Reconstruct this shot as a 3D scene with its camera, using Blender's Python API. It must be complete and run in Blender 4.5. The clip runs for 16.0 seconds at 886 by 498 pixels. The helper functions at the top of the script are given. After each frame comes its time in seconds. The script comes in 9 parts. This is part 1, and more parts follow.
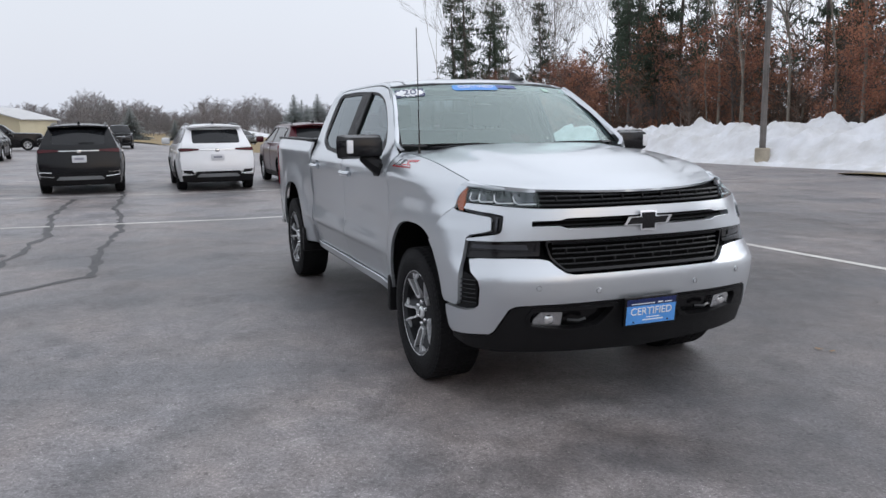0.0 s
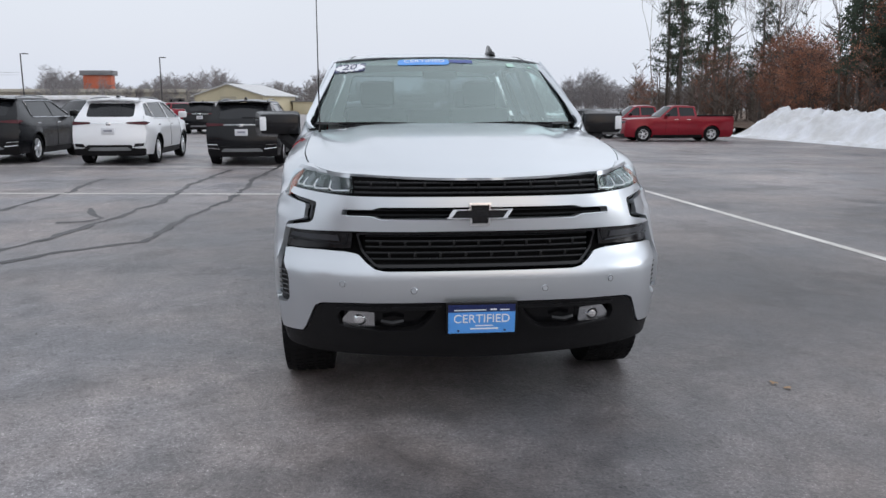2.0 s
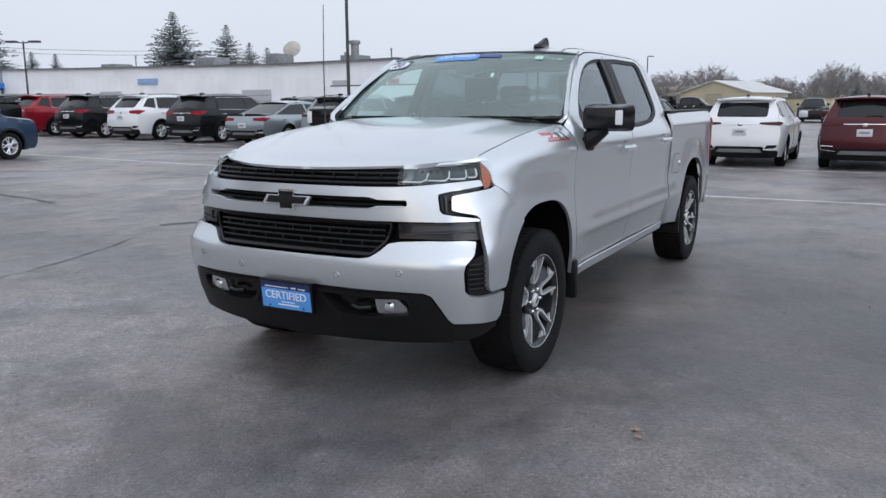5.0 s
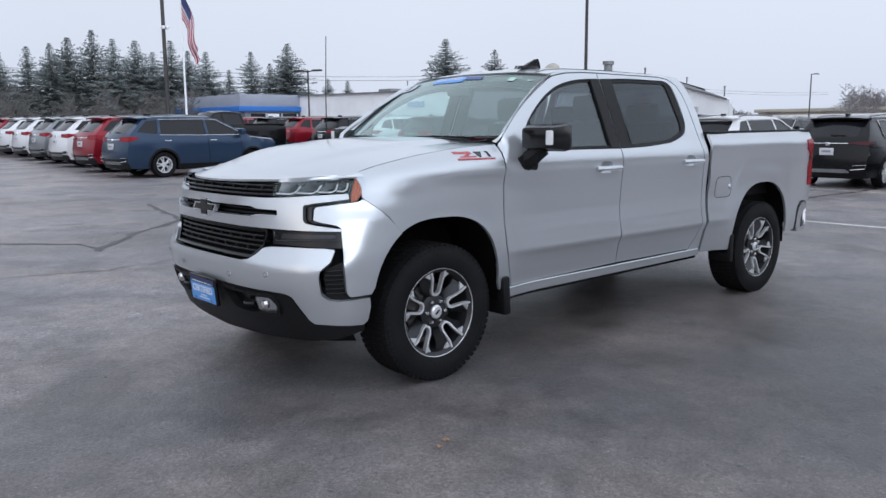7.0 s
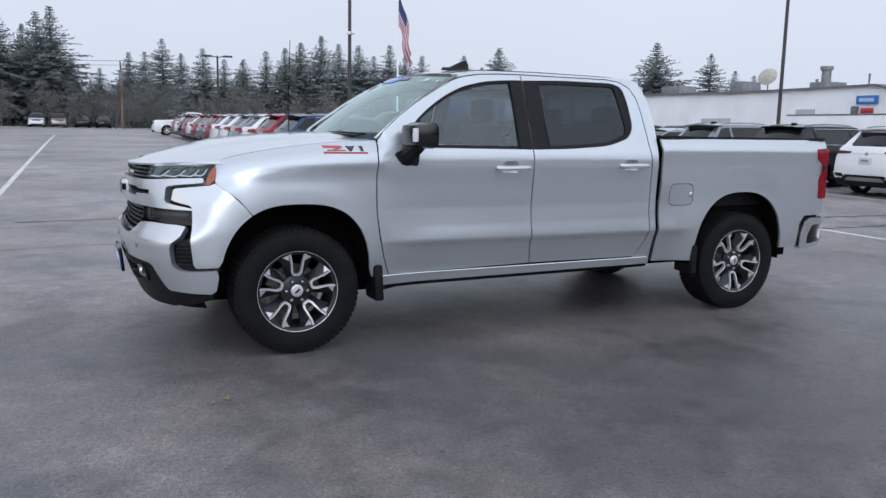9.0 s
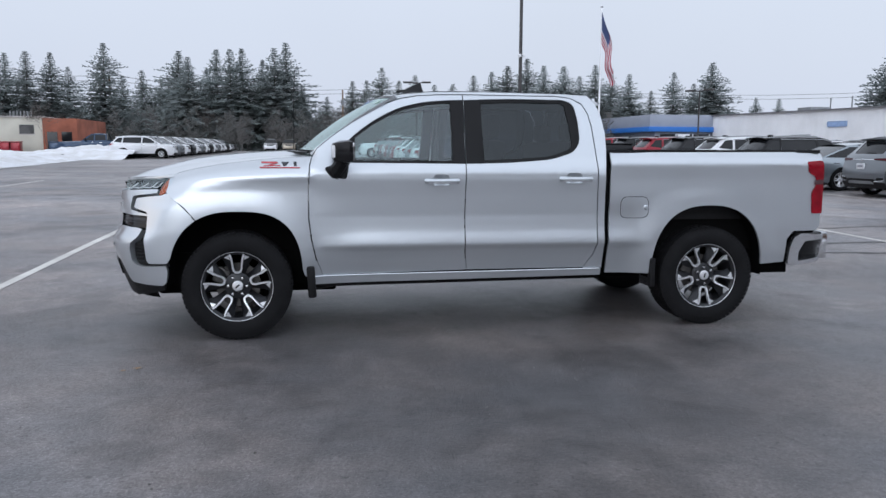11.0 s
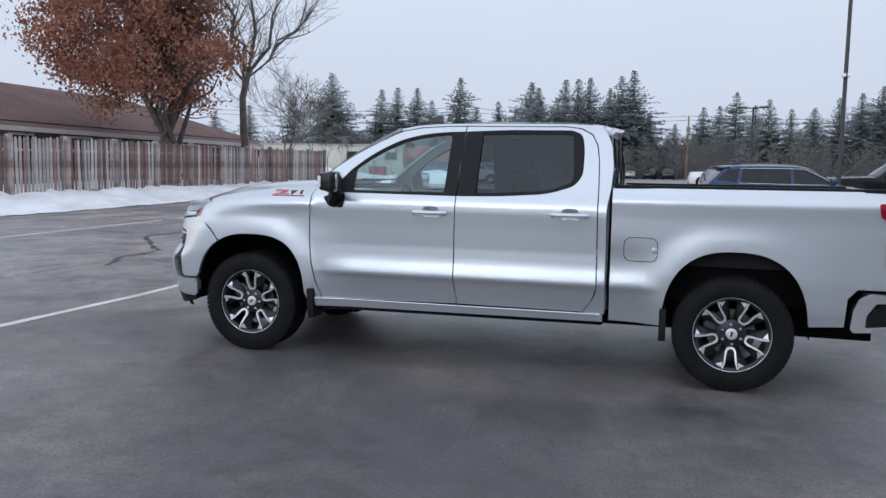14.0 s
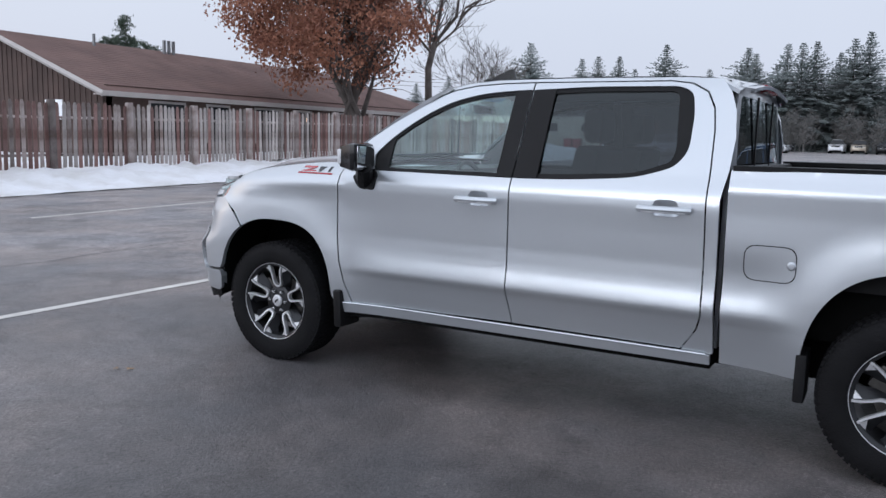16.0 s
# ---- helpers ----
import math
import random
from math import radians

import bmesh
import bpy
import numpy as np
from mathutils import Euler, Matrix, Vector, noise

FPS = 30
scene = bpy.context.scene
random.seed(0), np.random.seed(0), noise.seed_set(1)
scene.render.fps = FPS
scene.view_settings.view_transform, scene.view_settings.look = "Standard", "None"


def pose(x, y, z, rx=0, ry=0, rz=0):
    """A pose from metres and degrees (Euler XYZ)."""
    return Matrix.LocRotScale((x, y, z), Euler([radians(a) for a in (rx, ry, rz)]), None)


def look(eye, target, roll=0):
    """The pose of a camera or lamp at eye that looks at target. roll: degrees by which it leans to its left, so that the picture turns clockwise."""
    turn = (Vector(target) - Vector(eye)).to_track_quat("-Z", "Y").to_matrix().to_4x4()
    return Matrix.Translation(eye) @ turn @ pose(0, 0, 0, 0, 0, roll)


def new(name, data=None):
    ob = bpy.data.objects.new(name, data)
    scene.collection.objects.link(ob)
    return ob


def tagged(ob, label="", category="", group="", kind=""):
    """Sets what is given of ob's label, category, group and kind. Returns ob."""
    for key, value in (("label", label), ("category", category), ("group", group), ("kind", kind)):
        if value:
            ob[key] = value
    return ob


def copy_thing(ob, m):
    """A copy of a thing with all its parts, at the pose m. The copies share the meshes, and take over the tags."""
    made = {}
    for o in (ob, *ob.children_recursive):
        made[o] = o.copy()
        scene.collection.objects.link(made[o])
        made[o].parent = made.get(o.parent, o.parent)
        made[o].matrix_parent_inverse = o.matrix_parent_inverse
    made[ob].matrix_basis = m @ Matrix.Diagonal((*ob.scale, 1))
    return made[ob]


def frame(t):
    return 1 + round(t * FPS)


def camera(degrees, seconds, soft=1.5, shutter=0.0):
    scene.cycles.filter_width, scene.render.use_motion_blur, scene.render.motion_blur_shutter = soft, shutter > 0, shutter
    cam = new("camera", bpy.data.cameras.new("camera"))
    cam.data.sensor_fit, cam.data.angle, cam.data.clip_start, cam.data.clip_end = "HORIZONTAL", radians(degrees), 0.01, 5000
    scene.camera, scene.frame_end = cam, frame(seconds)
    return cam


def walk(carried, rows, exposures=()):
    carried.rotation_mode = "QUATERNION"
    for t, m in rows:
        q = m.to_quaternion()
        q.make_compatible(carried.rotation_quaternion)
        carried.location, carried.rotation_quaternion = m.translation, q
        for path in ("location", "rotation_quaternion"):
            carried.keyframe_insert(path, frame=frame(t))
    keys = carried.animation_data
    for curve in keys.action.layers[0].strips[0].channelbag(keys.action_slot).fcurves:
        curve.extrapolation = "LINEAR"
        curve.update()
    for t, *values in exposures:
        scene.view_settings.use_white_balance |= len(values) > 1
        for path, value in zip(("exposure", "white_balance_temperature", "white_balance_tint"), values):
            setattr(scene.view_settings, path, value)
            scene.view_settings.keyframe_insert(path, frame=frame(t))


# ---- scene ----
cam = camera(58.7, 16.0)
PATH = [
    (0, (4.456, -2.57, 1.544), (2.62, -1.842, 1.233), -0.8),
    (0.5, (4.549, -2.077, 1.553), (2.665, -1.486, 1.235), -0.5),
    (1, (4.529, -1.557, 1.538), (2.612, -1.095, 1.204), -0.2),
    (1.5, (4.562, -1.016, 1.526), (2.621, -0.684, 1.179), -0.1),
    (2, (4.544, -0.52, 1.518), (2.585, -0.33, 1.161), -0.1),
    (2.5, (4.481, 0.015, 1.525), (2.516, 0.035, 1.152), -0.2),
    (3, (4.412, 0.569, 1.53), (2.458, 0.38, 1.149), -0.7),
    (3.5, (4.276, 1.083, 1.526), (2.354, 0.682, 1.142), -1.0),
    (3.7, (4.228, 1.295, 1.516), (2.326, 0.809, 1.13), -1.0),
    (5.8, (3.669, 3.328, 1.468), (2.113, 2.113, 1.146), -0.0),
    (6, (3.536, 3.488, 1.462), (2.024, 2.217, 1.149), 0.0),
    (6.5, (3.249, 3.933, 1.463), (1.846, 2.54, 1.16), -0.2),
    (7, (2.92, 4.386, 1.468), (1.626, 2.892, 1.165), -0.4),
    (7.5, (2.543, 4.767, 1.462), (1.361, 3.184, 1.153), -0.3),
    (8, (2.145, 5.178, 1.446), (1.073, 3.519, 1.136), 0.1),
    (8.5, (1.72, 5.519, 1.44), (0.759, 3.792, 1.134), 0.7),
    (9, (1.285, 5.824, 1.435), (0.436, 4.037, 1.139), 1.1),
    (9.5, (0.856, 6.151, 1.417), (0.126, 4.311, 1.134), 1.2),
    (9.7, (0.68, 6.265, 1.41), (-0.004, 4.406, 1.134), 1.1),
    (11.8, (-1.296, 7.253, 1.436), (-1.4, 5.27, 1.194), -0.0),
    (12, (-1.485, 7.303, 1.431), (-1.533, 5.318, 1.194), 0.0),
    (12.5, (-1.98, 7.315, 1.449), (-1.879, 5.329, 1.23), 0.2),
    (13, (-2.489, 7.24, 1.454), (-2.241, 5.266, 1.251), 0.4),
    (13.5, (-2.923, 7.057, 1.451), (-2.526, 5.106, 1.258), 0.7),
    (14, (-3.262, 6.734, 1.498), (-2.723, 4.818, 1.303), 1.1),
    (14.5, (-3.564, 6.344, 1.531), (-2.89, 4.473, 1.324), 1.6),
    (15, (-3.65, 5.936, 1.511), (-2.856, 4.114, 1.286), 1.9),
    (15.5, (-3.656, 5.471, 1.515), (-2.753, 3.703, 1.266), 1.8),
    (16, (-3.625, 4.941, 1.519), (-2.627, 3.23, 1.244), 1.4),
]
walk(cam, [(t, look(eye, target, roll)) for t, eye, target, roll in PATH],
     [(0.0, 0.20, 6270, 11), (3.5, 0.18, 6200, 10), (7.0, 0.16, 5950, 11), (9.5, 0.13, 5920, 11), (12.5, 0.04, 5880, 10), (14.0, 0.03, 5800, 10), (16.0, 0.06, 5920, 12)])

# ---------------------------------------------------------------- light
world = bpy.data.worlds.new("overcast_sky")
scene.world = world
world.use_nodes = True
wn, wl = world.node_tree.nodes, world.node_tree.links
wn.clear()
w_out = wn.new("ShaderNodeOutputWorld")
w_bg = wn.new("ShaderNodeBackground")
w_sky = wn.new("ShaderNodeTexSky")
w_sky.sky_type = "NISHITA"
w_sky.sun_disc = False
w_sky.sun_elevation, w_sky.sun_rotation = radians(15), radians(75)
w_sky.air_density, w_sky.dust_density = 2.0, 4.0
w_tc = wn.new("ShaderNodeTexCoord")
w_sep = wn.new("ShaderNodeSeparateXYZ")
w_ramp = wn.new("ShaderNodeValToRGB")          # overcast: even low down, brighter overhead
w_ramp.color_ramp.elements[0].position, w_ramp.color_ramp.elements[0].color = 0.0, (0.66, 0.69, 0.755, 1)
w_ramp.color_ramp.elements[1].position, w_ramp.color_ramp.elements[1].color = 1.0, (0.84, 0.865, 0.91, 1)
for at, col in ((0.15, (0.70, 0.73, 0.79, 1)), (0.32, (0.78, 0.81, 0.865, 1)), (0.60, (0.85, 0.875, 0.925, 1))):
    e = w_ramp.color_ramp.elements.new(at)
    e.color = col
w_noise = wn.new("ShaderNodeTexNoise")
w_noise.inputs["Scale"].default_value, w_noise.inputs["Detail"].default_value = 2.2, 3.0
w_mul = wn.new("ShaderNodeMapRange")
w_mul.inputs["To Min"].default_value, w_mul.inputs["To Max"].default_value = 0.94, 1.06
w_scale = wn.new("ShaderNodeVectorMath")
w_scale.operation = "SCALE"
w_mix = wn.new("ShaderNodeMix")
w_mix.data_type = "RGBA"
w_mix.inputs["Factor"].default_value = 0.93
w_dim = wn.new("ShaderNodeVectorMath")
w_dim.operation = "SCALE"
w_dim.inputs["Scale"].default_value = 0.12
wl.new(w_tc.outputs["Generated"], w_sep.inputs[0])
wl.new(w_sep.outputs["Z"], w_ramp.inputs[0])
wl.new(w_tc.outputs["Generated"], w_noise.inputs["Vector"])
wl.new(w_noise.outputs["Fac"], w_mul.inputs["Value"])
wl.new(w_ramp.outputs[0], w_scale.inputs[0])
wl.new(w_mul.outputs[0], w_scale.inputs["Scale"])
w_dot = wn.new("ShaderNodeVectorMath")         # the cloud is brighter towards the hidden sun
w_dot.operation = "DOT_PRODUCT"
w_dot.inputs[1].default_value = Vector((0.25, 0.88, 0.42)).normalized()
w_glow = wn.new("ShaderNodeMapRange")
w_glow.interpolation_type = "SMOOTHSTEP"
for key, val in (("From Min", -0.1), ("From Max", 1.0), ("To Min", 1.0), ("To Max", 1.5)):
    w_glow.inputs[key].default_value = val
w_lift = wn.new("ShaderNodeVectorMath")
w_lift.operation = "SCALE"
wl.new(w_tc.outputs["Generated"], w_dot.inputs[0])
wl.new(w_dot.outputs["Value"], w_glow.inputs["Value"])
wl.new(w_scale.outputs[0], w_lift.inputs[0])
wl.new(w_glow.outputs[0], w_lift.inputs["Scale"])
wl.new(w_sky.outputs[0], w_dim.inputs[0])
wl.new(w_dim.outputs[0], w_mix.inputs["A"])
wl.new(w_lift.outputs[0], w_mix.inputs["B"])
wl.new(w_mix.outputs["Result"], w_bg.inputs["Color"])
wl.new(w_bg.outputs[0], w_out.inputs["Surface"])
w_bg.inputs["Strength"].default_value = 1.0

sun_data = bpy.data.lights.new("sun", "SUN")
sun_data.energy, sun_data.angle, sun_data.color = 0.5, radians(30), (1.0, 0.98, 0.95)
sun = new("sun", sun_data)
sun.matrix_world = look((8, 30, 8.5), (0, 0, 0))
scene.view_settings.exposure = 0.0

# ---------------------------------------------------------------- materials
def mat(name, base, rough=0.6, metal=0.0, vary=0.12, scale=3.0, fine=40.0, bump=0.0, bump_scale=60.0, second=None, spec=0.5, coat=0.0, rand=0.0, rough_vary=0.0, thin=0.0):
    """Principled surface with colour variation at two scales, fine relief and, if wanted, a second colour in patches."""
    m = bpy.data.materials.new(name)
    m.use_nodes = True
    nt = m.node_tree
    n, l = nt.nodes, nt.links
    p = n["Principled BSDF"]
    p.inputs["Roughness"].default_value, p.inputs["Metallic"].default_value = rough, metal
    p.inputs["Specular IOR Level"].default_value = spec
    if coat:
        p.inputs["Coat Weight"].default_value, p.inputs["Coat Roughness"].default_value = coat, 0.04
    tc = n.new("ShaderNodeTexCoord")
    big, small = n.new("ShaderNodeTexNoise"), n.new("ShaderNodeTexNoise")
    for tex, s in ((big, scale), (small, fine)):
        tex.inputs["Scale"].default_value, tex.inputs["Detail"].default_value = s, 4.0
        l.new(tc.outputs["Object"], tex.inputs["Vector"])
    mix = n.new("ShaderNodeMix")
    mix.data_type = "RGBA"
    sec = second or [min(1, c * (1 + vary)) for c in base]
    low = [c * (1 - vary) for c in base] if second is None else list(base)
    mix.inputs["A"].default_value, mix.inputs["B"].default_value = (*low, 1), (*sec, 1)
    ramp = n.new("ShaderNodeMapRange")
    ramp.inputs["From Min"].default_value, ramp.inputs["From Max"].default_value = 0.35, 0.65
    l.new(big.outputs["Fac"], ramp.inputs["Value"])
    l.new(ramp.outputs[0], mix.inputs["Factor"])
    val = n.new("ShaderNodeHueSaturation")
    mr = n.new("ShaderNodeMapRange")
    mr.inputs["To Min"].default_value, mr.inputs["To Max"].default_value = 1 - vary, 1 + vary
    l.new(small.outputs["Fac"], mr.inputs["Value"])
    last = mr.outputs[0]
    if rand:
        info = n.new("ShaderNodeObjectInfo")
        r2 = n.new("ShaderNodeMapRange")
        r2.inputs["To Min"].default_value, r2.inputs["To Max"].default_value = 1 - rand, 1 + rand
        l.new(info.outputs["Random"], r2.inputs["Value"])
        mm = n.new("ShaderNodeMath")
        mm.operation = "MULTIPLY"
        l.new(last, mm.inputs[0])
        l.new(r2.outputs[0], mm.inputs[1])
        last = mm.outputs[0]
    l.new(last, val.inputs["Value"])
    l.new(mix.outputs["Result"], val.inputs["Color"])
    l.new(val.outputs[0], p.inputs["Base Color"])
    if rough_vary:
        rr = n.new("ShaderNodeMapRange")
        rr.inputs["To Min"].default_value, rr.inputs["To Max"].default_value = rough - rough_vary, rough + rough_vary
        l.new(big.outputs["Fac"], rr.inputs["Value"])
        l.new(rr.outputs[0], p.inputs["Roughness"])
    if bump:
        bt, b = n.new("ShaderNodeTexNoise"), n.new("ShaderNodeBump")
        bt.inputs["Scale"].default_value, bt.inputs["Detail"].default_value = bump_scale, 5.0
        l.new(tc.outputs["Object"], bt.inputs["Vector"])
        b.inputs["Strength"].default_value, b.inputs["Distance"].default_value = bump, 0.02
        l.new(bt.outputs["Fac"], b.inputs["Height"])
        l.new(b.outputs[0], p.inputs["Normal"])
    if thin:                                   # leaves and needles let light through
        tr, both = n.new("ShaderNodeBsdfTranslucent"), n.new("ShaderNodeMixShader")
        l.new(val.outputs[0], tr.inputs["Color"])
        both.inputs["Fac"].default_value = thin
        l.new(p.outputs[0], both.inputs[1])
        l.new(tr.outputs[0], both.inputs[2])
        l.new(both.outputs[0], n["Material Output"].inputs["Surface"])
    return m


def glass(name, tint, alpha_mix=0.75, rough=0.02, sheen=(0.86, 1.0, 0.97)):
    """Thin car glass: clear where seen straight through, tinted, with a sharp reflection."""
    m = bpy.data.materials.new(name)
    m.use_nodes = True
    n, l = m.node_tree.nodes, m.node_tree.links
    n.clear()
    out, mix = n.new("ShaderNodeOutputMaterial"), n.new("ShaderNodeMixShader")
    tr, gl = n.new("ShaderNodeBsdfTransparent"), n.new("ShaderNodeBsdfGlossy")
    tr.inputs["Color"].default_value = (*tint, 1)
    gl.inputs["Roughness"].default_value = rough
    gl.inputs["Color"].default_value = (*sheen, 1)
    lw, fr = n.new("ShaderNodeLayerWeight"), n.new("ShaderNodeMath")
    lw.inputs["Blend"].default_value = 0.5
    fr.operation = "POWER"
    fr.inputs[1].default_value = 4.5
    l.new(lw.outputs["Facing"], fr.inputs[0])
    mr = n.new("ShaderNodeMapRange")
    mr.inputs["To Min"].default_value, mr.inputs["To Max"].default_value = 1 - alpha_mix, 1.0
    l.new(fr.outputs[0], mr.inputs["Value"])
    l.new(mr.outputs[0], mix.inputs["Fac"])
    l.new(tr.outputs[0], mix.inputs[1])
    l.new(gl.outputs[0], mix.inputs[2])
    l.new(mix.outputs[0], out.inputs["Surface"])
    return m


def asphalt_material():
    m = bpy.data.materials.new("worn_asphalt")
    m.use_nodes = True
    n, l = m.node_tree.nodes, m.node_tree.links
    p = n["Principled BSDF"]
    tc = n.new("ShaderNodeTexCoord")

    def noise_tex(scale, detail=4.0, rough=0.55):
        t = n.new("ShaderNodeTexNoise")
        t.inputs["Scale"].default_value, t.inputs["Detail"].default_value, t.inputs["Roughness"].default_value = scale, detail, rough
        l.new(tc.outputs["Object"], t.inputs["Vector"])
        return t

    def remap(src, a, b, c, d):
        r = n.new("ShaderNodeMapRange")
        for k, v in zip(("From Min", "From Max", "To Min", "To Max"), (a, b, c, d)):
            r.inputs[k].default_value = v
        l.new(src, r.inputs["Value"])
        return r.outputs[0]

    def times(a, b):
        r = n.new("ShaderNodeMath")
        r.operation = "MULTIPLY"
        l.new(a, r.inputs[0])
        l.new(b, r.inputs[1])
        return r.outputs[0]
    patches, mid, grain, grit = noise_tex(0.22, 5), noise_tex(1.4, 5, 0.65), noise_tex(48, 4, 0.8), noise_tex(120, 2, 0.8)
    vor = n.new("ShaderNodeTexVoronoi")
    vor.inputs["Scale"].default_value = 85
    l.new(tc.outputs["Object"], vor.inputs["Vector"])
    v = times(remap(patches.outputs["Fac"], 0.35, 0.65, 0.66, 1.24), remap(mid.outputs["Fac"], 0.3, 0.7, 0.72, 1.25))
    v = times(v, remap(grain.outputs["Fac"], 0.32, 0.68, 0.66, 1.36))
    v = times(v, remap(vor.outputs["Color"], 0.0, 1.0, 0.74, 1.28))
    v = times(v, remap(grit.outputs["Fac"], 0.61, 0.70, 1.0, 3.0))
    pits, mottle = noise_tex(20, 4, 0.7), noise_tex(5.5, 5, 0.7)
    v = times(v, remap(pits.outputs["Fac"], 0.31, 0.40, 0.42, 1.0))
    v = times(v, remap(mottle.outputs["Fac"], 0.30, 0.70, 0.80, 1.22))
    tone = n.new("ShaderNodeMix")
    tone.data_type = "RGBA"
    tone.inputs["A"].default_value, tone.inputs["B"].default_value = (0.093, 0.090, 0.094, 1), (0.126, 0.110, 0.105, 1)
    l.new(remap(noise_tex(0.55, 4, 0.6).outputs["Fac"], 0.38, 0.62, 0.0, 1.0), tone.inputs["Factor"])
    shift, away = n.new("ShaderNodeMapping"), n.new("ShaderNodeVectorMath")   # painted shade: darker in an ellipse by the truck, paler further off
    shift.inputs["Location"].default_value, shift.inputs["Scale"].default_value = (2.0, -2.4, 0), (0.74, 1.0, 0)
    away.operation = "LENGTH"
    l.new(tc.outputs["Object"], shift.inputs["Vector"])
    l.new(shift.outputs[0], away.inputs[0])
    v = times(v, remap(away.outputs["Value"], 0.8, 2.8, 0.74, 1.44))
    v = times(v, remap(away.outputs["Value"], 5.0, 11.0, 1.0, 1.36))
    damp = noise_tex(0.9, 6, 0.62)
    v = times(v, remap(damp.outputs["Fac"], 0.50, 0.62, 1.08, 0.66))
    col = n.new("ShaderNodeVectorMath")
    col.operation = "SCALE"
    l.new(tone.outputs["Result"], col.inputs[0])
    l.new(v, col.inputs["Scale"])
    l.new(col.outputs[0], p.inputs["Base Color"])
    l.new(remap(mid.outputs["Fac"], 0.3, 0.7, 0.34, 0.56), p.inputs["Roughness"])
    p.inputs["Specular IOR Level"].default_value = 0.5
    b = n.new("ShaderNodeBump")
    b.inputs["Strength"].default_value, b.inputs["Distance"].default_value = 0.55, 0.006
    l.new(grain.outputs["Fac"], b.inputs["Height"])
    b2 = n.new("ShaderNodeBump")
    b2.inputs["Strength"].default_value, b2.inputs["Distance"].default_value = 0.5, 0.003
    l.new(vor.outputs["Distance"], b2.inputs["Height"])
    b3 = n.new("ShaderNodeBump")
    b3.inputs["Strength"].default_value, b3.inputs["Distance"].default_value = 0.35, 0.008
    l.new(remap(pits.outputs["Fac"], 0.30, 0.50, 0.0, 1.0), b3.inputs["Height"])
    l.new(b3.outputs[0], b.inputs["Normal"])
    l.new(b.outputs[0], b2.inputs["Normal"])
    l.new(b2.outputs[0], p.inputs["Normal"])
    return m


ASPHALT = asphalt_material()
CRACK = mat("crack_filler", (0.042, 0.040, 0.041), 0.5, vary=0.3, scale=4, fine=50, bump=0.4)
LINE_PAINT = mat("worn_road_paint", (0.52, 0.50, 0.47), 0.7, vary=0.22, scale=1.2, fine=25, second=(0.72, 0.70, 0.66), bump=0.3, bump_scale=90)
SNOW = mat("old_snow", (0.82, 0.83, 0.86), 0.75, vary=0.06, scale=0.9, fine=7, bump=1.0, bump_scale=5, second=(0.66, 0.655, 0.65))
GRASS_DRY = mat("dead_grass", (0.30, 0.22, 0.11), 0.9, vary=0.2, scale=0.4, fine=12, second=(0.22, 0.17, 0.09), bump=0.8, bump_scale=20)
SILVER = mat("silver_metallic_paint", (0.580, 0.610, 0.642), 0.30, 0.72, vary=0.012, scale=0.8, fine=900, coat=0.8, spec=0.4)
GLOSS_BLACK = mat("gloss_black_plastic", (0.006, 0.006, 0.007), 0.16, spec=0.35, vary=0.1, scale=3, fine=60)
MATT_BLACK = mat("textured_black_plastic", (0.009, 0.009, 0.010), 0.45, spec=0.2, vary=0.15, scale=4, fine=200, bump=0.25, bump_scale=400)
GRILLE_BLACK = mat("satin_black_grille", (0.006, 0.006, 0.007), 0.33, spec=0.35, vary=0.1, scale=3, fine=60)
# near-black, so the shade in voids and under bodies is painted in
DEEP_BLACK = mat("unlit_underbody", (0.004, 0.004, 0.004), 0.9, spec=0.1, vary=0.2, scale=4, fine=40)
RUBBER = mat("tyre_rubber", (0.010, 0.010, 0.011), 0.7, spec=0.15, vary=0.18, scale=6, fine=80, bump=0.3, bump_scale=120)
CHROME = mat("chrome", (0.80, 0.81, 0.82), 0.10, 1.0, vary=0.04, scale=5, fine=60)
SATIN_CHROME = mat("satin_chrome", (0.62, 0.63, 0.65), 0.25, 0.9, vary=0.05, scale=5, fine=60)
MACHINED = mat("machined_aluminium", (0.80, 0.81, 0.83), 0.32, 0.6, vary=0.05, scale=6, fine=160)
DARK_ALLOY = mat("dark_grey_alloy_paint", (0.026, 0.027, 0.030), 0.35, 0.4, vary=0.15, scale=5, fine=60)
IRON = mat("brake_iron", (0.10, 0.095, 0.09), 0.5, 0.7, vary=0.2, scale=10, fine=60)
LAMP_CLEAR = mat("headlamp_reflector", (0.095, 0.098, 0.105), 0.22, 0.9, vary=0.1, scale=9, fine=50)
LAMP_DIM = mat("dim_lamp_reflector", (0.06, 0.062, 0.068), 0.25, 0.9, vary=0.15, scale=12, fine=60)
LAMP_GLASS = glass("lamp_lens", (0.93, 0.95, 0.97), 0.95)
AMBER = mat("amber_lens", (0.34, 0.060, 0.010), 0.2, vary=0.2, scale=8, fine=60, coat=0.2, spec=0.35)
RED_LENS = mat("red_lens", (0.22, 0.004, 0.012), 0.22, vary=0.25, scale=8, fine=60, coat=0.05, spec=0.2)
SMOKED_LENS = mat("smoked_red_lens", (0.055, 0.004, 0.008), 0.15, vary=0.2, scale=8, fine=60, coat=0.1, spec=0.3)
WHITE_LENS = mat("clear_lens_white", (0.75, 0.76, 0.78), 0.15, vary=0.08, scale=10, fine=60, coat=0.6)
GLASS_CLEAR = glass("windscreen_glass", (0.80, 0.95, 0.91), 0.78)
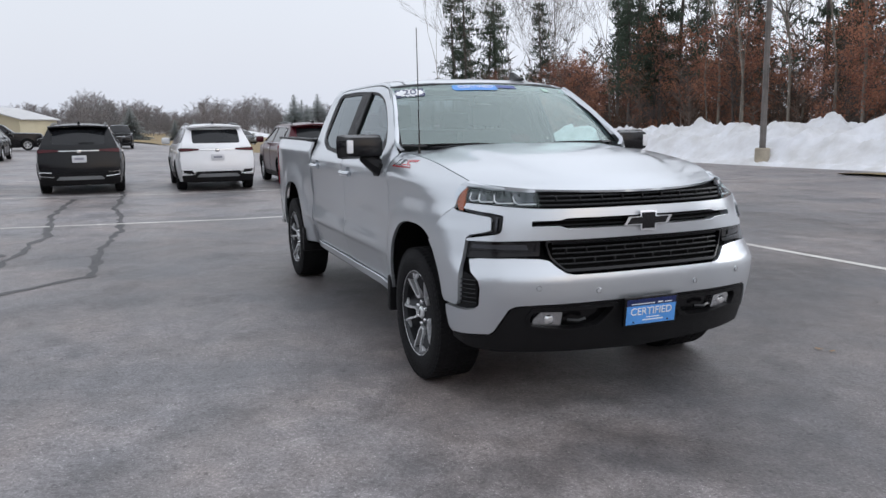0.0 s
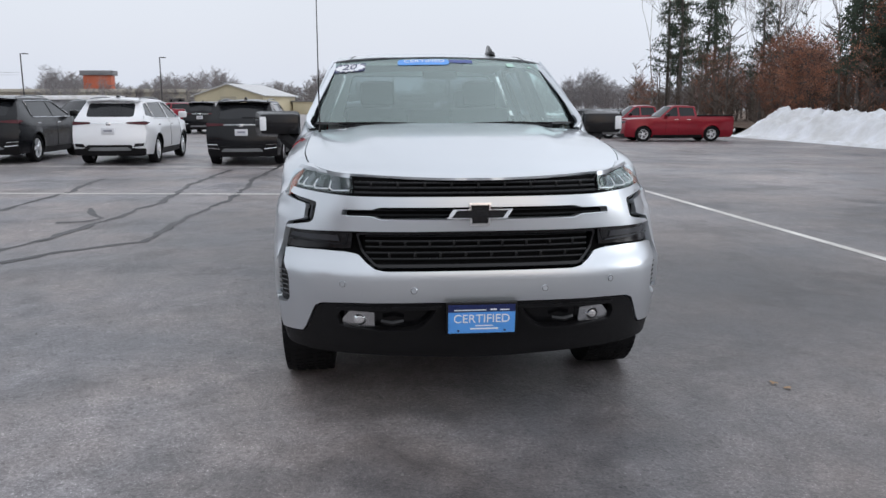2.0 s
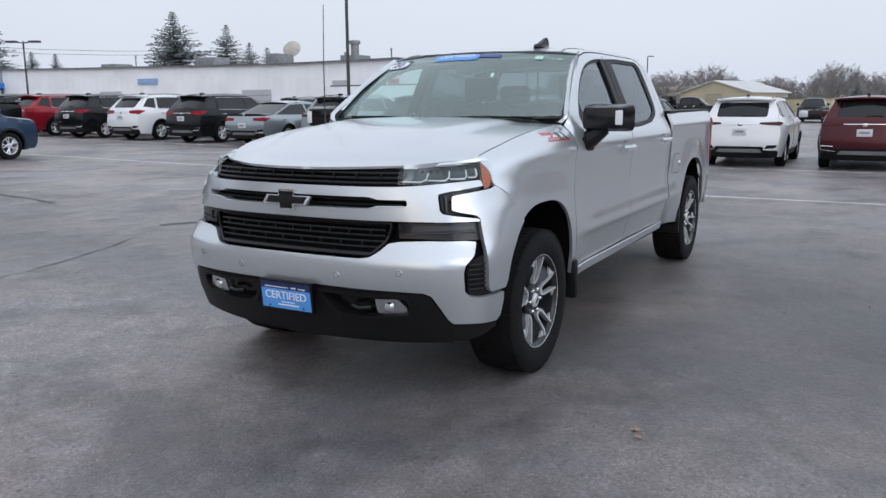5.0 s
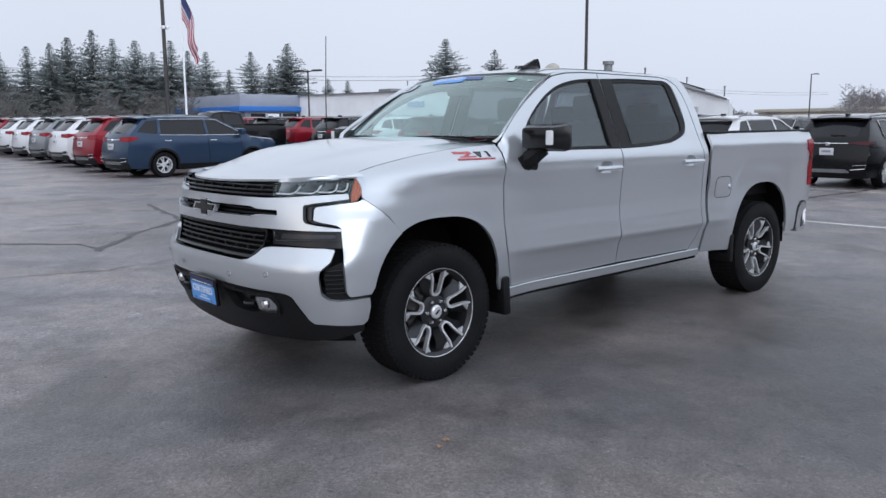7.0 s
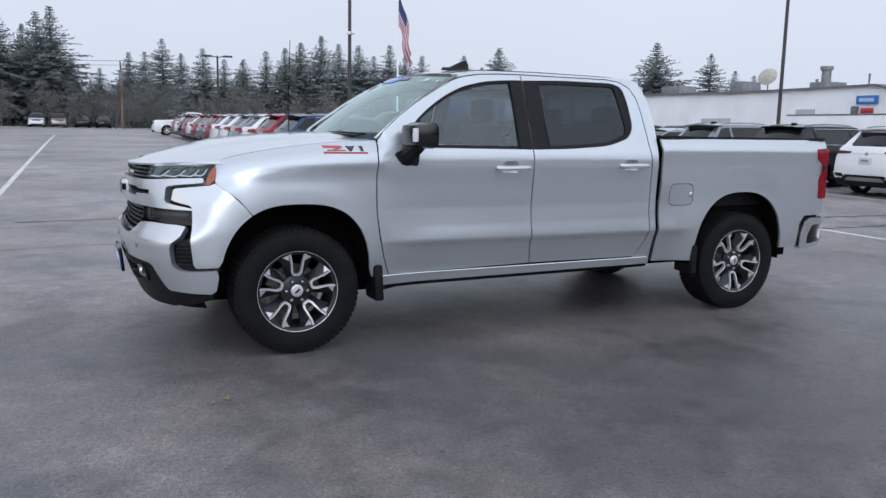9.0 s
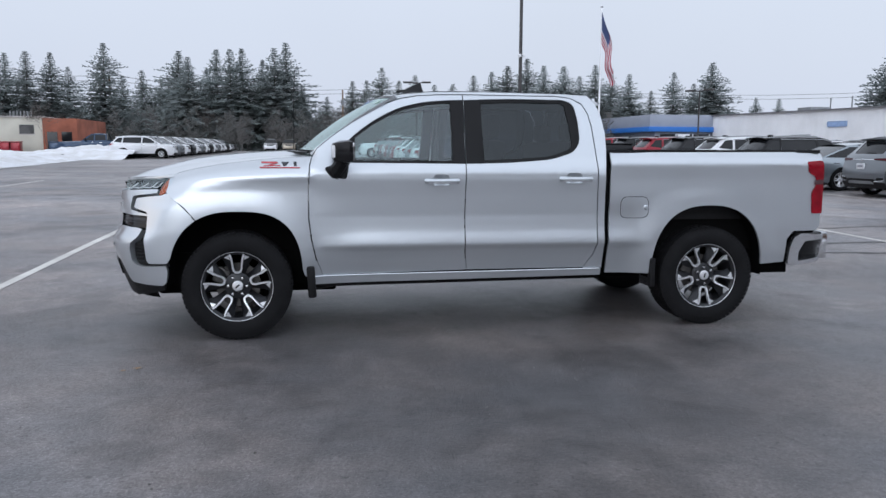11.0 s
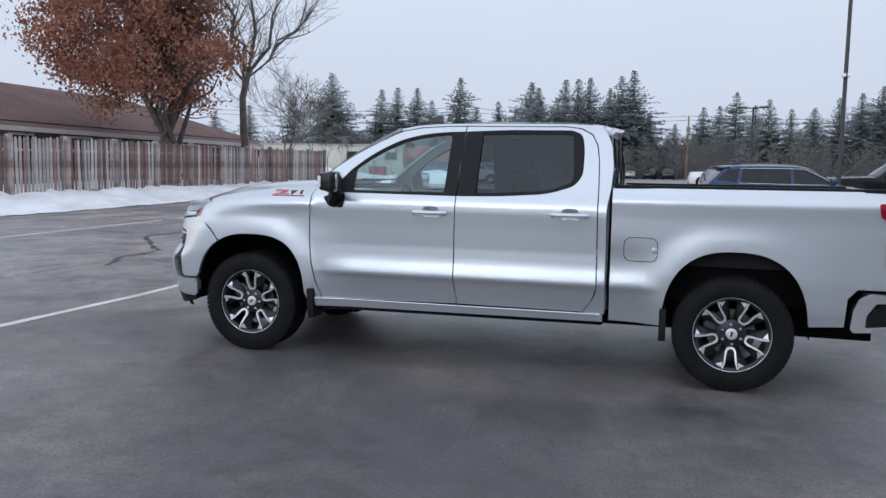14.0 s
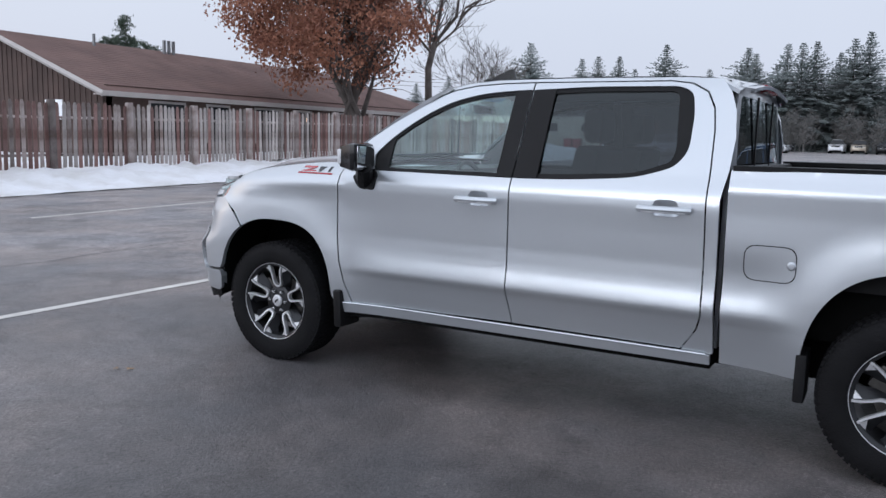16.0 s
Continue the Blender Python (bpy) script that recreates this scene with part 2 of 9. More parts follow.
GLASS_SIDE = glass("front_side_glass", (0.76, 0.90, 0.89), 0.90, sheen=(0.90, 0.97, 1.0))
GLASS_DARK = glass("privacy_glass", (0.16, 0.175, 0.20), 0.95, sheen=(0.90, 0.97, 1.0))
GLASS_FAR = mat("dark_car_glass", (0.012, 0.013, 0.015), 0.05, vary=0.1, scale=2, fine=20, spec=0.35)
SEAT = mat("black_seat_cloth", (0.028, 0.028, 0.030), 0.8, vary=0.15, scale=8, fine=200, bump=0.3, bump_scale=300)
CABIN = mat("charcoal_cabin_trim", (0.045, 0.046, 0.048), 0.65, vary=0.12, scale=6, fine=150)
HEADLINER = mat("grey_headliner", (0.34, 0.34, 0.34), 0.9, vary=0.05, scale=5, fine=120)
BLUE_LIGHT = mat("light_blue_print", (0.10, 0.33, 0.78), 0.3, vary=0.05, scale=8, fine=60)
BLUE_DARK = mat("dark_blue_print", (0.012, 0.022, 0.10), 0.3, vary=0.1, scale=8, fine=60)
WHITE_PRINT = mat("white_print", (0.84, 0.85, 0.87), 0.4, vary=0.03, scale=8, fine=60)
RED_BADGE = mat("red_badge_enamel", (0.42, 0.02, 0.03), 0.25, vary=0.1, scale=8, fine=60, coat=0.5)
GALVANISED = mat("galvanised_steel", (0.24, 0.25, 0.26), 0.5, 0.5, vary=0.15, scale=3, fine=40)
BRONZE_POLE = mat("dark_bronze_pole_paint", (0.045, 0.042, 0.042), 0.5, vary=0.15, scale=2, fine=30)
CONCRETE = mat("cast_concrete", (0.42, 0.37, 0.29), 0.85, vary=0.12, scale=2, fine=30, bump=0.3)
WHITE_METAL = mat("white_metal_siding", (0.86, 0.875, 0.90), 0.5, vary=0.05, scale=0.4, fine=6)
GREY_PANEL = mat("grey_composite_panel", (0.30, 0.33, 0.40), 0.4, vary=0.06, scale=0.5, fine=5)
BLUE_BAND = mat("blue_fascia_band", (0.03, 0.16, 0.52), 0.35, vary=0.05, scale=0.5, fine=5)
TAN_WALL = mat("tan_metal_siding", (0.47, 0.42, 0.29), 0.6, vary=0.06, scale=0.3, fine=5)
GREY_ROOF = mat("grey_roofing", (0.16, 0.16, 0.17), 0.8, vary=0.15, scale=0.5, fine=8)
BROWN_SHINGLE = mat("brown_shingles", (0.150, 0.090, 0.078), 0.9, vary=0.16, scale=0.6, fine=14, bump=0.5, bump_scale=9)
BROWN_SIDING = mat("brown_wood_siding", (0.075, 0.048, 0.040), 0.8, vary=0.18, scale=1.0, fine=20)
TRIM_PALE = mat("pale_trim_paint", (0.42, 0.39, 0.37), 0.6, vary=0.07, scale=1, fine=20)
CREAM_WALL = mat("cream_block_wall", (0.58, 0.56, 0.48), 0.8, vary=0.08, scale=0.5, fine=10)
RED_BRICK = mat("red_brick", (0.30, 0.10, 0.06), 0.85, vary=0.2, scale=0.8, fine=16, bump=0.4, bump_scale=20)
ORANGE_WALL = mat("orange_red_panel", (0.40, 0.10, 0.05), 0.6, vary=0.08, scale=0.5, fine=6)
FENCE_WOOD = mat("weathered_fence_wood", (0.135, 0.098, 0.085), 0.9, vary=0.25, scale=1.6, fine=30, second=(0.40, 0.36, 0.345), bump=0.4, bump_scale=40, rand=0.5)
FENCE_RED = mat("red_stained_fence_wood", (0.150, 0.078, 0.066), 0.9, vary=0.25, scale=1.6, fine=30, second=(0.30, 0.20, 0.185), bump=0.4, bump_scale=40, rand=0.4)
FENCE_PALE = mat("bleached_fence_wood", (0.30, 0.265, 0.25), 0.9, vary=0.25, scale=1.6, fine=30, second=(0.52, 0.48, 0.46), bump=0.4, bump_scale=40, rand=0.3)
BARK = mat("grey_bark", (0.105, 0.09, 0.081), 0.95, vary=0.25, scale=2, fine=25, bump=0.6, bump_scale=20, rand=0.2)
BARK_PALE = mat("pale_aspen_bark", (0.22, 0.195, 0.165), 0.9, vary=0.3, scale=2, fine=20, bump=0.4, bump_scale=20, rand=0.15)
TWIGS = mat("bare_twigs", (0.125, 0.105, 0.098), 0.95, vary=0.25, scale=0.1, fine=4, rand=0.25)
# mist is painted in: these twigs are paler than the near ones
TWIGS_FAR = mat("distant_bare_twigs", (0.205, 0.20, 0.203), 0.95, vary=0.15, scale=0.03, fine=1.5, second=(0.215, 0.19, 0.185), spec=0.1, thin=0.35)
NEEDLES = mat("spruce_needles", (0.085, 0.10, 0.088), 0.85, vary=0.3, scale=0.5, fine=8, rand=0.25, spec=0.15, thin=0.35)
PINE_GREEN = mat("pine_needles", (0.080, 0.105, 0.078), 0.85, vary=0.3, scale=0.6, fine=8, rand=0.25, spec=0.15, thin=0.4)
OAK_LEAF = mat("dead_oak_leaves", (0.40, 0.195, 0.125), 0.8, vary=0.35, scale=0.8, fine=9, second=(0.22, 0.105, 0.078), rand=0.25, spec=0.15, thin=0.35)
RED_FLAG = mat("flag_red", (0.34, 0.035, 0.055), 0.7, vary=0.1, scale=3, fine=30)
WHITE_FLAG = mat("flag_white", (0.58, 0.56, 0.60), 0.7, vary=0.05, scale=3, fine=30)
BLUE_FLAG = mat("flag_blue", (0.04, 0.06, 0.16), 0.7, vary=0.1, scale=3, fine=30)
PLATE_WHITE = mat("white_plate", (0.62, 0.63, 0.66), 0.4, vary=0.05, scale=8, fine=60)
PLATE_INK = mat("grey_plate_print", (0.25, 0.26, 0.30), 0.5, vary=0.1, scale=8, fine=60)


def car_paint(name, base, metal=0.35, rough=0.3):
    return mat(name, base, rough, metal, vary=0.05, scale=0.8, fine=300, coat=0.9)


PAINT = {
    "white": car_paint("white_car_paint", (0.74, 0.75, 0.77), 0.0),
    "black": mat("black_car_paint", (0.005, 0.0055, 0.007), 0.22, vary=0.05, scale=0.8, fine=300, spec=0.25, coat=0.12),
    "grey": car_paint("silver_grey_car_paint", (0.19, 0.205, 0.22), 0.7),
    "silver": car_paint("pale_silver_car_paint", (0.30, 0.34, 0.37), 0.7),
    "maroon": mat("maroon_car_paint", (0.060, 0.005, 0.011), 0.28, 0.3, vary=0.05, scale=0.8, fine=300, spec=0.3, coat=0.3),
    "red": mat("red_car_paint", (0.24, 0.008, 0.020), 0.28, 0.3, vary=0.05, scale=0.8, fine=300, spec=0.3, coat=0.4),
    "blue": mat("slate_blue_car_paint", (0.020, 0.044, 0.090), 0.28, 0.4, vary=0.05, scale=0.8, fine=300, spec=0.35, coat=0.4),
    "tan": car_paint("tan_car_paint", (0.36, 0.31, 0.24), 0.4),
}

# ---------------------------------------------------------------- building helpers
def part(name, bm, material, parent=None, label="", sharp=35, at=None):
    """Links a bmesh as one mesh object, under a thing or a part."""
    me = bpy.data.meshes.new(name)
    bm.to_mesh(me)
    bm.free()
    for m in material if isinstance(material, (list, tuple)) else [material]:
        me.materials.append(m)
    me.polygons.foreach_set("use_smooth", [sharp > 0] * len(me.polygons))
    if 0 < sharp < 180:
        me.set_sharp_from_angle(angle=radians(sharp))
    ob = new(name, me)
    if parent is not None:
        ob.parent = parent
    if at is not None:
        ob.matrix_basis = at
    if label:
        ob["label"] = label
    return ob


def again(name, ob, parent, at):
    """One more object on the mesh of ob."""
    o = new(name, ob.data)
    o.parent, o.matrix_basis = parent, at
    return o


def thing(name, label, category, group="", kind="", at=None):
    ob = tagged(new(name), label, category, group, kind)
    ob.empty_display_size = 0.2
    if at is not None:
        ob.matrix_basis = at
    return ob


def add_box(bm, lo, hi, bevel=0.0, m=None):
    r = bmesh.ops.create_cube(bm, size=1.0)
    vs = r["verts"]
    size, mid = [b - a for a, b in zip(lo, hi)], [(a + b) / 2 for a, b in zip(lo, hi)]
    bmesh.ops.transform(bm, matrix=Matrix.Translation(mid) @ Matrix.Diagonal((*size, 1)), verts=vs)
    if bevel:
        es = list({e for v in vs for e in v.link_edges})
        out = bmesh.ops.bevel(bm, geom=es, offset=bevel, segments=2, profile=0.6, affect="EDGES")
        vs = list({v for f in out["faces"] for v in f.verts} | {v for v in vs if v.is_valid})
    if m is not None:
        bmesh.ops.transform(bm, matrix=m, verts=vs)
    return bm


def box(lo, hi, bevel=0.0, m=None):
    return add_box(bmesh.new(), lo, hi, bevel, m)


def add_tube(bm, pts, radii, sides=6, cap=True):
    """A tapered tube along points."""
    pts = [Vector(p) for p in pts]
    if not isinstance(radii, (list, tuple)):
        radii = [radii] * len(pts)
    rings = []
    for i, p in enumerate(pts):
        d = (pts[min(i + 1, len(pts) - 1)] - pts[max(i - 1, 0)]).normalized()
        a = d.cross(Vector((0, 0, 1)) if abs(d.z) < 0.9 else Vector((1, 0, 0))).normalized()
        b = d.cross(a)
        rings.append([bm.verts.new(p + radii[i] * (math.cos(t) * a + math.sin(t) * b)) for t in (2 * math.pi * k / sides for k in range(sides))])
    for r0, r1 in zip(rings, rings[1:]):
        for k in range(sides):
            bm.faces.new((r0[k], r0[(k + 1) % sides], r1[(k + 1) % sides], r1[k]))
    if cap and sides > 2:
        bm.faces.new(rings[0][::-1])
        bm.faces.new(rings[-1])
    return bm


def lathe(profile, steps=48, axis="y", bm=None):
    """Turns (radius, offset) pairs round an axis."""
    bm = bm or bmesh.new()
    rings = []
    for k in range(steps):
        a = 2 * math.pi * k / steps
        c, s = math.cos(a), math.sin(a)
        rings.append([bm.verts.new((r * c, o, r * s) if axis == "y" else (r * c, r * s, o)) for r, o in profile])
    for k in range(steps):
        r0, r1 = rings[k], rings[(k + 1) % steps]
        for j in range(len(profile) - 1):
            bm.faces.new((r0[j], r1[j], r1[j + 1], r0[j + 1]))
    bmesh.ops.remove_doubles(bm, verts=bm.verts, dist=1e-5)
    bmesh.ops.recalc_face_normals(bm, faces=bm.faces)
    return bm


def inside(poly, pts):
    """Which points lie inside a polygon."""
    p, q = np.asarray(poly, float), np.asarray(pts, float)
    res = np.zeros(len(q), bool)
    for (x0, y0), (x1, y1) in zip(p, np.roll(p, -1, 0)):
        hit = ((y0 > q[:, 1]) != (y1 > q[:, 1])) & (q[:, 0] < (x1 - x0) * (q[:, 1] - y0) / (y1 - y0 + 1e-12) + x0)
        res ^= hit
    return res


def rounded(poly, r, n=4):
    """A polygon with its corners rounded; r is one radius or one for each corner."""
    from_r = r if isinstance(r, (list, tuple)) else [r] * len(poly)
    out = []
    for i, p in enumerate(poly):
        a, b = Vector(poly[i - 1]) - Vector(p), Vector(poly[(i + 1) % len(poly)]) - Vector(p)
        rr = min(from_r[i], a.length * 0.45, b.length * 0.45)
        if rr < 1e-4:
            out.append(tuple(p))
            continue
        s, e, c = Vector(p) + a.normalized() * rr, Vector(p) + b.normalized() * rr, Vector(p)
        for k in range(n + 1):
            t = k / n
            out.append(tuple((1 - t) ** 2 * s + 2 * t * (1 - t) * c + t * t * e))
    return out


from mathutils import geometry as geo2d


def patch(outer, fmap, step=0.05, thick=0.0, holes=(), out=(0, 1, 0), bm=None, keep=None):
    """A sheet with the given outline and holes, triangulated finely and laid on the surface fmap(u, v). out: roughly its outer side. thick: depth of its rim."""
    bm = bm or bmesh.new()
    loops, coords, edges = [], [], []
    for loop in (outer, *holes):
        fine = []
        for i, p in enumerate(loop):
            q = loop[(i + 1) % len(loop)]
            k = max(1, int(math.ceil(math.dist(p, q) / step)))
            fine += [(p[0] + (q[0] - p[0]) * j / k, p[1] + (q[1] - p[1]) * j / k) for j in range(k)]
        base = len(coords)
        coords += fine
        edges += [(base + i, base + (i + 1) % len(fine)) for i in range(len(fine))]
        loops.append(np.array(fine))
    lo, hi = loops[0].min(0), loops[0].max(0)
    grid = np.stack(np.meshgrid(np.arange(lo[0] + step / 2, hi[0], step), np.arange(lo[1] + step / 2, hi[1], step)), -1).reshape(-1, 2)
    if len(grid):
        ok = inside(loops[0], grid)
        for h in loops[1:]:
            ok &= ~inside(h, grid)
        edge = np.concatenate(loops)
        grid = grid[ok]
        if len(grid):
            near = np.array([np.min(np.sum((edge - g) ** 2, 1)) for g in grid])
            coords += [tuple(g) for g in grid[near > (0.45 * step) ** 2]]
    vs, _, fs, *_ = geo2d.delaunay_2d_cdt([Vector(c) for c in coords], edges, [], 0, 1e-6)
    cent = np.array([[sum(vs[i][k] for i in f) / len(f) for k in (0, 1)] for f in fs])
    ok = inside(loops[0], cent)
    for h in loops[1:]:
        ok &= ~inside(h, cent)
    made = [bm.verts.new(fmap(v[0], v[1])) for v in vs]
    faces = []
    for f, good in zip(fs, ok):
        if good:
            faces.append(bm.faces.new([made[i] for i in f]))
    for v in made:
        if not v.link_faces:
            bm.verts.remove(v)
    for f in faces:
        f.normal_update()
    if sum((f.normal * f.calc_area() for f in faces), Vector()).dot(Vector(out)) < 0:
        bmesh.ops.reverse_faces(bm, faces=faces)
    if thick:
        fset = set(faces)
        rim = [e for f in faces for e in f.edges if sum(1 for g in e.link_faces if g in fset) == 1]
        verts = {v for e in rim for v in e.verts}
        nrm = {}
        for v in verts:
            nn = Vector()
            for f in v.link_faces:
                if f in fset:
                    nn += f.normal
            nrm[v] = nn.normalized()
        low = {v: bm.verts.new(v.co - nrm[v] * thick) for v in verts}
        for e in rim:
            f = next(g for g in e.link_faces if g in fset)
            a, b = e.verts
            for l in f.loops:
                if l.edge == e:
                    a, b = l.vert, l.link_loop_next.vert
            bm.faces.new((b, a, low[a], low[b]))
    return bm


def mirrored(bm):
    """Adds the mirror image across y = 0."""
    src = list(bm.faces)
    dup = bmesh.ops.duplicate(bm, geom=list(bm.verts) + list(bm.edges) + src)
    nv = [g for g in dup["geom"] if isinstance(g, bmesh.types.BMVert)]
    nf = [g for g in dup["geom"] if isinstance(g, bmesh.types.BMFace)]
    for v in nv:
        v.co.y = -v.co.y
    bmesh.ops.reverse_faces(bm, faces=nf)
    return bm


def curve_of(points, smooth=0.012, grid=0.002):
    """A smooth function through (at, value) pairs."""
    xs, ys = zip(*sorted(points))
    g = np.arange(xs[0] - 0.2, xs[-1] + 0.2, grid)
    v = np.interp(g, xs, ys)
    half = int(3 * smooth / grid)
    k = np.exp(-0.5 * (np.arange(-half, half + 1) * grid / smooth) ** 2)
    v = np.convolve(np.pad(v, half, mode="edge"), k / k.sum(), "valid")
    return lambda t: float(np.interp(t, g, v))


def step01(a, b, t):
    u = min(1.0, max(0.0, (t - a) / (b - a)))
    return u * u * (3 - 2 * u)


def ground_z(x, y):
    """The lot rises gently towards -y and falls a little towards the snowbank."""
    up = 1.2 * (1 - math.exp(-max(-y - 1, 0) / 75))
    return up - 0.35 * step01(12, 36, -0.6 * x + 0.8 * y) * step01(-4, 6, y)


def text_mesh(body, size, name, material, parent, at, depth=0.0015, label=""):
    cu = bpy.data.curves.new(name, "FONT")
    cu.body, cu.size, cu.extrude, cu.align_x, cu.align_y = body, size, depth, "CENTER", "CENTER"
    tmp = new(name, cu)
    dep = bpy.context.evaluated_depsgraph_get()
    me = bpy.data.meshes.new_from_object(tmp.evaluated_get(dep))
    bpy.data.objects.remove(tmp)
    me.materials.clear()
    me.materials.append(material)
    ob = new(name, me)
    ob.parent, ob.matrix_basis = parent, at
    if label:
        ob["label"] = label
    return ob

# ---------------------------------------------------------------- ground
def build_ground():
    bm = bmesh.new()
    def axis(lo, hi, near_lo, near_hi, fine, coarse):
        v = list(np.arange(near_lo, near_hi + 0.01, fine))
        a, s = near_lo, fine
        while a > lo:
            s *= 1.35
            a -= min(s, coarse)
            v.insert(0, a)
        a, s = near_hi, fine
        while a < hi:
            s *= 1.35
            a += min(s, coarse)
            v.append(a)
        return v
    xs, ys = axis(-900, 900, -60, 40, 1.0, 120), axis(-900, 900, -60, 40, 1.0, 120)
    rows = [[bm.verts.new((x, y, ground_z(x, y))) for x in xs] for y in ys]
    for r0, r1 in zip(rows, rows[1:]):
        for i in range(len(xs) - 1):
            bm.faces.new((r0[i], r0[i + 1], r1[i + 1], r1[i]))
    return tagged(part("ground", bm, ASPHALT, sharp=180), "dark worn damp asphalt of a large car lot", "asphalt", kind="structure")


ground = build_ground()


def strip(name, pts, width, material, label, category, lift=0.004, wobble=0.0, seg=0.5, seed=1, kind="structure"):
    """A thin band lying on the ground along points."""
    rnd = random.Random(seed)
    line = []
    for (x0, y0), (x1, y1) in zip(pts, pts[1:]):
        k = max(1, int(math.dist((x0, y0), (x1, y1)) / seg))
        line += [(x0 + (x1 - x0) * i / k, y0 + (y1 - y0) * i / k) for i in range(k)]
    line.append(pts[-1])
    bm, prev = bmesh.new(), None
    off = 0.0
    for i, (x, y) in enumerate(line):
        a, b = line[max(i - 1, 0)], line[min(i + 1, len(line) - 1)]
        d = Vector((b[0] - a[0], b[1] - a[1])).normalized()
        nx, ny = -d.y, d.x
        off = 0.7 * off + rnd.uniform(-wobble, wobble)
        w = width * (1 + (rnd.uniform(-0.5, 0.7) if wobble else rnd.uniform(-0.06, 0.06))) / 2
        pair = [bm.verts.new((x + nx * (off + s * w), y + ny * (off + s * w), ground_z(x, y) + lift)) for s in (-1, 1)]
        if prev:
            bm.faces.new((prev[0], pair[0], pair[1], prev[1]))
        prev = pair
    bmesh.ops.recalc_face_normals(bm, faces=bm.faces)
    if sum(f.normal.z for f in bm.faces) < 0:
        bmesh.ops.reverse_faces(bm, faces=bm.faces)
    return tagged(part(name, bm, material, sharp=180), label, category, kind=kind)


for pts in ([(-9.3, -26), (-9.3, 4.5), (2.5, 4.75)], [(-15.3, -60), (-15.3, 4.25), (-19.0, 4.2), (-19.0, 2.0)], [(-22.5, 4.1), (-29, 4.0)],
            [(2.62, 4.75), (2.6, 0), (2.45, -12), (2.1, -58)], [(9.1, -3), (9.0, -10.5)], [(8.85, -11), (8.4, -22)]):
    strip("parking_line", pts, 0.11, LINE_PAINT, "worn white painted parking line on asphalt", "road marking", seed=len(pts))

CRACKS = [
    [(-2.6, -5.1), (-4.2, -4.2), (-5.6, -4.0), (-8.0, -3.75), (-11.0, -3.9), (-14.5, -3.7)],
    [(-2.8, -4.3), (-3.8, -3.7), (-4.4, -3.0), (-6.5, -2.95), (-9.0, -2.7), (-12.0, -2.85), (-16.5, -2.7)],
    [(-5.6, -6.6), (-6.0, -5.7), (-8.0, -5.7), (-9.5, -5.6), (-12.0, -5.9)],
    [(-5.9, -4.5), (-6.0, -4.2), (-6.3, -4.1), (-7.3, -4.6)],
    [(2.0, -6.4), (0.7, -6.5), (0.0, -5.9), (-0.1, -5.4)],
    [(2.2, -3.9), (1.2, -4.1), (0.3, -3.9), (-0.5, -4.1), (-1.8, -4.6)],
    [(0.0, -5.2), (-0.8, -6.3), (-2.0, -7.5), (-2.4, -10.0)],
    [(4.6, -3.0), (5.1, -3.9), (5.1, -4.9), (5.6, -5.4), (6.8, -6.9), (6.6, -9.0)],
    [(4.9, 0.8), (5.0, -2.1), (4.9, -4.6)],
    [(12.8, -8.0), (12.2, -11.0), (11.6, -13.5)],
    [(3.4, -14.0), (5.0, -15.0), (7.2, -14.6)],
    [(-3.2, -8.0), (-3.6, -11.0), (-4.6, -13.0)],
]
for k, pts in enumerate(CRACKS):
    strip("sealed_crack", pts, (0.05 if k == 4 else 0.014 if k in (5, 8) else 0.085), CRACK, "dark tar-sealed crack in the asphalt", "crack", lift=0.0035, wobble=0.035, seg=0.16, seed=k + 5)


def mound_sheet(name, x_of, y_of, nu, nv, height, material, label, category, seed, rough=0.25, rscale=0.9):
    """A snow heap: a sheet whose height follows height(u, v), roughened."""
    bm = bmesh.new()
    rows = []
    for j in range(nv + 1):
        row = []
        for i in range(nu + 1):
            u, v = i / nu, j / nv
            x, y = x_of(u, v), y_of(u, v)
            h = height(u, v)
            nz = noise.fractal(Vector((x * rscale + seed, y * rscale, 0.0)), 0.6, 2.0, 5)
            nz2 = noise.noise(Vector((x * 2.3, y * 2.3, seed))) + 0.6 * noise.noise(Vector((x * 6.1, y * 6.1, seed)))
            row.append(bm.verts.new((x, y, ground_z(x, y) - 0.03 + max(0, h * (1 + rough * nz) + (0.38 * nz2 * rough if h > 0.05 else 0)))))
        rows.append(row)
    for r0, r1 in zip(rows, rows[1:]):
        for i in range(nu):
            bm.faces.new((r0[i], r0[i + 1], r1[i + 1], r1[i]))
    bmesh.ops.recalc_face_normals(bm, faces=bm.faces)
    if sum(f.normal.z for f in bm.faces) < 0:
        bmesh.ops.reverse_faces(bm, faces=bm.faces)
    return tagged(part(name, bm, material, sharp=180), label, category, kind="structure")


# snowbank along the woods
def bank_h(u, v):
    prof = (0.10 * step01(0.0, 0.06, v) + 0.50 * step01(0.10, 0.34, v) + 0.40 * step01(0.22, 0.6, v)) * (1 - 0.4 * step01(0.62, 1.0, v))
    lumps = 1.0 + 0.07 * math.sin(u * 31 + 1) * math.sin(u * 13)
    return 1.62 * prof * lumps * step01(0.0, 0.05, u)


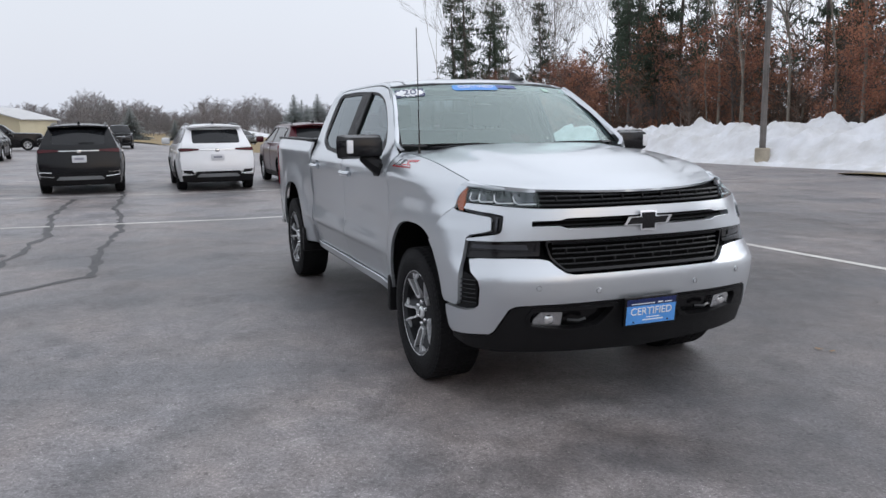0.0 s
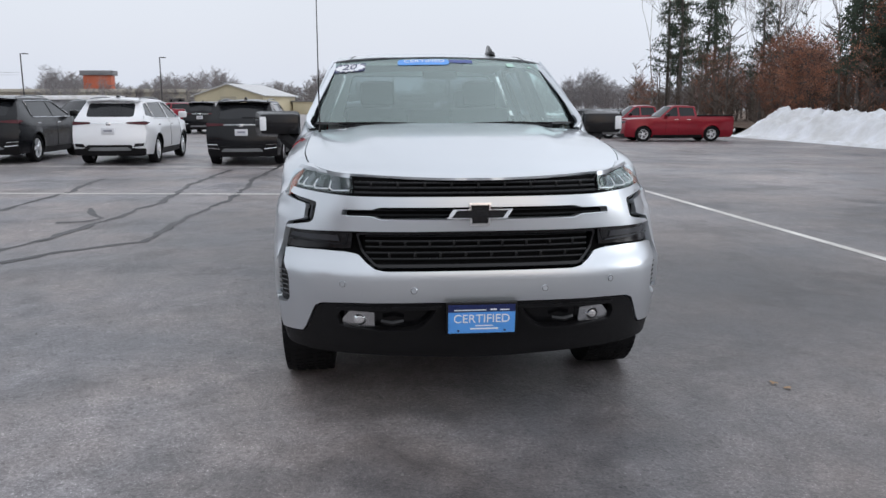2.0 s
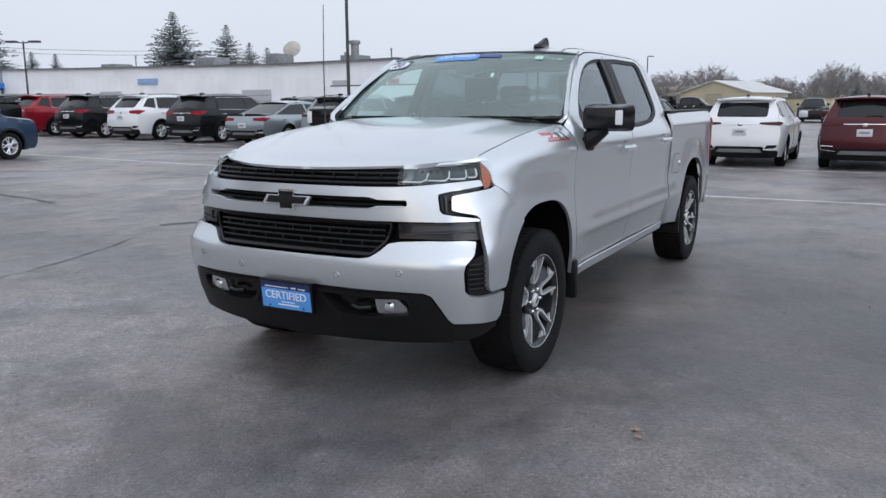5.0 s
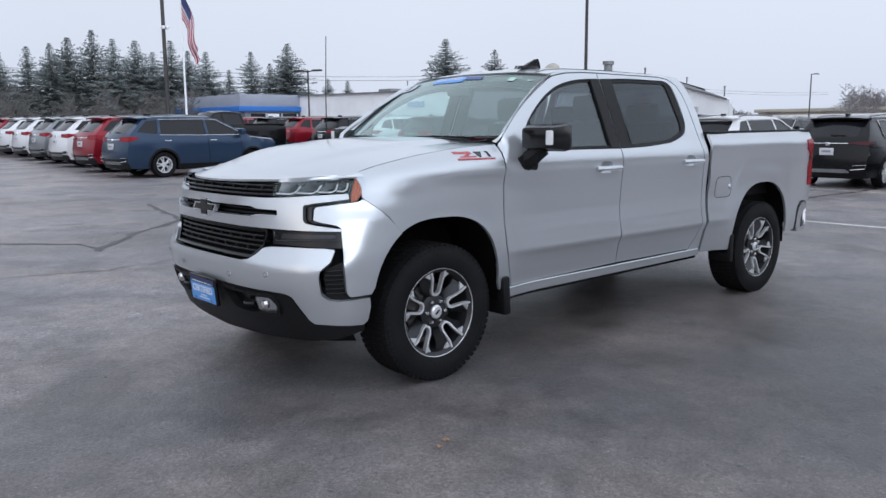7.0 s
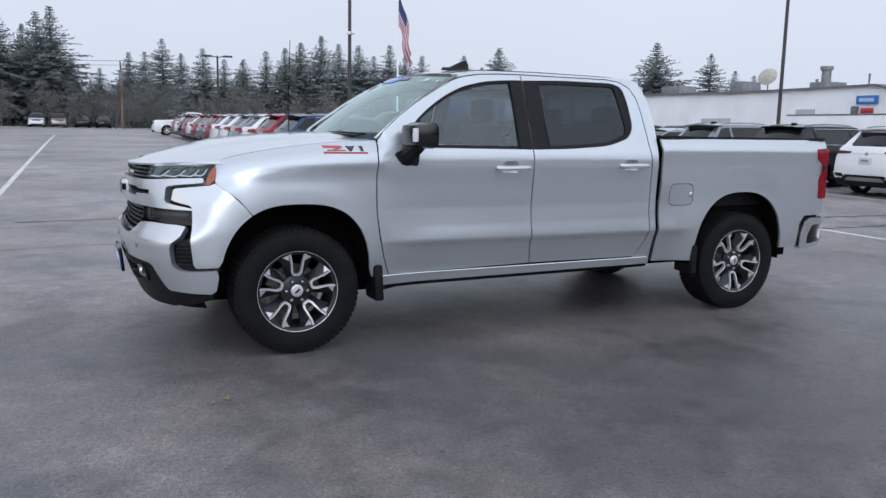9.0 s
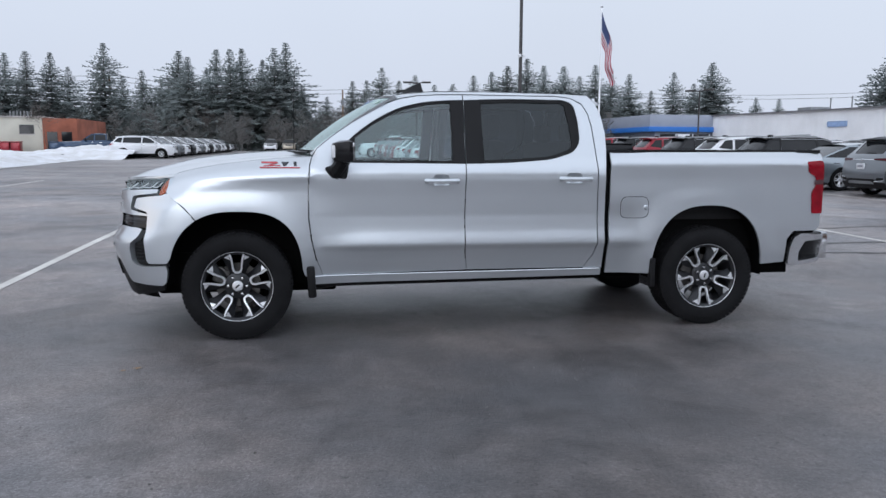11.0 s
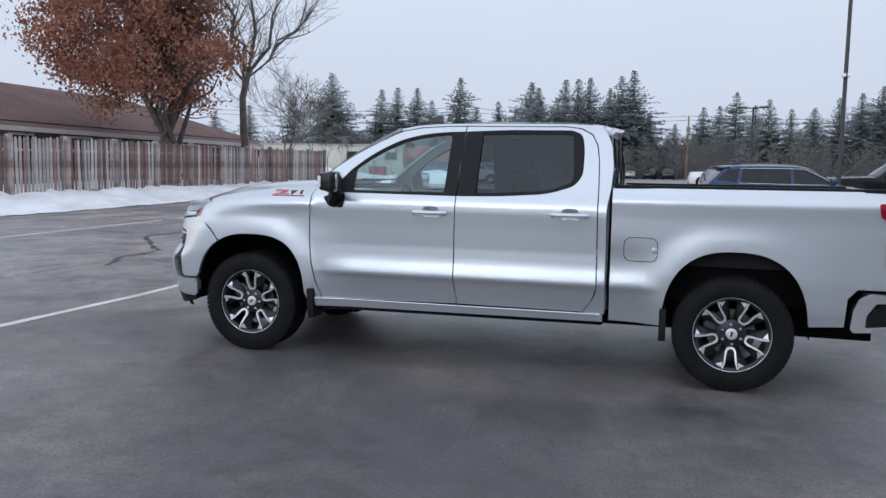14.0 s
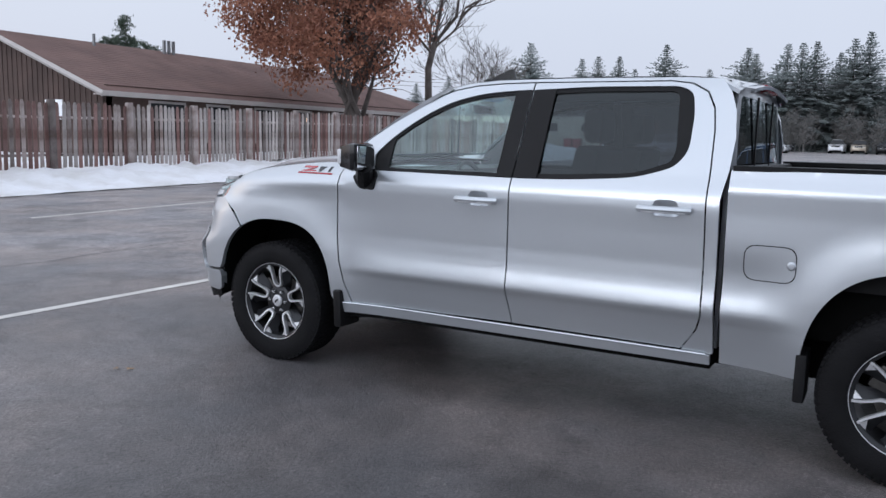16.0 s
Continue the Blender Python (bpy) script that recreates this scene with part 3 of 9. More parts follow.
mound_sheet("snowbank", lambda u, v: -44 + 74 * u, lambda u, v: 18.9 + 2.0 * math.sin(u * 7) * 0.4 + 6.5 * v + 2.6 * (1 - u) * (1 - v), 420, 60, bank_h, SNOW, "plowed dirty white snowbank along the lot edge", "snow", 3, 0.30, 0.62)
mound_sheet("roadside_grass", lambda u, v: -13.6 + 48 * u, lambda u, v: 17.6 + 2.2 * v, 40, 5, lambda u, v: 0.06, GRASS_DRY, "strip of dead tan grass by the snowbank", "grass", 5)
mound_sheet("forest_floor", lambda u, v: -140 + 240 * u, lambda u, v: 23 + 80 * v, 60, 20, lambda u, v: 0.5 + 0.6 * v, mat("leaf_litter", (0.10, 0.062, 0.040), 0.95, vary=0.3, scale=0.4, fine=6, bump=0.6, bump_scale=6, second=(0.16, 0.12, 0.09)), "brown leaf litter under the woods", "forest floor", 8)
# snow verge under the fence
mound_sheet("snow_verge", lambda u, v: 13.0 + 4.6 * v + 1.2 * u * u, lambda u, v: 6 - 58 * u, 220, 16, lambda u, v: 0.36 * step01(0.0, 0.6, v) + 0.05, SNOW, "trodden white snow along the wooden fence", "snow", 11, 0.3)
mound_sheet("far_snow_bank", lambda u, v: 12 + 20 * u, lambda u, v: -50 - 14 * v - 10 * u, 60, 12, lambda u, v: 0.95 * math.sin(math.pi * min(1, v)) * (0.7 + 0.3 * math.sin(9 * u)) + 0.02, SNOW, "low plowed white snow heap", "snow", 17)
mound_sheet("yard_snow", lambda u, v: 16.8 + 46 * u, lambda u, v: 8 - 70 * v, 30, 40, lambda u, v: 0.40 + 0.1 * u, SNOW, "snow covered yard behind the fence", "snow", 19, 0.2, 0.2)
mound_sheet("far_field", lambda u, v: -260 + 214 * u, lambda u, v: 7 + 0.55 * max(0, 214 * u - 206) - 0.2 * max(0, 206 - 214 * u) + 50 * v, 60, 16, lambda u, v: 0.05 + 0.5 * (1 - u), GRASS_DRY, "field of dead tan grass beyond the lot", "grass", 23)
mound_sheet("far_snow_ridge", lambda u, v: -150 + 62 * u, lambda u, v: 14 + 5 * v + 16 * u, 60, 8, lambda u, v: 1.25 * math.sin(math.pi * v) * (0.8 + 0.2 * math.sin(u * 17)), SNOW, "distant ridge of plowed snow", "snow", 29)


# ---------------------------------------------------------------- buildings
def ribbed_wall(name, x, y0, y1, z0, tops, material, parent, pitch=0.9, label=""):
    """A wall in the plane x facing +x with shallow upright ribs; tops: (y, z) along its upper edge."""
    bm = bmesh.new()
    top = lambda y: float(np.interp(-y, [-t[0] for t in tops], [t[1] for t in tops]))
    ys = np.arange(y1, y0, pitch / 4)
    ys = sorted(set(list(ys) + [y0] + [t[0] for t in tops]))
    prev = None
    for k, y in enumerate(ys):
        off = 0.035 if k % 4 == 0 else 0.0
        pair = [bm.verts.new((x + off, y, z)) for z in (z0, top(y))] + [bm.verts.new((x - 0.25, y, top(y)))]
        if prev:
            bm.faces.new((prev[0], pair[0], pair[1], prev[1]))
            bm.faces.new((prev[1], pair[1], pair[2], prev[2]))
        prev = pair
    bmesh.ops.recalc_face_normals(bm, faces=bm.faces)
    return part(name, bm, material, parent, label, sharp=20)


def service_building():
    b = thing("service_building", "long white metal-clad dealership service building", "building")
    tops = [(-24.0, 3.3), (-30.1, 5.05), (-37.0, 5.0), (-42.7, 4.97), (-80, 5.5)]
    ribbed_wall("wall", -47.5, -24.0, -80, -0.2, tops, WHITE_METAL, b)
    bm = bmesh.new()
    ends = [[bm.verts.new((x, y, z)) for z in (-0.2, 3.25)] for x, y in ((-47.5, -24.0), (-75, -39.0), (-75, -39.25), (-47.6, -24.3))]
    for a, c in zip(ends, ends[1:] + ends[:1]):
        bm.faces.new((a[0], c[0], c[1], a[1]))
    bm.faces.new([e[1] for e in ends])
    bmesh.ops.recalc_face_normals(bm, faces=bm.faces)
    part("wall", bm, WHITE_METAL, b)
    bm = bmesh.new()
    prev = None
    for y, z in tops:
        back = -47.3 - 28.7 * min(1.0, max(0.0, (-24.0 - y) / 15.0)) ** 3
        pair = [bm.verts.new((-47.2, y, z + 0.03)), bm.verts.new((back, y, z + 0.03))]
        low = [bm.verts.new((-47.2, y, z - 0.09)), bm.verts.new((back, y, z - 0.09))]
        if prev:
            bm.faces.new((prev[0][0], pair[0], pair[1], prev[0][1]))
            bm.faces.new((prev[1][0], low[0], pair[0], prev[0][0]))
        prev = (pair, low)
    bmesh.ops.recalc_face_normals(bm, faces=bm.faces)
    part("roof", bm, GREY_ROOF, b, "dark grey roof with a thin edge", sharp=20)
    for y, w, h, z in ((-27.04, 1.4, 2.6, 0.25), (-35.66, 1.6, 3.15, 0.35), (-44.5, 3.2, 2.4, 0.5), (-63, 3, 2.4, 0.6)):
        d = part("overhead_door", box((-47.55, y - w / 2, z), (-47.40, y + w / 2, z + h)), mat("door_grey_white", (0.46, 0.47, 0.50), 0.5, vary=0.05), b, "pale grey overhead door")
        for k in range(1, 5):
            part("door_joint", box((-47.40, y - w / 2, z + h * k / 5 - 0.015), (-47.392, y + w / 2, z + h * k / 5 + 0.015)), GREY_ROOF, d)
    s = part("sign_board", box((-47.44, -31.48, 3.76), (-47.30, -29.91, 4.34), 0.02), BLUE_BAND, b, "small blue wall sign")
    part("sign_mark", box((-47.30, -31.25, 3.93), (-47.285, -30.15, 4.17)), mat("pale_sign_print", (0.4, 0.5, 0.62), 0.5), s)
    part("wall_mark", box((-47.44, -31.85, 3.10), (-47.36, -31.35, 3.64), 0.1), GREY_ROOF, b, "round dark wall emblem")
    part("wall_mark", box((-47.44, -31.15, 3.16), (-47.37, -30.2, 3.52), 0.02), RED_BADGE, b, "small red wall emblem")
    part("wall_mark", box((-47.44, -59.0, 3.6), (-47.37, -56.4, 4.1), 0.1), mat("faded_blue_print", (0.30, 0.42, 0.66), 0.5), b, "pale blue oval wall emblem")
    for y, x, r, h in ((-34.9, -48.4, 0.33, 1.6), (-37, -50, 0.09, 0.9), (-36.2, -50.5, 0.75, 0.55), (-31.6, -48.6, 0.06, 0.9), (-28.0, -48.6, 0.05, 0.6), (-25, -48.6, 0.05, 0.7), (-58, -49, 0.06, 1.2), (-61, -49, 0.06, 1.2)):
        z = float(np.interp(-y, [-t[0] for t in tops], [t[1] for t in tops]))
        v = part("roof_vent", lathe([(0.0, 0), (r, 0), (r, h * 0.82), (r * 1.35, h * 0.84), (r * 1.35, h), (0.0, h)], 16, "z"), GALVANISED, b, "galvanised roof vent stack", at=Matrix.Translation((x, y, z - 0.05)))
    for y, w, h in ((-36.0, 1.6, 0.35), (-44.0, 1.4, 0.75), (-52.0, 2.4, 0.7), (-65, 2.2, 0.5)):
        part("rooftop_unit", box((-51, y - w / 2, 4.9), (-49, y + w / 2, 5.2 + h), 0.04), GALVANISED, b, "grey rooftop air unit")
    dish = part("satellite_dish", lathe([(0.0, 0.22), (0.3, 0.20), (0.6, 0.12), (0.72, 0.05), (0.73, 0.02), (0.6, 0.09), (0.0, 0.18)], 28, "z"), mat("cream_dish", (0.40, 0.38, 0.33), 0.6), b, "cream satellite dish on the roof edge", at=pose(-60, -51, 7.2, 0, -62, 200) @ Matrix.Scale(1.25, 4))
    part("dish_mast", add_tube(bmesh.new(), [(-60.1, -51, 4.9), (-60.1, -51, 7.1)], 0.07), GALVANISED, b)
    return b


service_building()


def showroom():
    b = thing("showroom", "grey flat-roofed showroom with a blue band", "building")
    bx = lambda n, lo, hi, m, l="": part(n, box(lo, hi, 0.03), m, b, l)
    bx("wall", (-60, -97.5, 0.4), (-40.4, -80.4, 3.6), mat("dim_showroom_wall", (0.20, 0.22, 0.26), 0.5))
    bx("fascia_panel", (-60.4, -98, 4.14), (-39.6, -80.0, 5.52), GREY_PANEL, "smooth grey metal fascia")
    bx("blue_band", (-60.6, -98.2, 3.57), (-39.4, -79.8, 4.14), BLUE_BAND, "bright blue band under the fascia")
    for x in np.arange(-47.2, -41.0, 2.1):
        w = part("window", box((x, -80.42, 0.7), (x + 1.9, -80.32, 3.3)), GLASS_FAR, b, "dark shop window")
        part("frame", box((x - 0.06, -80.34, 0.7), (x + 0.04, -80.25, 3.35)), WHITE_METAL, w)
    bx("door", (-44.6, -80.3, 0.6), (-43.1, -79.95, 3.3), WHITE_METAL, "pale entrance surround")


showroom()


def tan_building():
    b = thing("tan_shed", "tan metal gable building with a snowy roof", "building", at=pose(-134.5, -20.6, 0.1, 0, 0, 70))
    bm = bmesh.new()
    w, l, e, r = 6.2, 6.0, 3.2, 5.0
    prof = [(-w, 0), (w, 0), (w, e), (0, r), (-w, e)]
    a, c = [bm.verts.new((x, -l, z)) for x, z in prof], [bm.verts.new((x, l, z)) for x, z in prof]
    bm.faces.new(a), bm.faces.new(c[::-1])
    for i in (1, 4):
        bm.faces.new((a[i], a[(i + 1) % 5], c[(i + 1) % 5], c[i]))
    bmesh.ops.recalc_face_normals(bm, faces=bm.faces)
    part("wall", bm, TAN_WALL, b, sharp=20)
    for s in (-1, 1):
        part("roof", patch([(-l - 0.4, 0), (l + 0.4, 0), (l + 0.4, w + 0.5), (-l - 0.4, w + 0.5)], lambda u, v: (s * v, u, r + 0.1 - v * (r - e) / w), 4, 0.15, out=(0, 0, 1)), mat("thin_roof_snow", (0.52, 0.52, 0.52), 0.7, vary=0.1), b, "roof with thin snow")
    part("door", box((-1.5, -l - 0.05, 0), (1.5, -l + 0.05, 3)), mat("tan_door", (0.35, 0.32, 0.24), 0.6), b)


tan_building()
annex = thing("low_annex", "low tan shed beside a gable building", "building")
part("wall", box((-142, -13.0, 0.0), (-136, -6.0, 2.3), 0.03), TAN_WALL, annex)
part("roof", box((-142.3, -13.3, 2.3), (-135.7, -5.7, 2.45), 0.02), GREY_ROOF, annex)


def far_store():
    b = thing("flat_store", "long flat-roofed tan store with an orange tower", "building")
    bx = lambda n, lo, hi, m, l="": part(n, box(lo, hi, 0.05), m, b, l)
    bx("wall", (-215, -96, 0), (-190, -36, 4.8), mat("pale_tan_block", (0.38, 0.35, 0.29), 0.8, vary=0.06))
    bx("parapet", (-216, -97, 4.8), (-189.5, -35, 5.6), mat("buff_parapet", (0.44, 0.41, 0.35), 0.8, vary=0.06))
    bx("tower", (-200, -68, 5.6), (-197, -61.5, 9.0), ORANGE_WALL, "orange-red tower block")
    bx("tower_cap", (-200.5, -68.6, 9.0), (-196.5, -60.9, 10.1), GREY_ROOF, "dark tower roof")
    for y in np.arange(-92, -40, 6.5):
        part("window", box((-190.1, y, 1.0), (-189.9, y + 3.6, 3.4)), GLASS_FAR, b)
    b2 = thing("snowy_sheds", "low white-roofed sheds far away", "building")
    part("wall", box((-170, -76, 0), (-160, -52, 2.9), 0.05), mat("shed_grey", (0.30, 0.31, 0.33), 0.7), b2)
    part("roof", box((-171, -77, 2.9), (-159, -51, 3.7), 0.1), SNOW, b2, "flat roof under snow")


far_store()


def block_house():
    b = thing("block_office", "low cream block building with a brick end", "building")
    z0 = ground_z(0, -80)
    bx = lambda n, lo, hi, m, l="": part(n, box(lo, hi, 0.02), m, b, l)
    bx("wall", (26.0, -92, z0), (62, -80, z0 + 3.62), CREAM_WALL)
    bx("brick_wall", (22.7, -91.5, z0), (26.0, -79.7, z0 + 3.56), RED_BRICK, "red brick end section")
    bx("parapet", (25.9, -92.2, z0 + 3.62), (62.2, -79.85, z0 + 3.76), TRIM_PALE)
    for x, w in ((26.9, 1.4), (31.2, 1.9), (36.3, 2.4), (42.5, 2.6), (49, 3)):
        win = part("window", box((x, -80.06, z0 + 2.0), (x + w, -79.96, z0 + 2.9)), GLASS_FAR, b)
        part("frame", box((x - 0.08, -80.05, z0 + 1.9), (x + w + 0.08, -79.97, z0 + 2.0)), TRIM_PALE, win)
    for x in (23.2, 24.6):
        part("door", box((x, -79.75, z0 + 0.1), (x + 1.0, -79.65, z0 + 2.2)), GLASS_FAR, b)
    for k in range(7):
        part("roof_pipe", add_tube(bmesh.new(), [(29 + 0.35 * k, -86, z0 + 3.6), (29 + 0.35 * k, -86, z0 + 4.5)], 0.09), GALVANISED, b)
    for x, c, n in ((24.0, "blue", "crate"), (27.6, "red", "bin"), (28.6, "red", "bin")):
        t = thing("waste_bin", f"small {c} plastic bin outside the office", "bin", "bins by the office")
        part("tub", box((x, -78.6, z0), (x + 0.9, -77.8, z0 + 1.1), 0.08), PAINT[c], t)
        part("lid", box((x - 0.05, -78.65, z0 + 1.1), (x + 0.95, -77.75, z0 + 1.2), 0.04), PAINT[c], t)


block_house()


def ranch_house():
    b = thing("ranch_house", "low brown ranch house with a long shingle roof", "house")
    x0, x1, y0, y1, ze, zr = 22.6, 36.0, -14.6, -38.5, 3.22, 5.56
    xm = (x0 + x1) / 2 - 0.15
    part("wall", box((x0, y1, 0.2), (x0 + 0.25, y0, ze + 0.05)), BROWN_SIDING, b)
    bm = bmesh.new()
    tri = [(x0, 0.2), (x1, 0.2), (x1, ze), (xm, zr - 0.12), (x0, ze)]
    f = [bm.verts.new((x, y0, z)) for x, z in tri]
    g = [bm.verts.new((x, y0 - 0.25, z)) for x, z in tri]
    bm.faces.new(f), bm.faces.new(g[::-1])
    for i in range(5):
        bm.faces.new((f[i], g[i], g[(i + 1) % 5], f[(i + 1) % 5]))
    bmesh.ops.recalc_face_normals(bm, faces=bm.faces)
    gable = part("gable_wall", bm, BROWN_SIDING, b, "brown upright board gable end")
    for k in range(40):
        x = x0 + 0.17 + k * 0.335
        z = min(ze + (x - x0) * (zr - ze) / (xm - x0), ze + (x1 - x) * (zr - ze) / (x1 - xm)) - 0.2
        part("batten", box((x, y0, 0.3), (x + 0.05, y0 + 0.03, z)), BROWN_SIDING, gable)
    part("wall", box((x1 - 0.25, y1, 0.2), (x1, y0, ze)), BROWN_SIDING, b)
    part("wall", box((x0, y1 - 0.25, 0.2), (x1, y1, ze)), BROWN_SIDING, b)
    ov = 0.65
    slope = (zr - ze) / (xm - x0)
    for s in (-1, 1):
        run = (xm - x0 + ov)
        bm = bmesh.new()
        # rows of shingle courses, each a little proud of the next
        n, prev = 26, None
        ya = lambda q: y1 - 1.0 + max(0, (0.75 - q)) * 6.0
        for k in range(n + 1):
            a = k / n
            x, z = xm + s * run * a, zr - run * a * slope
            butt = [bm.verts.new((x, y, z + 0.007)) for y in (y0 + 0.6, ya(a))] if k else None
            top = [bm.verts.new((x, y, z)) for y in (y0 + 0.6, ya(a))]
            if prev:
                bm.faces.new((prev[0], butt[0], butt[1], prev[1]))
                bm.faces.new((butt[0], top[0], top[1], butt[1]))
            prev = top
        bmesh.ops.recalc_face_normals(bm, faces=bm.faces)
        part("roof", bm, BROWN_SHINGLE, b, "brown shingle roof slope", sharp=20)
        zf = ze - ov * slope
        part("fascia", box((xm + s * run - 0.03, y1 - 1.0, zf - 0.17), (xm + s * run + 0.03, y0 + 0.62, zf + 0.02)), TRIM_PALE, b, "pale eave board")
        part("soffit", box((min(xm + s * run, xm + s * (run - ov)), y1 - 0.9, zf - 0.12), (max(xm + s * run, xm + s * (run - ov)), y0 + 0.55, zf - 0.08)), TRIM_PALE, b)
        part("rake_board", add_tube(bmesh.new(), [(xm, y0 + 0.6, zr - 0.1), (xm + s * run, y0 + 0.6, zf - 0.1)], 0.11, 4), TRIM_PALE, b, "pale rake board")
    bm = bmesh.new()
    hip = [bm.verts.new(p) for p in ((xm, y1 + 3.5, zr), (xm - run, y1 - 1.0, ze - ov * slope), (xm + run, y1 - 1.0, ze - ov * slope))]
    bm.faces.new(hip)
    part("roof", bm, BROWN_SHINGLE, b, "hipped end of the roof")
    for y, w, m in ((-16.6, 1.7, 0), (-19.6, 1.2, 1), (-22.5, 1.8, 0), (-25.4, 1.0, 1), (-28.2, 1.7, 0), (-31.5, 1.7, 0), (-34.5, 1.2, 1)):
        win = part("window", box((x0 - 0.03, y - w, 1.2), (x0 + 0.02, y, 2.68)), GLASS_FAR, b)
        for yy in (y - w - 0.08, y):
            part("frame", box((x0 - 0.05, yy, 1.12), (x0 + 0.01, yy + 0.08, 2.78)), TRIM_PALE, win)
        part("frame", box((x0 - 0.05, y - w, 2.68), (x0 + 0.01, y, 2.78)), TRIM_PALE, win)
    part("gable_window", box((x0 + 2.6, y0 - 0.02, 1.95), (x0 + 3.7, y0 + 0.05, 2.72)), WHITE_METAL, b, "small white-framed gable window")
    for dy in (0, 0.28, 0.56):
        part("roof_vent", add_tube(bmesh.new(), [(xm - 0.4, -22.6 - dy, zr - 0.3), (xm - 0.4, -22.6 - dy, zr + 0.50)], 0.085, 8), GALVANISED, b, "grey metal flue")
    part("roof_vent", add_tube(bmesh.new(), [(xm - 0.6, -18.5, zr - 0.3), (xm - 0.6, -18.5, zr + 0.3)], 0.07, 8), GALVANISED, b)
    lamp = part("porch_lamp", box((x0 - 0.14, -25.95, 2.2), (x0, -25.75, 2.5), 0.03), GALVANISED, b, "small lit porch lamp")
    gl = bpy.data.materials.new("warm_bulb")
    gl.use_nodes = True
    gl.node_tree.nodes["Principled BSDF"].inputs["Emission Color"].default_value = (1, 0.55, 0.2, 1)
    gl.node_tree.nodes["Principled BSDF"].inputs["Emission Strength"].default_value = 3.0
    part("bulb", box((x0 - 0.17, -25.92, 2.24), (x0 - 0.14, -25.78, 2.42)), gl, lamp)


ranch_house()


# ---------------------------------------------------------------- poles and flag
def light_pole(x, y, h, r=0.10, arms=1, base=True, material=BRONZE_POLE, turn=0, label="tall dark steel lot light pole", cam_box=False):
    z = ground_z(x, y)
    p = thing("light_pole", label, "light pole", "lot light poles", at=pose(x, y, z, 0, 0, turn))
    part("shaft", add_tube(bmesh.new(), [(0, 0, 0.5 if base else 0), (0, 0, h)], [r, r * 0.75], 8), material, p)
    if base:
        part("footing", lathe([(0, 0), (0.30, 0), (0.30, 0.68), (0.27, 0.72), (0, 0.72)], 20, "z"), CONCRETE, p, "round concrete footing")
    for s in ((1, -1) if arms == 2 else (1,)):
        a = part("arm", add_tube(bmesh.new(), [(0, 0, h - 0.12), (0, s * 0.45, h - 0.05)], 0.04, 6), material, p)
        part("lamp_head", box((-0.18, s * 0.4 - (0.7 if s < 0 else 0), h - 0.10), (0.18, s * 0.4 + (0.7 if s > 0 else 0), h + 0.03), 0.03), material, a, "flat LED lamp head")
    if cam_box:
        for s in (-1, 1):
            part("floodlight", box((0.09 * s - 0.06, 0.08, 5.0), (0.09 * s + 0.06, 0.26, 5.12), 0.02), WHITE_METAL, p, "small white floodlight")
    return p


light_pole(-21.3, 22.0, 11.5, 0.13, 1, True, mat("weathered_grey_pole", (0.16, 0.145, 0.135), 0.7, vary=0.25, scale=2, fine=20), label="grey weathered light pole on a concrete footing")
light_pole(-29.2, -21.6, 11.5, 0.09)
light_pole(-9.6, -26.6, 11.0, 0.085, cam_box=True)
light_pole(-28.4, -46.8, 5.2, 0.07, 2, False, turn=30)
light_pole(-108, -46, 8.0, 0.10, 1, False, turn=60)
light_pole(-116, -30, 8.2, 0.10, 1, False, turn=60)
light_pole(-9.2, -56.5, 6.1, 0.09, 2, False, turn=80)


def utility_pole(x, y, h):
    z = ground_z(x, y)
    p = thing("utility_pole", "brown wooden utility pole with a transformer", "utility pole", "utility poles", at=pose(x, y, z))
    part("shaft", add_tube(bmesh.new(), [(0, 0, 0), (0, 0, h)], [0.16, 0.11], 8), mat("pole_wood", (0.22, 0.15, 0.10), 0.9, vary=0.2), p)
    part("crossarm", box((-0.06, -1.0, h - 0.9), (0.06, 1.0, h - 0.75)), BARK, p)
    part("transformer", lathe([(0, 0), (0.28, 0.02), (0.28, 0.85), (0, 0.9)], 12, "z"), GALVANISED, p, at=Matrix.Translation((0, 0.42, h - 2.4)))


for x, y, h in ((-38, -111, 10), (-6, -118, 9.5), (24, -100, 9.5), (-90, -100, 10), (-140, -96, 10), (-75, -135, 9)):
    utility_pole(x, y, h)
for z in (9.0, 9.6):
    w = bmesh.new()
    poles = [(70, -96, z), (24, -100, z), (-6, -118, z), (-38, -111, z), (-90, -100, z), (-140, -96, z), (-220, -92, z)]
    for a, c in zip(poles, poles[1:]):
        add_tube(w, [(a[0] + (c[0] - a[0]) * t, a[1] + (c[1] - a[1]) * t, ground_z(*a[:2]) + z - 3.2 * t * (1 - t)) for t in (0, 0.2, 0.4, 0.6, 0.8, 1)], 0.03, 3, False)
    tagged(part("power_line", w, BRONZE_POLE), "thin overhead power line between wooden poles", "cable", kind="structure")


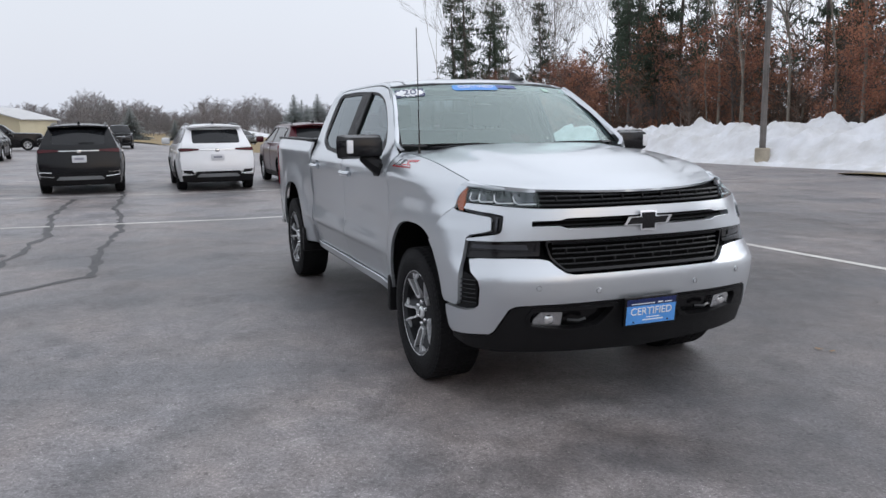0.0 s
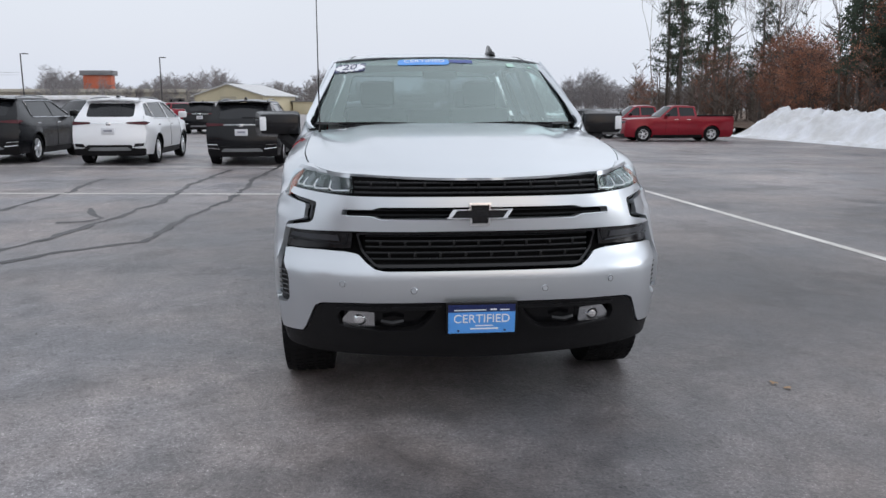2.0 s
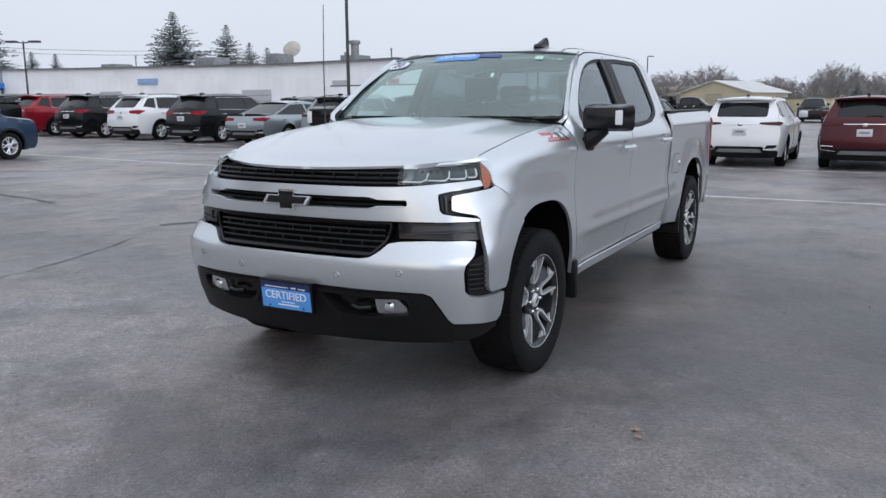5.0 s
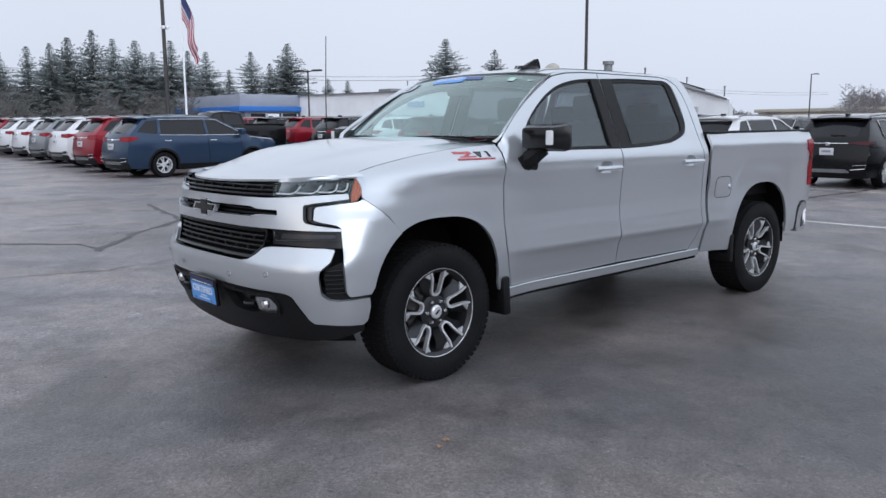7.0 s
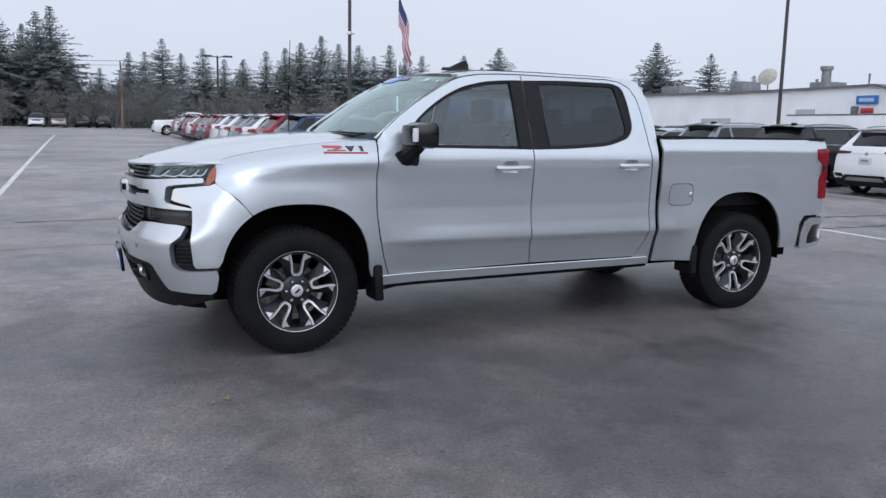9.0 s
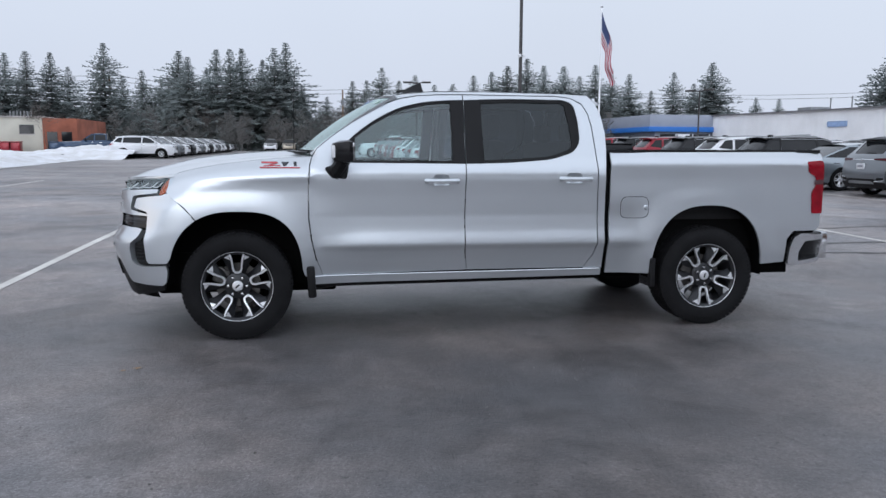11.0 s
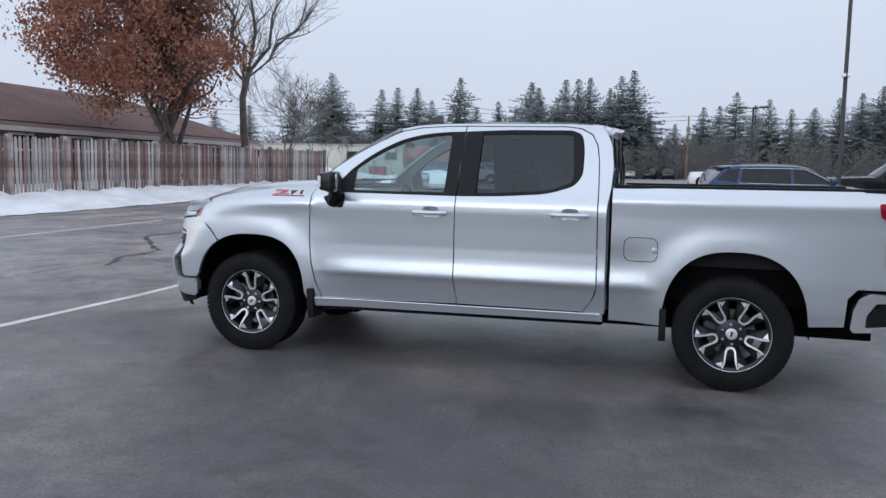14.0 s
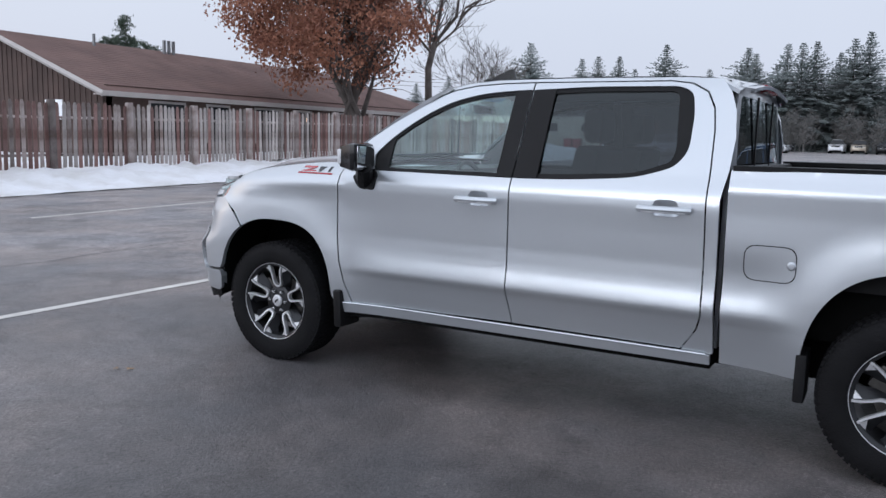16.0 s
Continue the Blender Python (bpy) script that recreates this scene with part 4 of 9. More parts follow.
def flag():
    x, y = -34.5, -83
    z = ground_z(x, y)
    f = thing("flagpole", "tall white flagpole with a drooping striped flag", "flagpole", at=pose(x, y, z))
    part("pole", add_tube(bmesh.new(), [(0, 0, 0), (0, 0, 17.0)], [0.13, 0.07], 10), WHITE_METAL, f)
    part("finial", lathe([(0, 0), (0.12, 0.06), (0.16, 0.16), (0.1, 0.27), (0, 0.3)], 12, "z"), CHROME, f, at=Matrix.Translation((0, 0, 17.0)))
    # cloth hanging from its hoist, blown aside, in gathered folds
    def cloth(u, v):     # u: along the fly 0..1, v: down the hoist 0..1
        side = 2.3 * math.sin(u * 1.45) * (1 - 0.30 * v)
        fold = 0.45 * math.sin(u * 9 + v * 3) * u + 0.2 * math.sin(v * 11 + u * 4) * u
        return (-0.40 * side + fold, 0.80 * side + 0.3 * fold, 16.6 - 3.6 * v * (1 - 0.40 * u) - 6.6 * u + 0.25 * math.sin(u * 5))
    nu, nv = 26, 13
    pieces = {"stripe_red": bmesh.new(), "stripe_white": bmesh.new(), "canton": bmesh.new()}
    for j in range(nv):
        for i in range(nu):
            key = "canton" if (i < nu * 0.4 and j < 7) else ("stripe_red" if j % 2 == 0 else "stripe_white")
            bm = pieces[key]
            bm.faces.new([bm.verts.new(cloth(a / nu, c / nv)) for a, c in ((i, j), (i + 1, j), (i + 1, j + 1), (i, j + 1))])
    for key, bm in pieces.items():
        bmesh.ops.remove_doubles(bm, verts=bm.verts, dist=1e-4)
        part(key, bm, {"stripe_red": RED_FLAG, "stripe_white": WHITE_FLAG, "canton": BLUE_FLAG}[key], f, sharp=180)


flag()

# ---------------------------------------------------------------- the silver pickup: x forward from the front axle, y to its left
truck = thing("pickup_truck", "silver four-door pickup truck with black grille on asphalt", "pickup truck")
WB, HUB = 3.745, 0.405
DOOR_P = curve_of([(0.36, 0.892), (0.42, 0.905), (0.50, 0.922), (0.60, 0.947), (0.665, 0.967), (0.682, 0.982), (0.700, 0.986), (0.738, 0.981), (0.80, 0.970), (0.84, 0.966), (0.92, 0.963), (1.08, 0.972), (1.20, 0.983), (1.25, 0.981),
                   (1.29, 0.968), (1.335, 0.945), (1.36, 0.930), (1.42, 0.905), (1.60, 0.828), (1.78, 0.748), (1.84, 0.715), (1.87, 0.685)], 0.006)
FEND_P = curve_of([(0.36, 0.930), (0.45, 0.955), (0.60, 0.975), (0.80, 0.982), (1.00, 0.977), (1.12, 0.974), (1.185, 0.981), (1.210, 0.991), (1.235, 0.991), (1.50, 0.985)], 0.008)
BED_P = curve_of([(0.36, 0.930), (0.45, 0.955), (0.60, 0.975), (0.80, 0.985), (1.05, 0.984), (1.20, 0.984), (1.31, 0.991), (1.328, 0.989), (1.345, 0.974), (1.43, 0.940)], 0.008)
INWARD = curve_of([(-0.2, 0.17), (0.0, 0.150), (0.02, 0.105), (0.05, 0.052), (0.09, 0.020), (0.14, 0.002), (0.18, 0.0), (1.5, 0.0)], 0.006)
EDGE_Z = curve_of([(0.95, 1.120), (0.8, 1.160), (0.6, 1.190), (0.5, 1.216), (0.35, 1.264), (0.13, 1.305), (-0.10, 1.335), (-0.31, 1.355), (-0.7, 1.372)], 0.05)
MID_Z = curve_of([(1.0, 1.150), (0.93, 1.180), (0.88, 1.212), (0.80, 1.238), (0.60, 1.284), (0.37, 1.330), (0.13, 1.357), (-0.10, 1.378), (-0.31, 1.390), (-0.7, 1.398)], 0.03)


def arch_gap(x, z, ax, h):
    """How far a point of the side lies outside a wheel opening."""
    q = (abs(x - ax) / 0.485) ** 2.5 + (max(z - 0.40, 0) / h) ** 2.5
    return (q ** 0.4 - 1) * 0.5


def side_y(x, z):
    ledge = step01(0.42, 0.95, -x) * (1 - step01(3.02, 3.32, -x))
    far = FEND_P(z) if x > -2 else BED_P(z)
    if -2 < x:
        ledge += (1 - ledge) * step01(0.95, 1.15, z) * step01(0.53, 0.62, -x)
    if x < -2.8915:
        ledge *= 1 - step01(0.85, 1.10, z)
    shell = far + (DOOR_P(z) - far) * ledge
    y = shell if z < 1.27 or (-2.8915 < x < -0.62) else far
    if x > -0.62:
        y = min(y, FEND_P(z)) - INWARD(EDGE_Z(x) - z)
        y += (shell - y) * step01(0.53, 0.62, -x)
    for ax, h in ((0.0, 0.565), (-WB, 0.585)):
        d = arch_gap(x, z, ax, h)
        y += 0.017 * (1 - step01(0.0, 0.20, d)) * (1 - 0.7 * step01(1.05, 1.25, z))
    if x > 0.2:
        y -= (0.02 + 0.53 * step01(1.04, 1.13, z)) * (x - 0.2) ** 2
    if x < -4.2:
        y -= 0.13 * (-4.2 - x) ** 2
    return y


def on_side(off=0.0, s=1):
    return lambda x, z: (x, s * (side_y(x, z) + off), z)


def arch_line(ax, h, z0, z1, n=22):
    """Points of a wheel opening, from its rear foot at z0 over the top to the front at z1."""
    pts = []
    for a in np.linspace(0, math.pi, 60):
        c, s = math.cos(a), math.sin(a)
        p = 0.70 if ax == 0 and c > 0 else 0.8
        pts.append((ax - math.copysign(abs(c) ** p, c) * 0.485, 0.40 + h * abs(s) ** p))
    rear = [p for p in pts if p[0] <= ax and p[1] >= z0]
    front = [p for p in pts if p[0] > ax and p[1] >= z1]
    return [(ax - 0.485, z0)] * (z0 < 0.41) + rear + front + [(ax + 0.485, z1)] * (z1 < 0.41)


def sides(name, outline, material, step=0.05, thick=0.018, holes=(), off=0.0, label="", parent=None, both=True):
    a = part(name, patch(outline, on_side(off), step, thick, holes, (0, 1, 0)), material, parent or truck, label)
    if both:
        b = part(name, patch(outline, on_side(off, -1), step, thick, holes, (0, -1, 0)), material, parent or truck, label)
        return a, b
    return (a,)


# -- side panels
front_cut = [(-0.632, 0.470), (-0.583, 0.605), (-0.552, 0.746), (-0.534, 0.900), (-0.532, 1.114), (-0.545, 1.297), (-0.562, 1.362)]
fender = [(-0.637, 0.470), (-0.500, 0.470)] + arch_line(0, 0.565, 0.47, 0.905)[1:] + [(0.283, 0.903), (0.358, 0.995), (0.484, 1.092), (0.491, 1.104), (0.478, 1.150), (0.473, 1.200)]
fender += [(x, EDGE_Z(x) - 0.002) for x in np.linspace(0.465, -0.53, 16)] + [(x + 0.006, z) for x, z in front_cut[::-1]]
sides("front_fender", fender, SILVER, 0.022, label="silver front fender with a squared wheel opening")
door_top = [(-0.600, 1.425), (-0.72, 1.520), (-0.85, 1.610), (-1.00, 1.705), (-1.12, 1.768), (-1.24, 1.812), (-1.38, 1.837), (-1.55, 1.848), (-1.742, 1.852)]
b_cut = [(-1.745, 1.852), (-1.738, 1.500), (-1.730, 1.300), (-1.722, 0.940), (-1.726, 0.640), (-1.748, 0.490)]
f_open = rounded([(-0.790, 1.322), (-0.770, 1.420), (-0.855, 1.512), (-0.977, 1.608), (-1.112, 1.690), (-1.25, 1.752), (-1.436, 1.795), (-1.62, 1.810), (-1.737, 1.814), (-1.729, 1.316)], [0.02, 0.02, 0.05, 0.1, 0.1, 0.1, 0.1, 0.05, 0.004, 0.004])
f_pane = rounded([(-0.885, 1.340), (-0.885, 1.512), (-0.985, 1.588), (-1.118, 1.668), (-1.255, 1.730), (-1.44, 1.774), (-1.60, 1.788), (-1.640, 1.790), (-1.632, 1.340)], [0.02, 0.02, 0.05, 0.1, 0.1, 0.1, 0.05, 0.01, 0.01])
front_door = [(x - 0.003, z) for x, z in front_cut] + door_top + [(x + 0.004, z) for x, z in b_cut]
r_open = rounded([(-1.755, 1.316), (-1.764, 1.814), (-2.10, 1.828), (-2.57, 1.826), (-2.645, 1.794), (-2.670, 1.68), (-2.670, 1.49), (-2.61, 1.408), (-2.42, 1.348), (-2.05, 1.322)], [0.004, 0.004, 0.1, 0.05, 0.05, 0.1, 0.1, 0.1, 0.1, 0.1])
r_pane = rounded([(-1.874, 1.345), (-1.882, 1.790), (-2.10, 1.800), (-2.545, 1.799), (-2.575, 1.78), (-2.605, 1.50), (-2.590, 1.435), (-2.42, 1.372), (-2.05, 1.350)], [0.01, 0.01, 0.1, 0.02, 0.02, 0.05, 0.04, 0.08, 0.1])
r_cut = [(-2.52, 1.850), (-2.63, 1.835), (-2.715, 1.790), (-2.758, 1.710), (-2.776, 1.600), (-2.786, 1.400), (-2.797, 0.680), (-2.775, 0.605), (-2.700, 0.490)]
rear_door = [(x - 0.004, z) for x, z in b_cut[::-1]] + r_cut
for nm, outline, hole, pane, gl, handle in (("front_door", front_door, f_open, f_pane, GLASS_SIDE, (-1.402, -1.672, 1.186)), ("rear_door", rear_door, r_open, r_pane, GLASS_DARK, (-2.462, -2.732, 1.200))):
    for s in (1, -1):
        xm, zh = (handle[0] + handle[1]) / 2, handle[2]
        bowl = rounded([(xm - 0.075, zh - 0.035), (xm - 0.058, zh + 0.048), (xm + 0.058, zh + 0.048), (xm + 0.075, zh - 0.035)], 0.03)
        d = part(nm, patch(outline, on_side(0, s), 0.015, 0.02, [hole, bowl], (0, s, 0)), SILVER, truck, "silver door with a low pressed ledge")
        part("window_trim", patch(hole, on_side(-0.008, s), 0.06, 0.02, [pane], (0, s, 0)), MATT_BLACK, d, "black window surround")
        g = part("window_pane", patch(pane, on_side(-0.016, s), 0.10, 0, (), (0, s, 0)), gl, d, "tinted door glass")
        x0, x1, z = handle
        hb = bmesh.new()
        pts = [(x0 + (x1 - x0) * t, s * (side_y(x0 + (x1 - x0) * t, z) + 0.012 + 0.034 * math.sin(math.pi * min(1, max(0, (t - 0.0) * 1.0))) ** 0.35), z) for t in np.linspace(0.02, 0.98, 13)]
        add_tube(hb, pts, 0.019, 8)
        for v in hb.verts:
            v.co.z = z + (v.co.z - z) * 0.95
        ho = part("door_handle", hb, SILVER, d, "silver pull handle")
        part("handle_strip", add_tube(bmesh.new(), [(p[0], p[1] + s * 0.010, p[2] - 0.012) for p in pts[1:-1]], 0.005, 6), MACHINED, ho)
        part("handle_recess", patch(bowl, lambda x, z: on_side(-0.034 * max(0.0, 1 - ((x - xm) / 0.072) ** 2) * max(0.0, 1 - ((z - zh - 0.006) / 0.042) ** 2), s)(x, z), 0.012, 0.0, (), (0, s, 0)), SILVER, d, "hollow behind the pull handle")

sides("pillar_trim", [(-1.630, 1.326), (-1.640, 1.806), (-1.742, 1.812), (-1.727, 1.318)], MATT_BLACK, 0.05, 0.004, off=0.002, label="black pillar panel")
sides("pillar_trim", [(-1.876, 1.324), (-1.884, 1.816), (-1.750, 1.812), (-1.735, 1.318)], MATT_BLACK, 0.05, 0.004, off=0.002, label="black pillar panel")

# -- roof sides, rear pillar, rocker
a_strip = [(-0.562, 1.376), (-0.600, 1.432)] + [(x + 0.0, z + 0.008) for x, z in door_top[1:]] + [(-2.10, 1.858), (-2.52, 1.858), (-2.635, 1.843), (-2.722, 1.796), (-2.766, 1.713), (-2.784, 1.600), (-2.794, 1.400), (-2.805, 0.680), (-2.783, 0.600), (-2.705, 0.482), (-2.862, 0.482),
           (-2.856, 1.260), (-2.878, 1.400), (-2.886, 1.560), (-2.868, 1.700), (-2.835, 1.790), (-2.78, 1.862), (-2.60, 1.872), (-1.95, 1.876), (-1.50, 1.872), (-1.33, 1.856), (-1.225, 1.828), (-1.08, 1.766), (-0.88, 1.647), (-0.692, 1.512), (-0.592, 1.434), (-0.55, 1.385)]
sides("cab_frame", a_strip, SILVER, 0.04, 0.03, label="silver pillars and roof rail")
sides("rocker_panel", [(-0.520, 0.405), (-2.85, 0.425), (-2.85, 0.474), (-0.62, 0.462), (-0.520, 0.462)], SILVER, 0.05, 0.03, off=0.016, label="silver sill under the doors")
for s in (1, -1):
    part("sill_edge", add_tube(bmesh.new(), [on_side(0.013, s)(x, 0.466 + 0.005 * (-0.55 - x)) for x in np.linspace(-0.55, -2.83, 24)], 0.0065, 6), SILVER, truck, "rounded upper edge of the sill")
sides("sill_lip", [(-0.56, 0.372), (-2.84, 0.390), (-2.84, 0.420), (-0.56, 0.400)], MATT_BLACK, 0.08, 0.05, off=-0.03)

# -- bed
bed_edge = [(-2.895, 1.408), (-4.752, 1.418), (-4.772, 1.395), (-4.778, 1.20), (-4.772, 0.80), (-4.735, 0.765), (-4.52, 0.765), (-4.462, 0.70), (-4.452, 0.505), (-4.235, 0.495)]
rear_arch = [p for p in arch_line(-WB, 0.585, 0.40, 0.40)]
bed = bed_edge[:-1] + [(-4.23, 0.495)] + [p for p in rear_arch if p[1] > 0.50] + [(-3.262, 0.50), (-3.262, 0.432), (-2.895, 0.440)]
sides("bed_side", bed, SILVER, 0.024, 0.02, label="silver bed side with a squared wheel opening")
for s in (1, -1):
    tl = part("tail_lamp", patch(rounded([(-4.618, 1.340), (-4.772, 1.350), (-4.784, 1.225), (-4.784, 0.908), (-4.684, 0.908), (-4.672, 1.083), (-4.712, 1.140), (-4.708, 1.212), (-4.631, 1.250)], [0.012, 0.02, 0.01, 0.015, 0.015, 0.02, 0.02, 0.02, 0.02]), on_side(0.008, s), 0.03, 0.03, (), (0, s, 0)), RED_LENS, truck, "glossy red tail lamp")
    part("reverse_lens", patch([(-4.700, 1.190), (-4.784, 1.190), (-4.784, 1.150), (-4.690, 1.150)], on_side(0.010, s), 0.03, 0.0, (), (0, s, 0)), mat("smoked_lens", (0.06, 0.012, 0.016), 0.15, coat=0.5), tl)
    part("rail_cap", patch(rounded([(-2.90, 0.80), (-4.755, 0.775), (-4.755, 0.925), (-2.90, 0.953)], 0.01), lambda x, y: (x, s * y, 1.428 + 0.004 * (x + 2.9) * -1), 0.1, 0.025, (), (0, 0, 1)), MATT_BLACK, truck, "black plastic bed rail cap")
    part("bed_inner_wall", box((-4.74, s * 0.84 - 0.03, 0.92), (-2.92, s * 0.84 + 0.03, 1.405)), MATT_BLACK, truck)
part("bed_floor", box((-4.74, -0.85, 0.86), (-2.92, 0.85, 0.93)), MATT_BLACK, truck, "black ribbed bed floor")
part("bed_bulkhead", box((-2.955, -0.86, 0.60), (-2.905, 0.86, 1.415), 0.01), MATT_BLACK, truck)
tg = part("tailgate", patch(rounded([(-0.80, 0.79), (0.80, 0.79), (0.82, 1.415), (-0.82, 1.415)], 0.02), lambda y, z: (-4.785 - 0.02 * (1 - (y / 0.8) ** 2) + (0.02 if 0.95 < z < 1.2 else 0), y, z), 0.08, 0.05, (), (-1, 0, 0)), SILVER, truck, "silver tailgate")
part("tailgate_handle", box((-4.82, -0.12, 1.25), (-4.79, 0.12, 1.32), 0.01), MATT_BLACK, tg)
part("tailgate_inner", box((-4.76, -0.80, 0.80), (-4.73, 0.80, 1.40)), MATT_BLACK, tg)
bump = part("rear_bumper", box((-4.965, -0.80, 0.50), (-4.84, 0.80, 0.735), 0.025), CHROME, truck, "chrome rear bumper with black step corners")
tuck = lambda off, s: (lambda x, z: (x, s * (0.960 - 1.3 * max(0, -4.60 - x) ** 2 + off), z))
for s in (1, -1):
    shell = rounded([(-4.503, 0.62), (-4.537, 0.704), (-4.600, 0.742), (-4.853, 0.728), (-4.860, 0.686), (-4.822, 0.518), (-4.790, 0.497), (-4.511, 0.470), (-4.490, 0.493)], 0.015)
    step_hole = rounded([(-4.641, 0.676), (-4.838, 0.684), (-4.806, 0.534), (-4.582, 0.510), (-4.585, 0.590)], 0.012)
    part("chrome_corner", patch(shell, tuck(0.0, s), 0.03, 0.05, [step_hole], (0, s, 0)), SATIN_CHROME, bump, "satin chrome bumper corner")
    part("corner_step", patch(step_hole, tuck(-0.030, s), 0.03, 0.03, (), (0, s, 0)), MATT_BLACK, bump, "black corner step")
    for k in range(4):
        part("step_rib", add_tube(bmesh.new(), [tuck(-0.018, s)(x, 0.530 + 0.010 * k) for x in (-4.62, -4.70, -4.79)], 0.003, 4), MATT_BLACK, bump)
    part("bumper_top", patch(rounded([(-4.56, 0.62), (-4.56, 0.945), (-4.70, 0.945), (-4.85, 0.875), (-4.90, 0.62)], 0.02), lambda x, y: (x, s * y, 0.742), 0.08, 0.02, (), (0, 0, 1)), MATT_BLACK, bump)
    # dark sheet painted as the shade between bed and bumper
    part("bumper_gap", patch(rounded([(-4.482, 0.49), (-4.488, 0.63), (-4.575, 0.758), (-4.76, 0.766), (-4.62, 0.60)], 0.01), tuck(-0.03, s), 0.04, 0.0, (), (0, s, 0)), DEEP_BLACK, bump)

# -- fuel door
fd = rounded([(-2.985, 0.885), (-2.985, 1.060), (-3.222, 1.060), (-3.222, 0.885)], 0.06, 6)
inner = rounded([(-2.9895, 0.8895), (-2.9895, 1.0555), (-3.2175, 1.0555), (-3.2175, 0.8895)], 0.057, 6)
f = part("fuel_door_seam", patch(fd, on_side(0.0012), 0.03, 0, [inner], (0, 1, 0)), DEEP_BLACK, truck)
fdoor = part("fuel_door", patch(inner, on_side(0.002), 0.04, 0, (), (0, 1, 0)), SILVER, truck, "silver rounded fuel door")
part("fuel_door_thumb", lathe([(0, 0.012), (0.014, 0.010), (0.022, 0.0)], 14), SILVER, fdoor, at=Matrix.Translation((-3.200, side_y(-3.2, 0.972) + 0.002, 0.972)))


# -- bonnet
def hood_edge_y(x):
    return side_y(min(x, 0.52), EDGE_Z(min(x, 0.52))) - 0.55 * max(0, x - 0.52) * 1.1


def hood_front(v):
    return 0.915 - 0.43 * (0.25 * v * v + 1.14 * v ** 4) - 2.0 * max(0, abs(v) - 0.70) ** 2


def hood(x, v):
    e = 0.815
    w = abs(v) / e
    ye = hood_edge_y(x)
    z = EDGE_Z(x) + (MID_Z(x) - EDGE_Z(x)) * (1 - w ** 2.6)
    ridge = 1 - step01(0.44, 0.56, abs(v) + 0.12 * (x - 0.2))
    z += 0.022 * ridge * (1 - step01(0.20, 0.75, x))
    back = max(0.0, hood_front(v) - x)
    lip = 1.190 + 0.012 * w ** 2
    if back < 0.22:
        t = math.sin(math.pi / 2 * min(1, back / 0.22)) ** 0.8
        z = lip + (z - lip) * t
    return (x, v / e * ye, z)


hood_pts = [(hood_front(v), v) for v in np.linspace(-0.812, 0.812, 33)] + [(0.30, 0.812), (-0.20, 0.812), (-0.56, 0.812)] + [(-0.42 - 0.22 * v * v, v) for v in np.linspace(0.80, -0.80, 17)] + [(-0.56, -0.812), (-0.20, -0.812), (0.30, -0.812)]
bonnet = part("bonnet", patch(hood_pts, hood, 0.035, 0.012, (), (0, 0, 1)), SILVER, truck, "silver bonnet with two raised creases")
part("cowl", patch([(-0.40 - 0.22 * v * v, v) for v in np.linspace(-0.80, 0.80, 17)] + [(-0.62 - 0.15 * v * v, v) for v in np.linspace(0.80, -0.80, 17)], lambda x, v: (x, v * 0.95, 1.372 + 0.012 * (1 - (v / 0.8) ** 2)), 0.07, 0.02, (), (0, 0, 1)), MATT_BLACK, truck, "black plastic wiper cowl")
for s in (1, -1):
    part("hood_vent", patch(rounded([(-0.36, 0.50), (-0.52, 0.70), (-0.56, 0.58), (-0.44, 0.46)], 0.03), lambda x, y: (x, s * y, 1.408 - 0.05 * (y - 0.5)), 0.05, 0.01, (), (0, 0, 1)), MATT_BLACK, truck)


# -- windscreen, roof
def screen(u, v, off=0.0):
    q = v / 0.7
    xb, zb, yb = -0.430 - 0.20 * q * q, 1.392 + 0.012 * q * q, 0.862 * q
    xt, zt, yt = -1.120 - 0.105 * q * q, 1.856 - 0.034 * q * q, 0.735 * q
    b = 0.030 * math.sin(math.pi * u) * (1 - 0.4 * q * q)
    n = Vector((0.55, 0.30 * q, 0.83)).normalized() * (b + off)
    return (xb + (xt - xb) * u + n.x, yb + (yt - yb) * u + n.y, zb + (zt - zb) * u + n.z)


part("windscreen", patch([(0, -0.7), (1, -0.7), (1, 0.7), (0, 0.7)], screen, 0.035, 0, (), (1, 0, 1)), GLASS_CLEAR, truck, "slightly green windscreen glass")
for nm, poly in (("screen_border", [(0.978, -0.7), (1.0, -0.7), (1.0, 0.7), (0.978, 0.7)]), ("screen_border", [(0, -0.7), (0.03, -0.7), (0.03, 0.7), (0, 0.7)]), ("screen_border", [(0, -0.7), (1, -0.7), (1, -0.686), (0, -0.682)]), ("screen_border", [(0, 0.682), (1, 0.686), (1, 0.7), (0, 0.7)])):
    part(nm, patch(poly, lambda u, v: screen(u, v, 0.003), 0.035, 0.0, (), (1, 0, 1)), GLOSS_BLACK, truck)
ROOF_Z = curve_of([(-1.05, 1.838), (-1.15, 1.862), (-1.30, 1.890), (-1.50, 1.906), (-1.95, 1.917), (-2.55, 1.908), (-2.75, 1.895), (-2.87, 1.862)], 0.04)
RAIL_Z = curve_of([(-1.18, 1.826), (-1.32, 1.858), (-1.50, 1.872), (-1.95, 1.876), (-2.60, 1.872), (-2.78, 1.862), (-2.86, 1.80)], 0.02)


def roof(x, v):
    q = abs(v) / 0.70
    ye = side_y(max(x, -2.87), RAIL_Z(x)) - 0.004
    return (x, v / 0.70 * ye, RAIL_Z(x) - 0.004 + (ROOF_Z(x) - RAIL_Z(x) + 0.004) * (1 - q ** 3.0))


